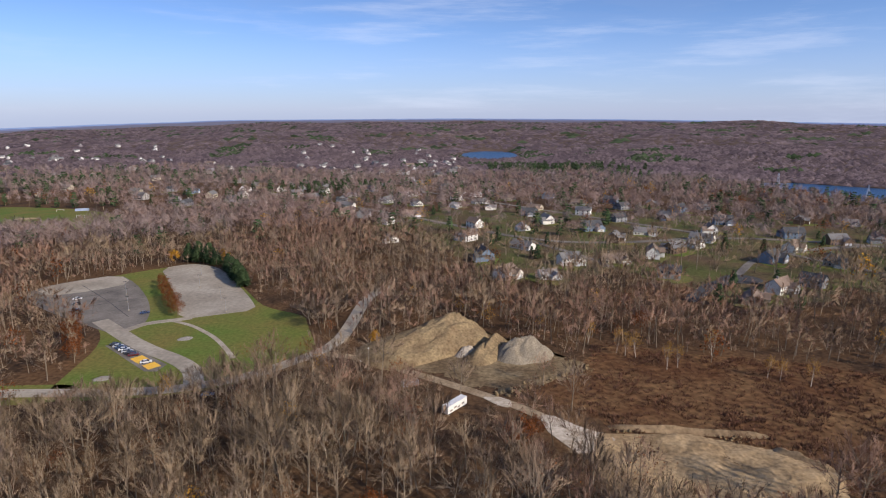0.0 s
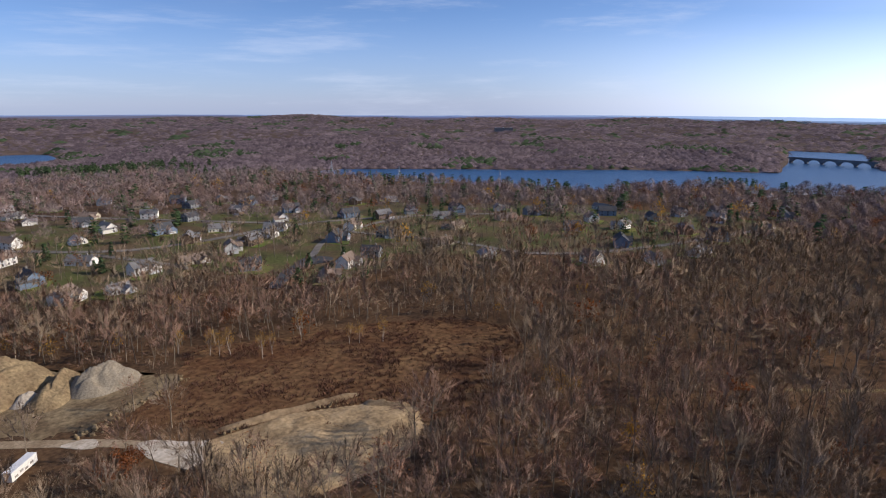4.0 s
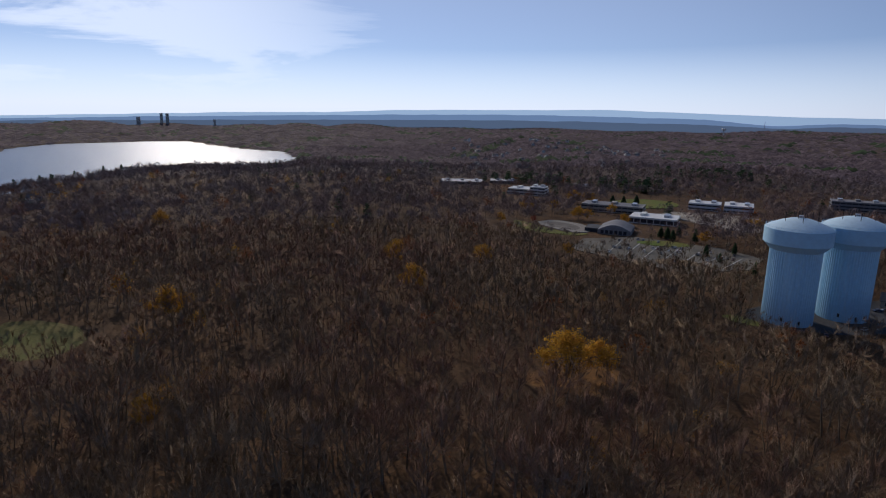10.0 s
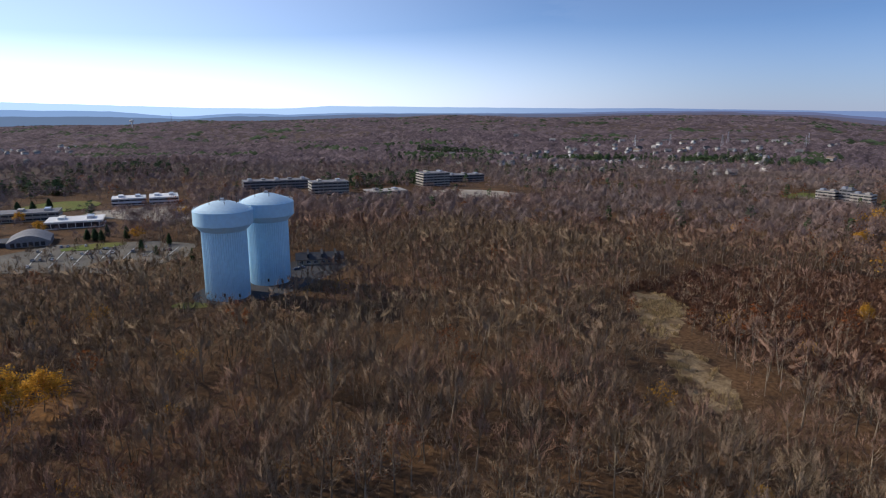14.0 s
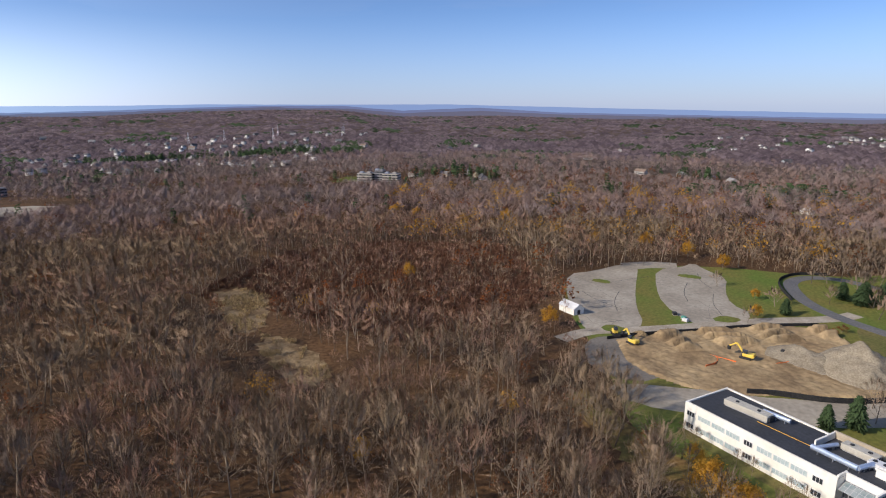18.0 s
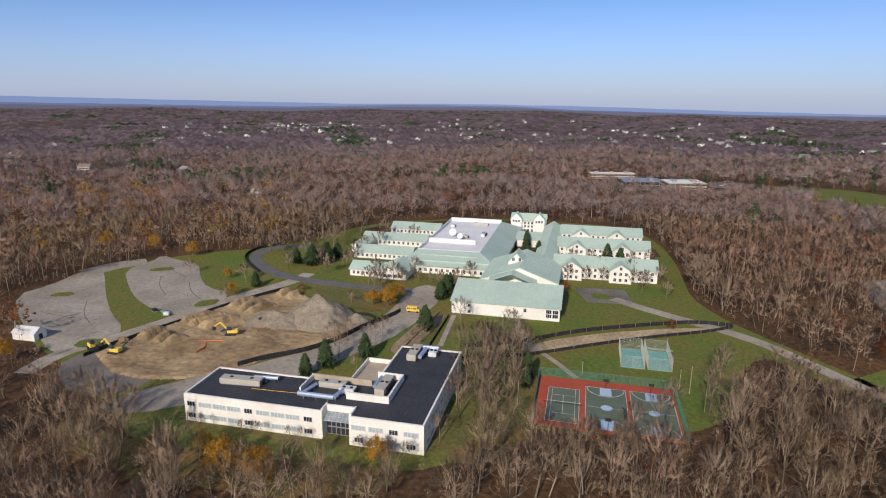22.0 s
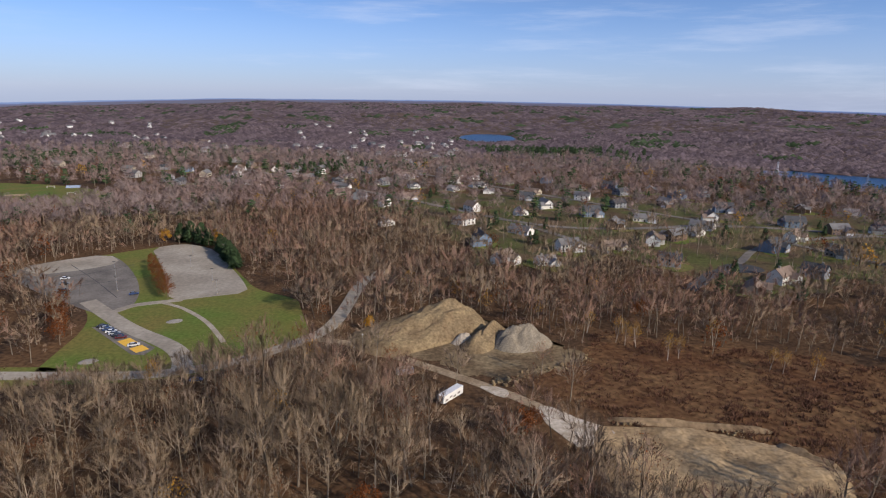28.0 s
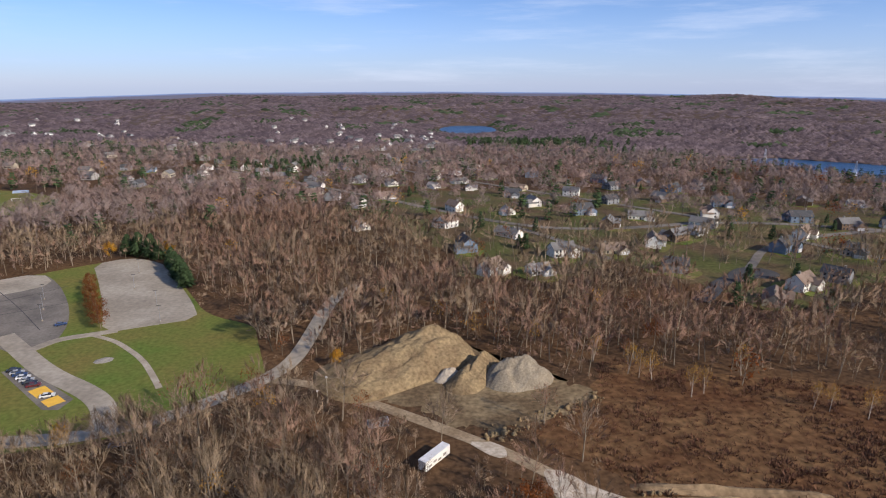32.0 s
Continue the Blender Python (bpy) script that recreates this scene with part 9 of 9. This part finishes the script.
# bearing, height of the crest: far pale ridges, and nearer blue hills before them
FAR_RIDGE = [(0, 39), (15, 34), (28, 20), (37, 14), (52, 16), (67, 8), (81, 2), (94, 8), (115, 14), (125, 35), (131, 50), (139, 60), (146, 85), (154, 94), (164, 108), (172, 92), (179, 78), (186, 78), (190, 100), (200, 98), (210, 98), (220, 104), (230, 98),
             (240, 96), (250, 72), (260, 50), (270, 32), (280, 18), (290, 22), (300, 14), (313, -6), (322, -12), (330, 8), (340, 32), (360, 39)]
MID_RIDGE = [(0, 34), (15, 30), (28, 16), (37, 8), (52, 6), (67, -14), (81, -19), (94, -14), (115, -4), (123, 12), (130, 22), (139, 38), (146, 48), (154, 60), (164, 58), (172, 50), (177, 15), (182, 40), (186, 32), (192, 50), (200, 52), (210, 62), (217, 80), (224, 92),
             (231, 86), (236, 50), (243, 70), (250, 32), (256, 20), (264, 8), (274, -4), (284, 12), (294, 8), (300, -14), (313, -28), (322, -22), (330, 2), (340, 28), (360, 34)]
LOW_RIDGE = [(b, z * 0.55 + float(np.interp(b, *np.array(EDGE).T)) * 0.45 + 4) for b, z in MID_RIDGE]
for crest, r, wob, m, label in ((FAR_RIDGE, 4960, 2.5, haze_glow("pale_blue_distance", (0.2, 0.285, 0.5), (0.62, 0.86, 1.15)), "pale blue ridges on the horizon, haze put in as glow"),
                                (MID_RIDGE, 4920, 4.0, haze_glow("blue_distance", (0.13, 0.155, 0.28), (0.27, 0.42, 0.68)), "hazy blue hills before the horizon"),
                                (LOW_RIDGE, 4885, 5.0, haze_glow("slate_blue_distance", (0.105, 0.098, 0.15), (0.15, 0.22, 0.34)), "hazy slate-blue wooded hills far off")):
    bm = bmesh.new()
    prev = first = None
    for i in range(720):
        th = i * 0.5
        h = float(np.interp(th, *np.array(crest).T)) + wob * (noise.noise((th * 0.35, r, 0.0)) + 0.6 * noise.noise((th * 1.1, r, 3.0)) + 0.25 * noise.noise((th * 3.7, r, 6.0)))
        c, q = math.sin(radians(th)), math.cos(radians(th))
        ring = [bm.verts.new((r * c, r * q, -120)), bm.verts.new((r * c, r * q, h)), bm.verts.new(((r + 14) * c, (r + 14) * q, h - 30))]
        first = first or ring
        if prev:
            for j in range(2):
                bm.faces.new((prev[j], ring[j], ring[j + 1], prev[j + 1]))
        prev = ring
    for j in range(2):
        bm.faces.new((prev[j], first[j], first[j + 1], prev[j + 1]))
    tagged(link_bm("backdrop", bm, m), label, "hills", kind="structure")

# ---- the same woods go on beneath the flight ----
X, Y = scatter(4, 128, 8.2)
k = open_ground(X, Y, 3.0) & ~inside(MEADOW, X, Y)
X, Y = X[k], Y[k]
low_rim = np.where(np.hypot(X, Y) > 92, 0.45, 1.0)
strew("woodland", far_near, X, Y, rng.uniform(10, 17, len(X)) * (1 + 0.3 * patches(X, Y, 0.03)) * low_rim, wood_mats, "leafless grey-brown autumn woodland", "trees", 1.3)
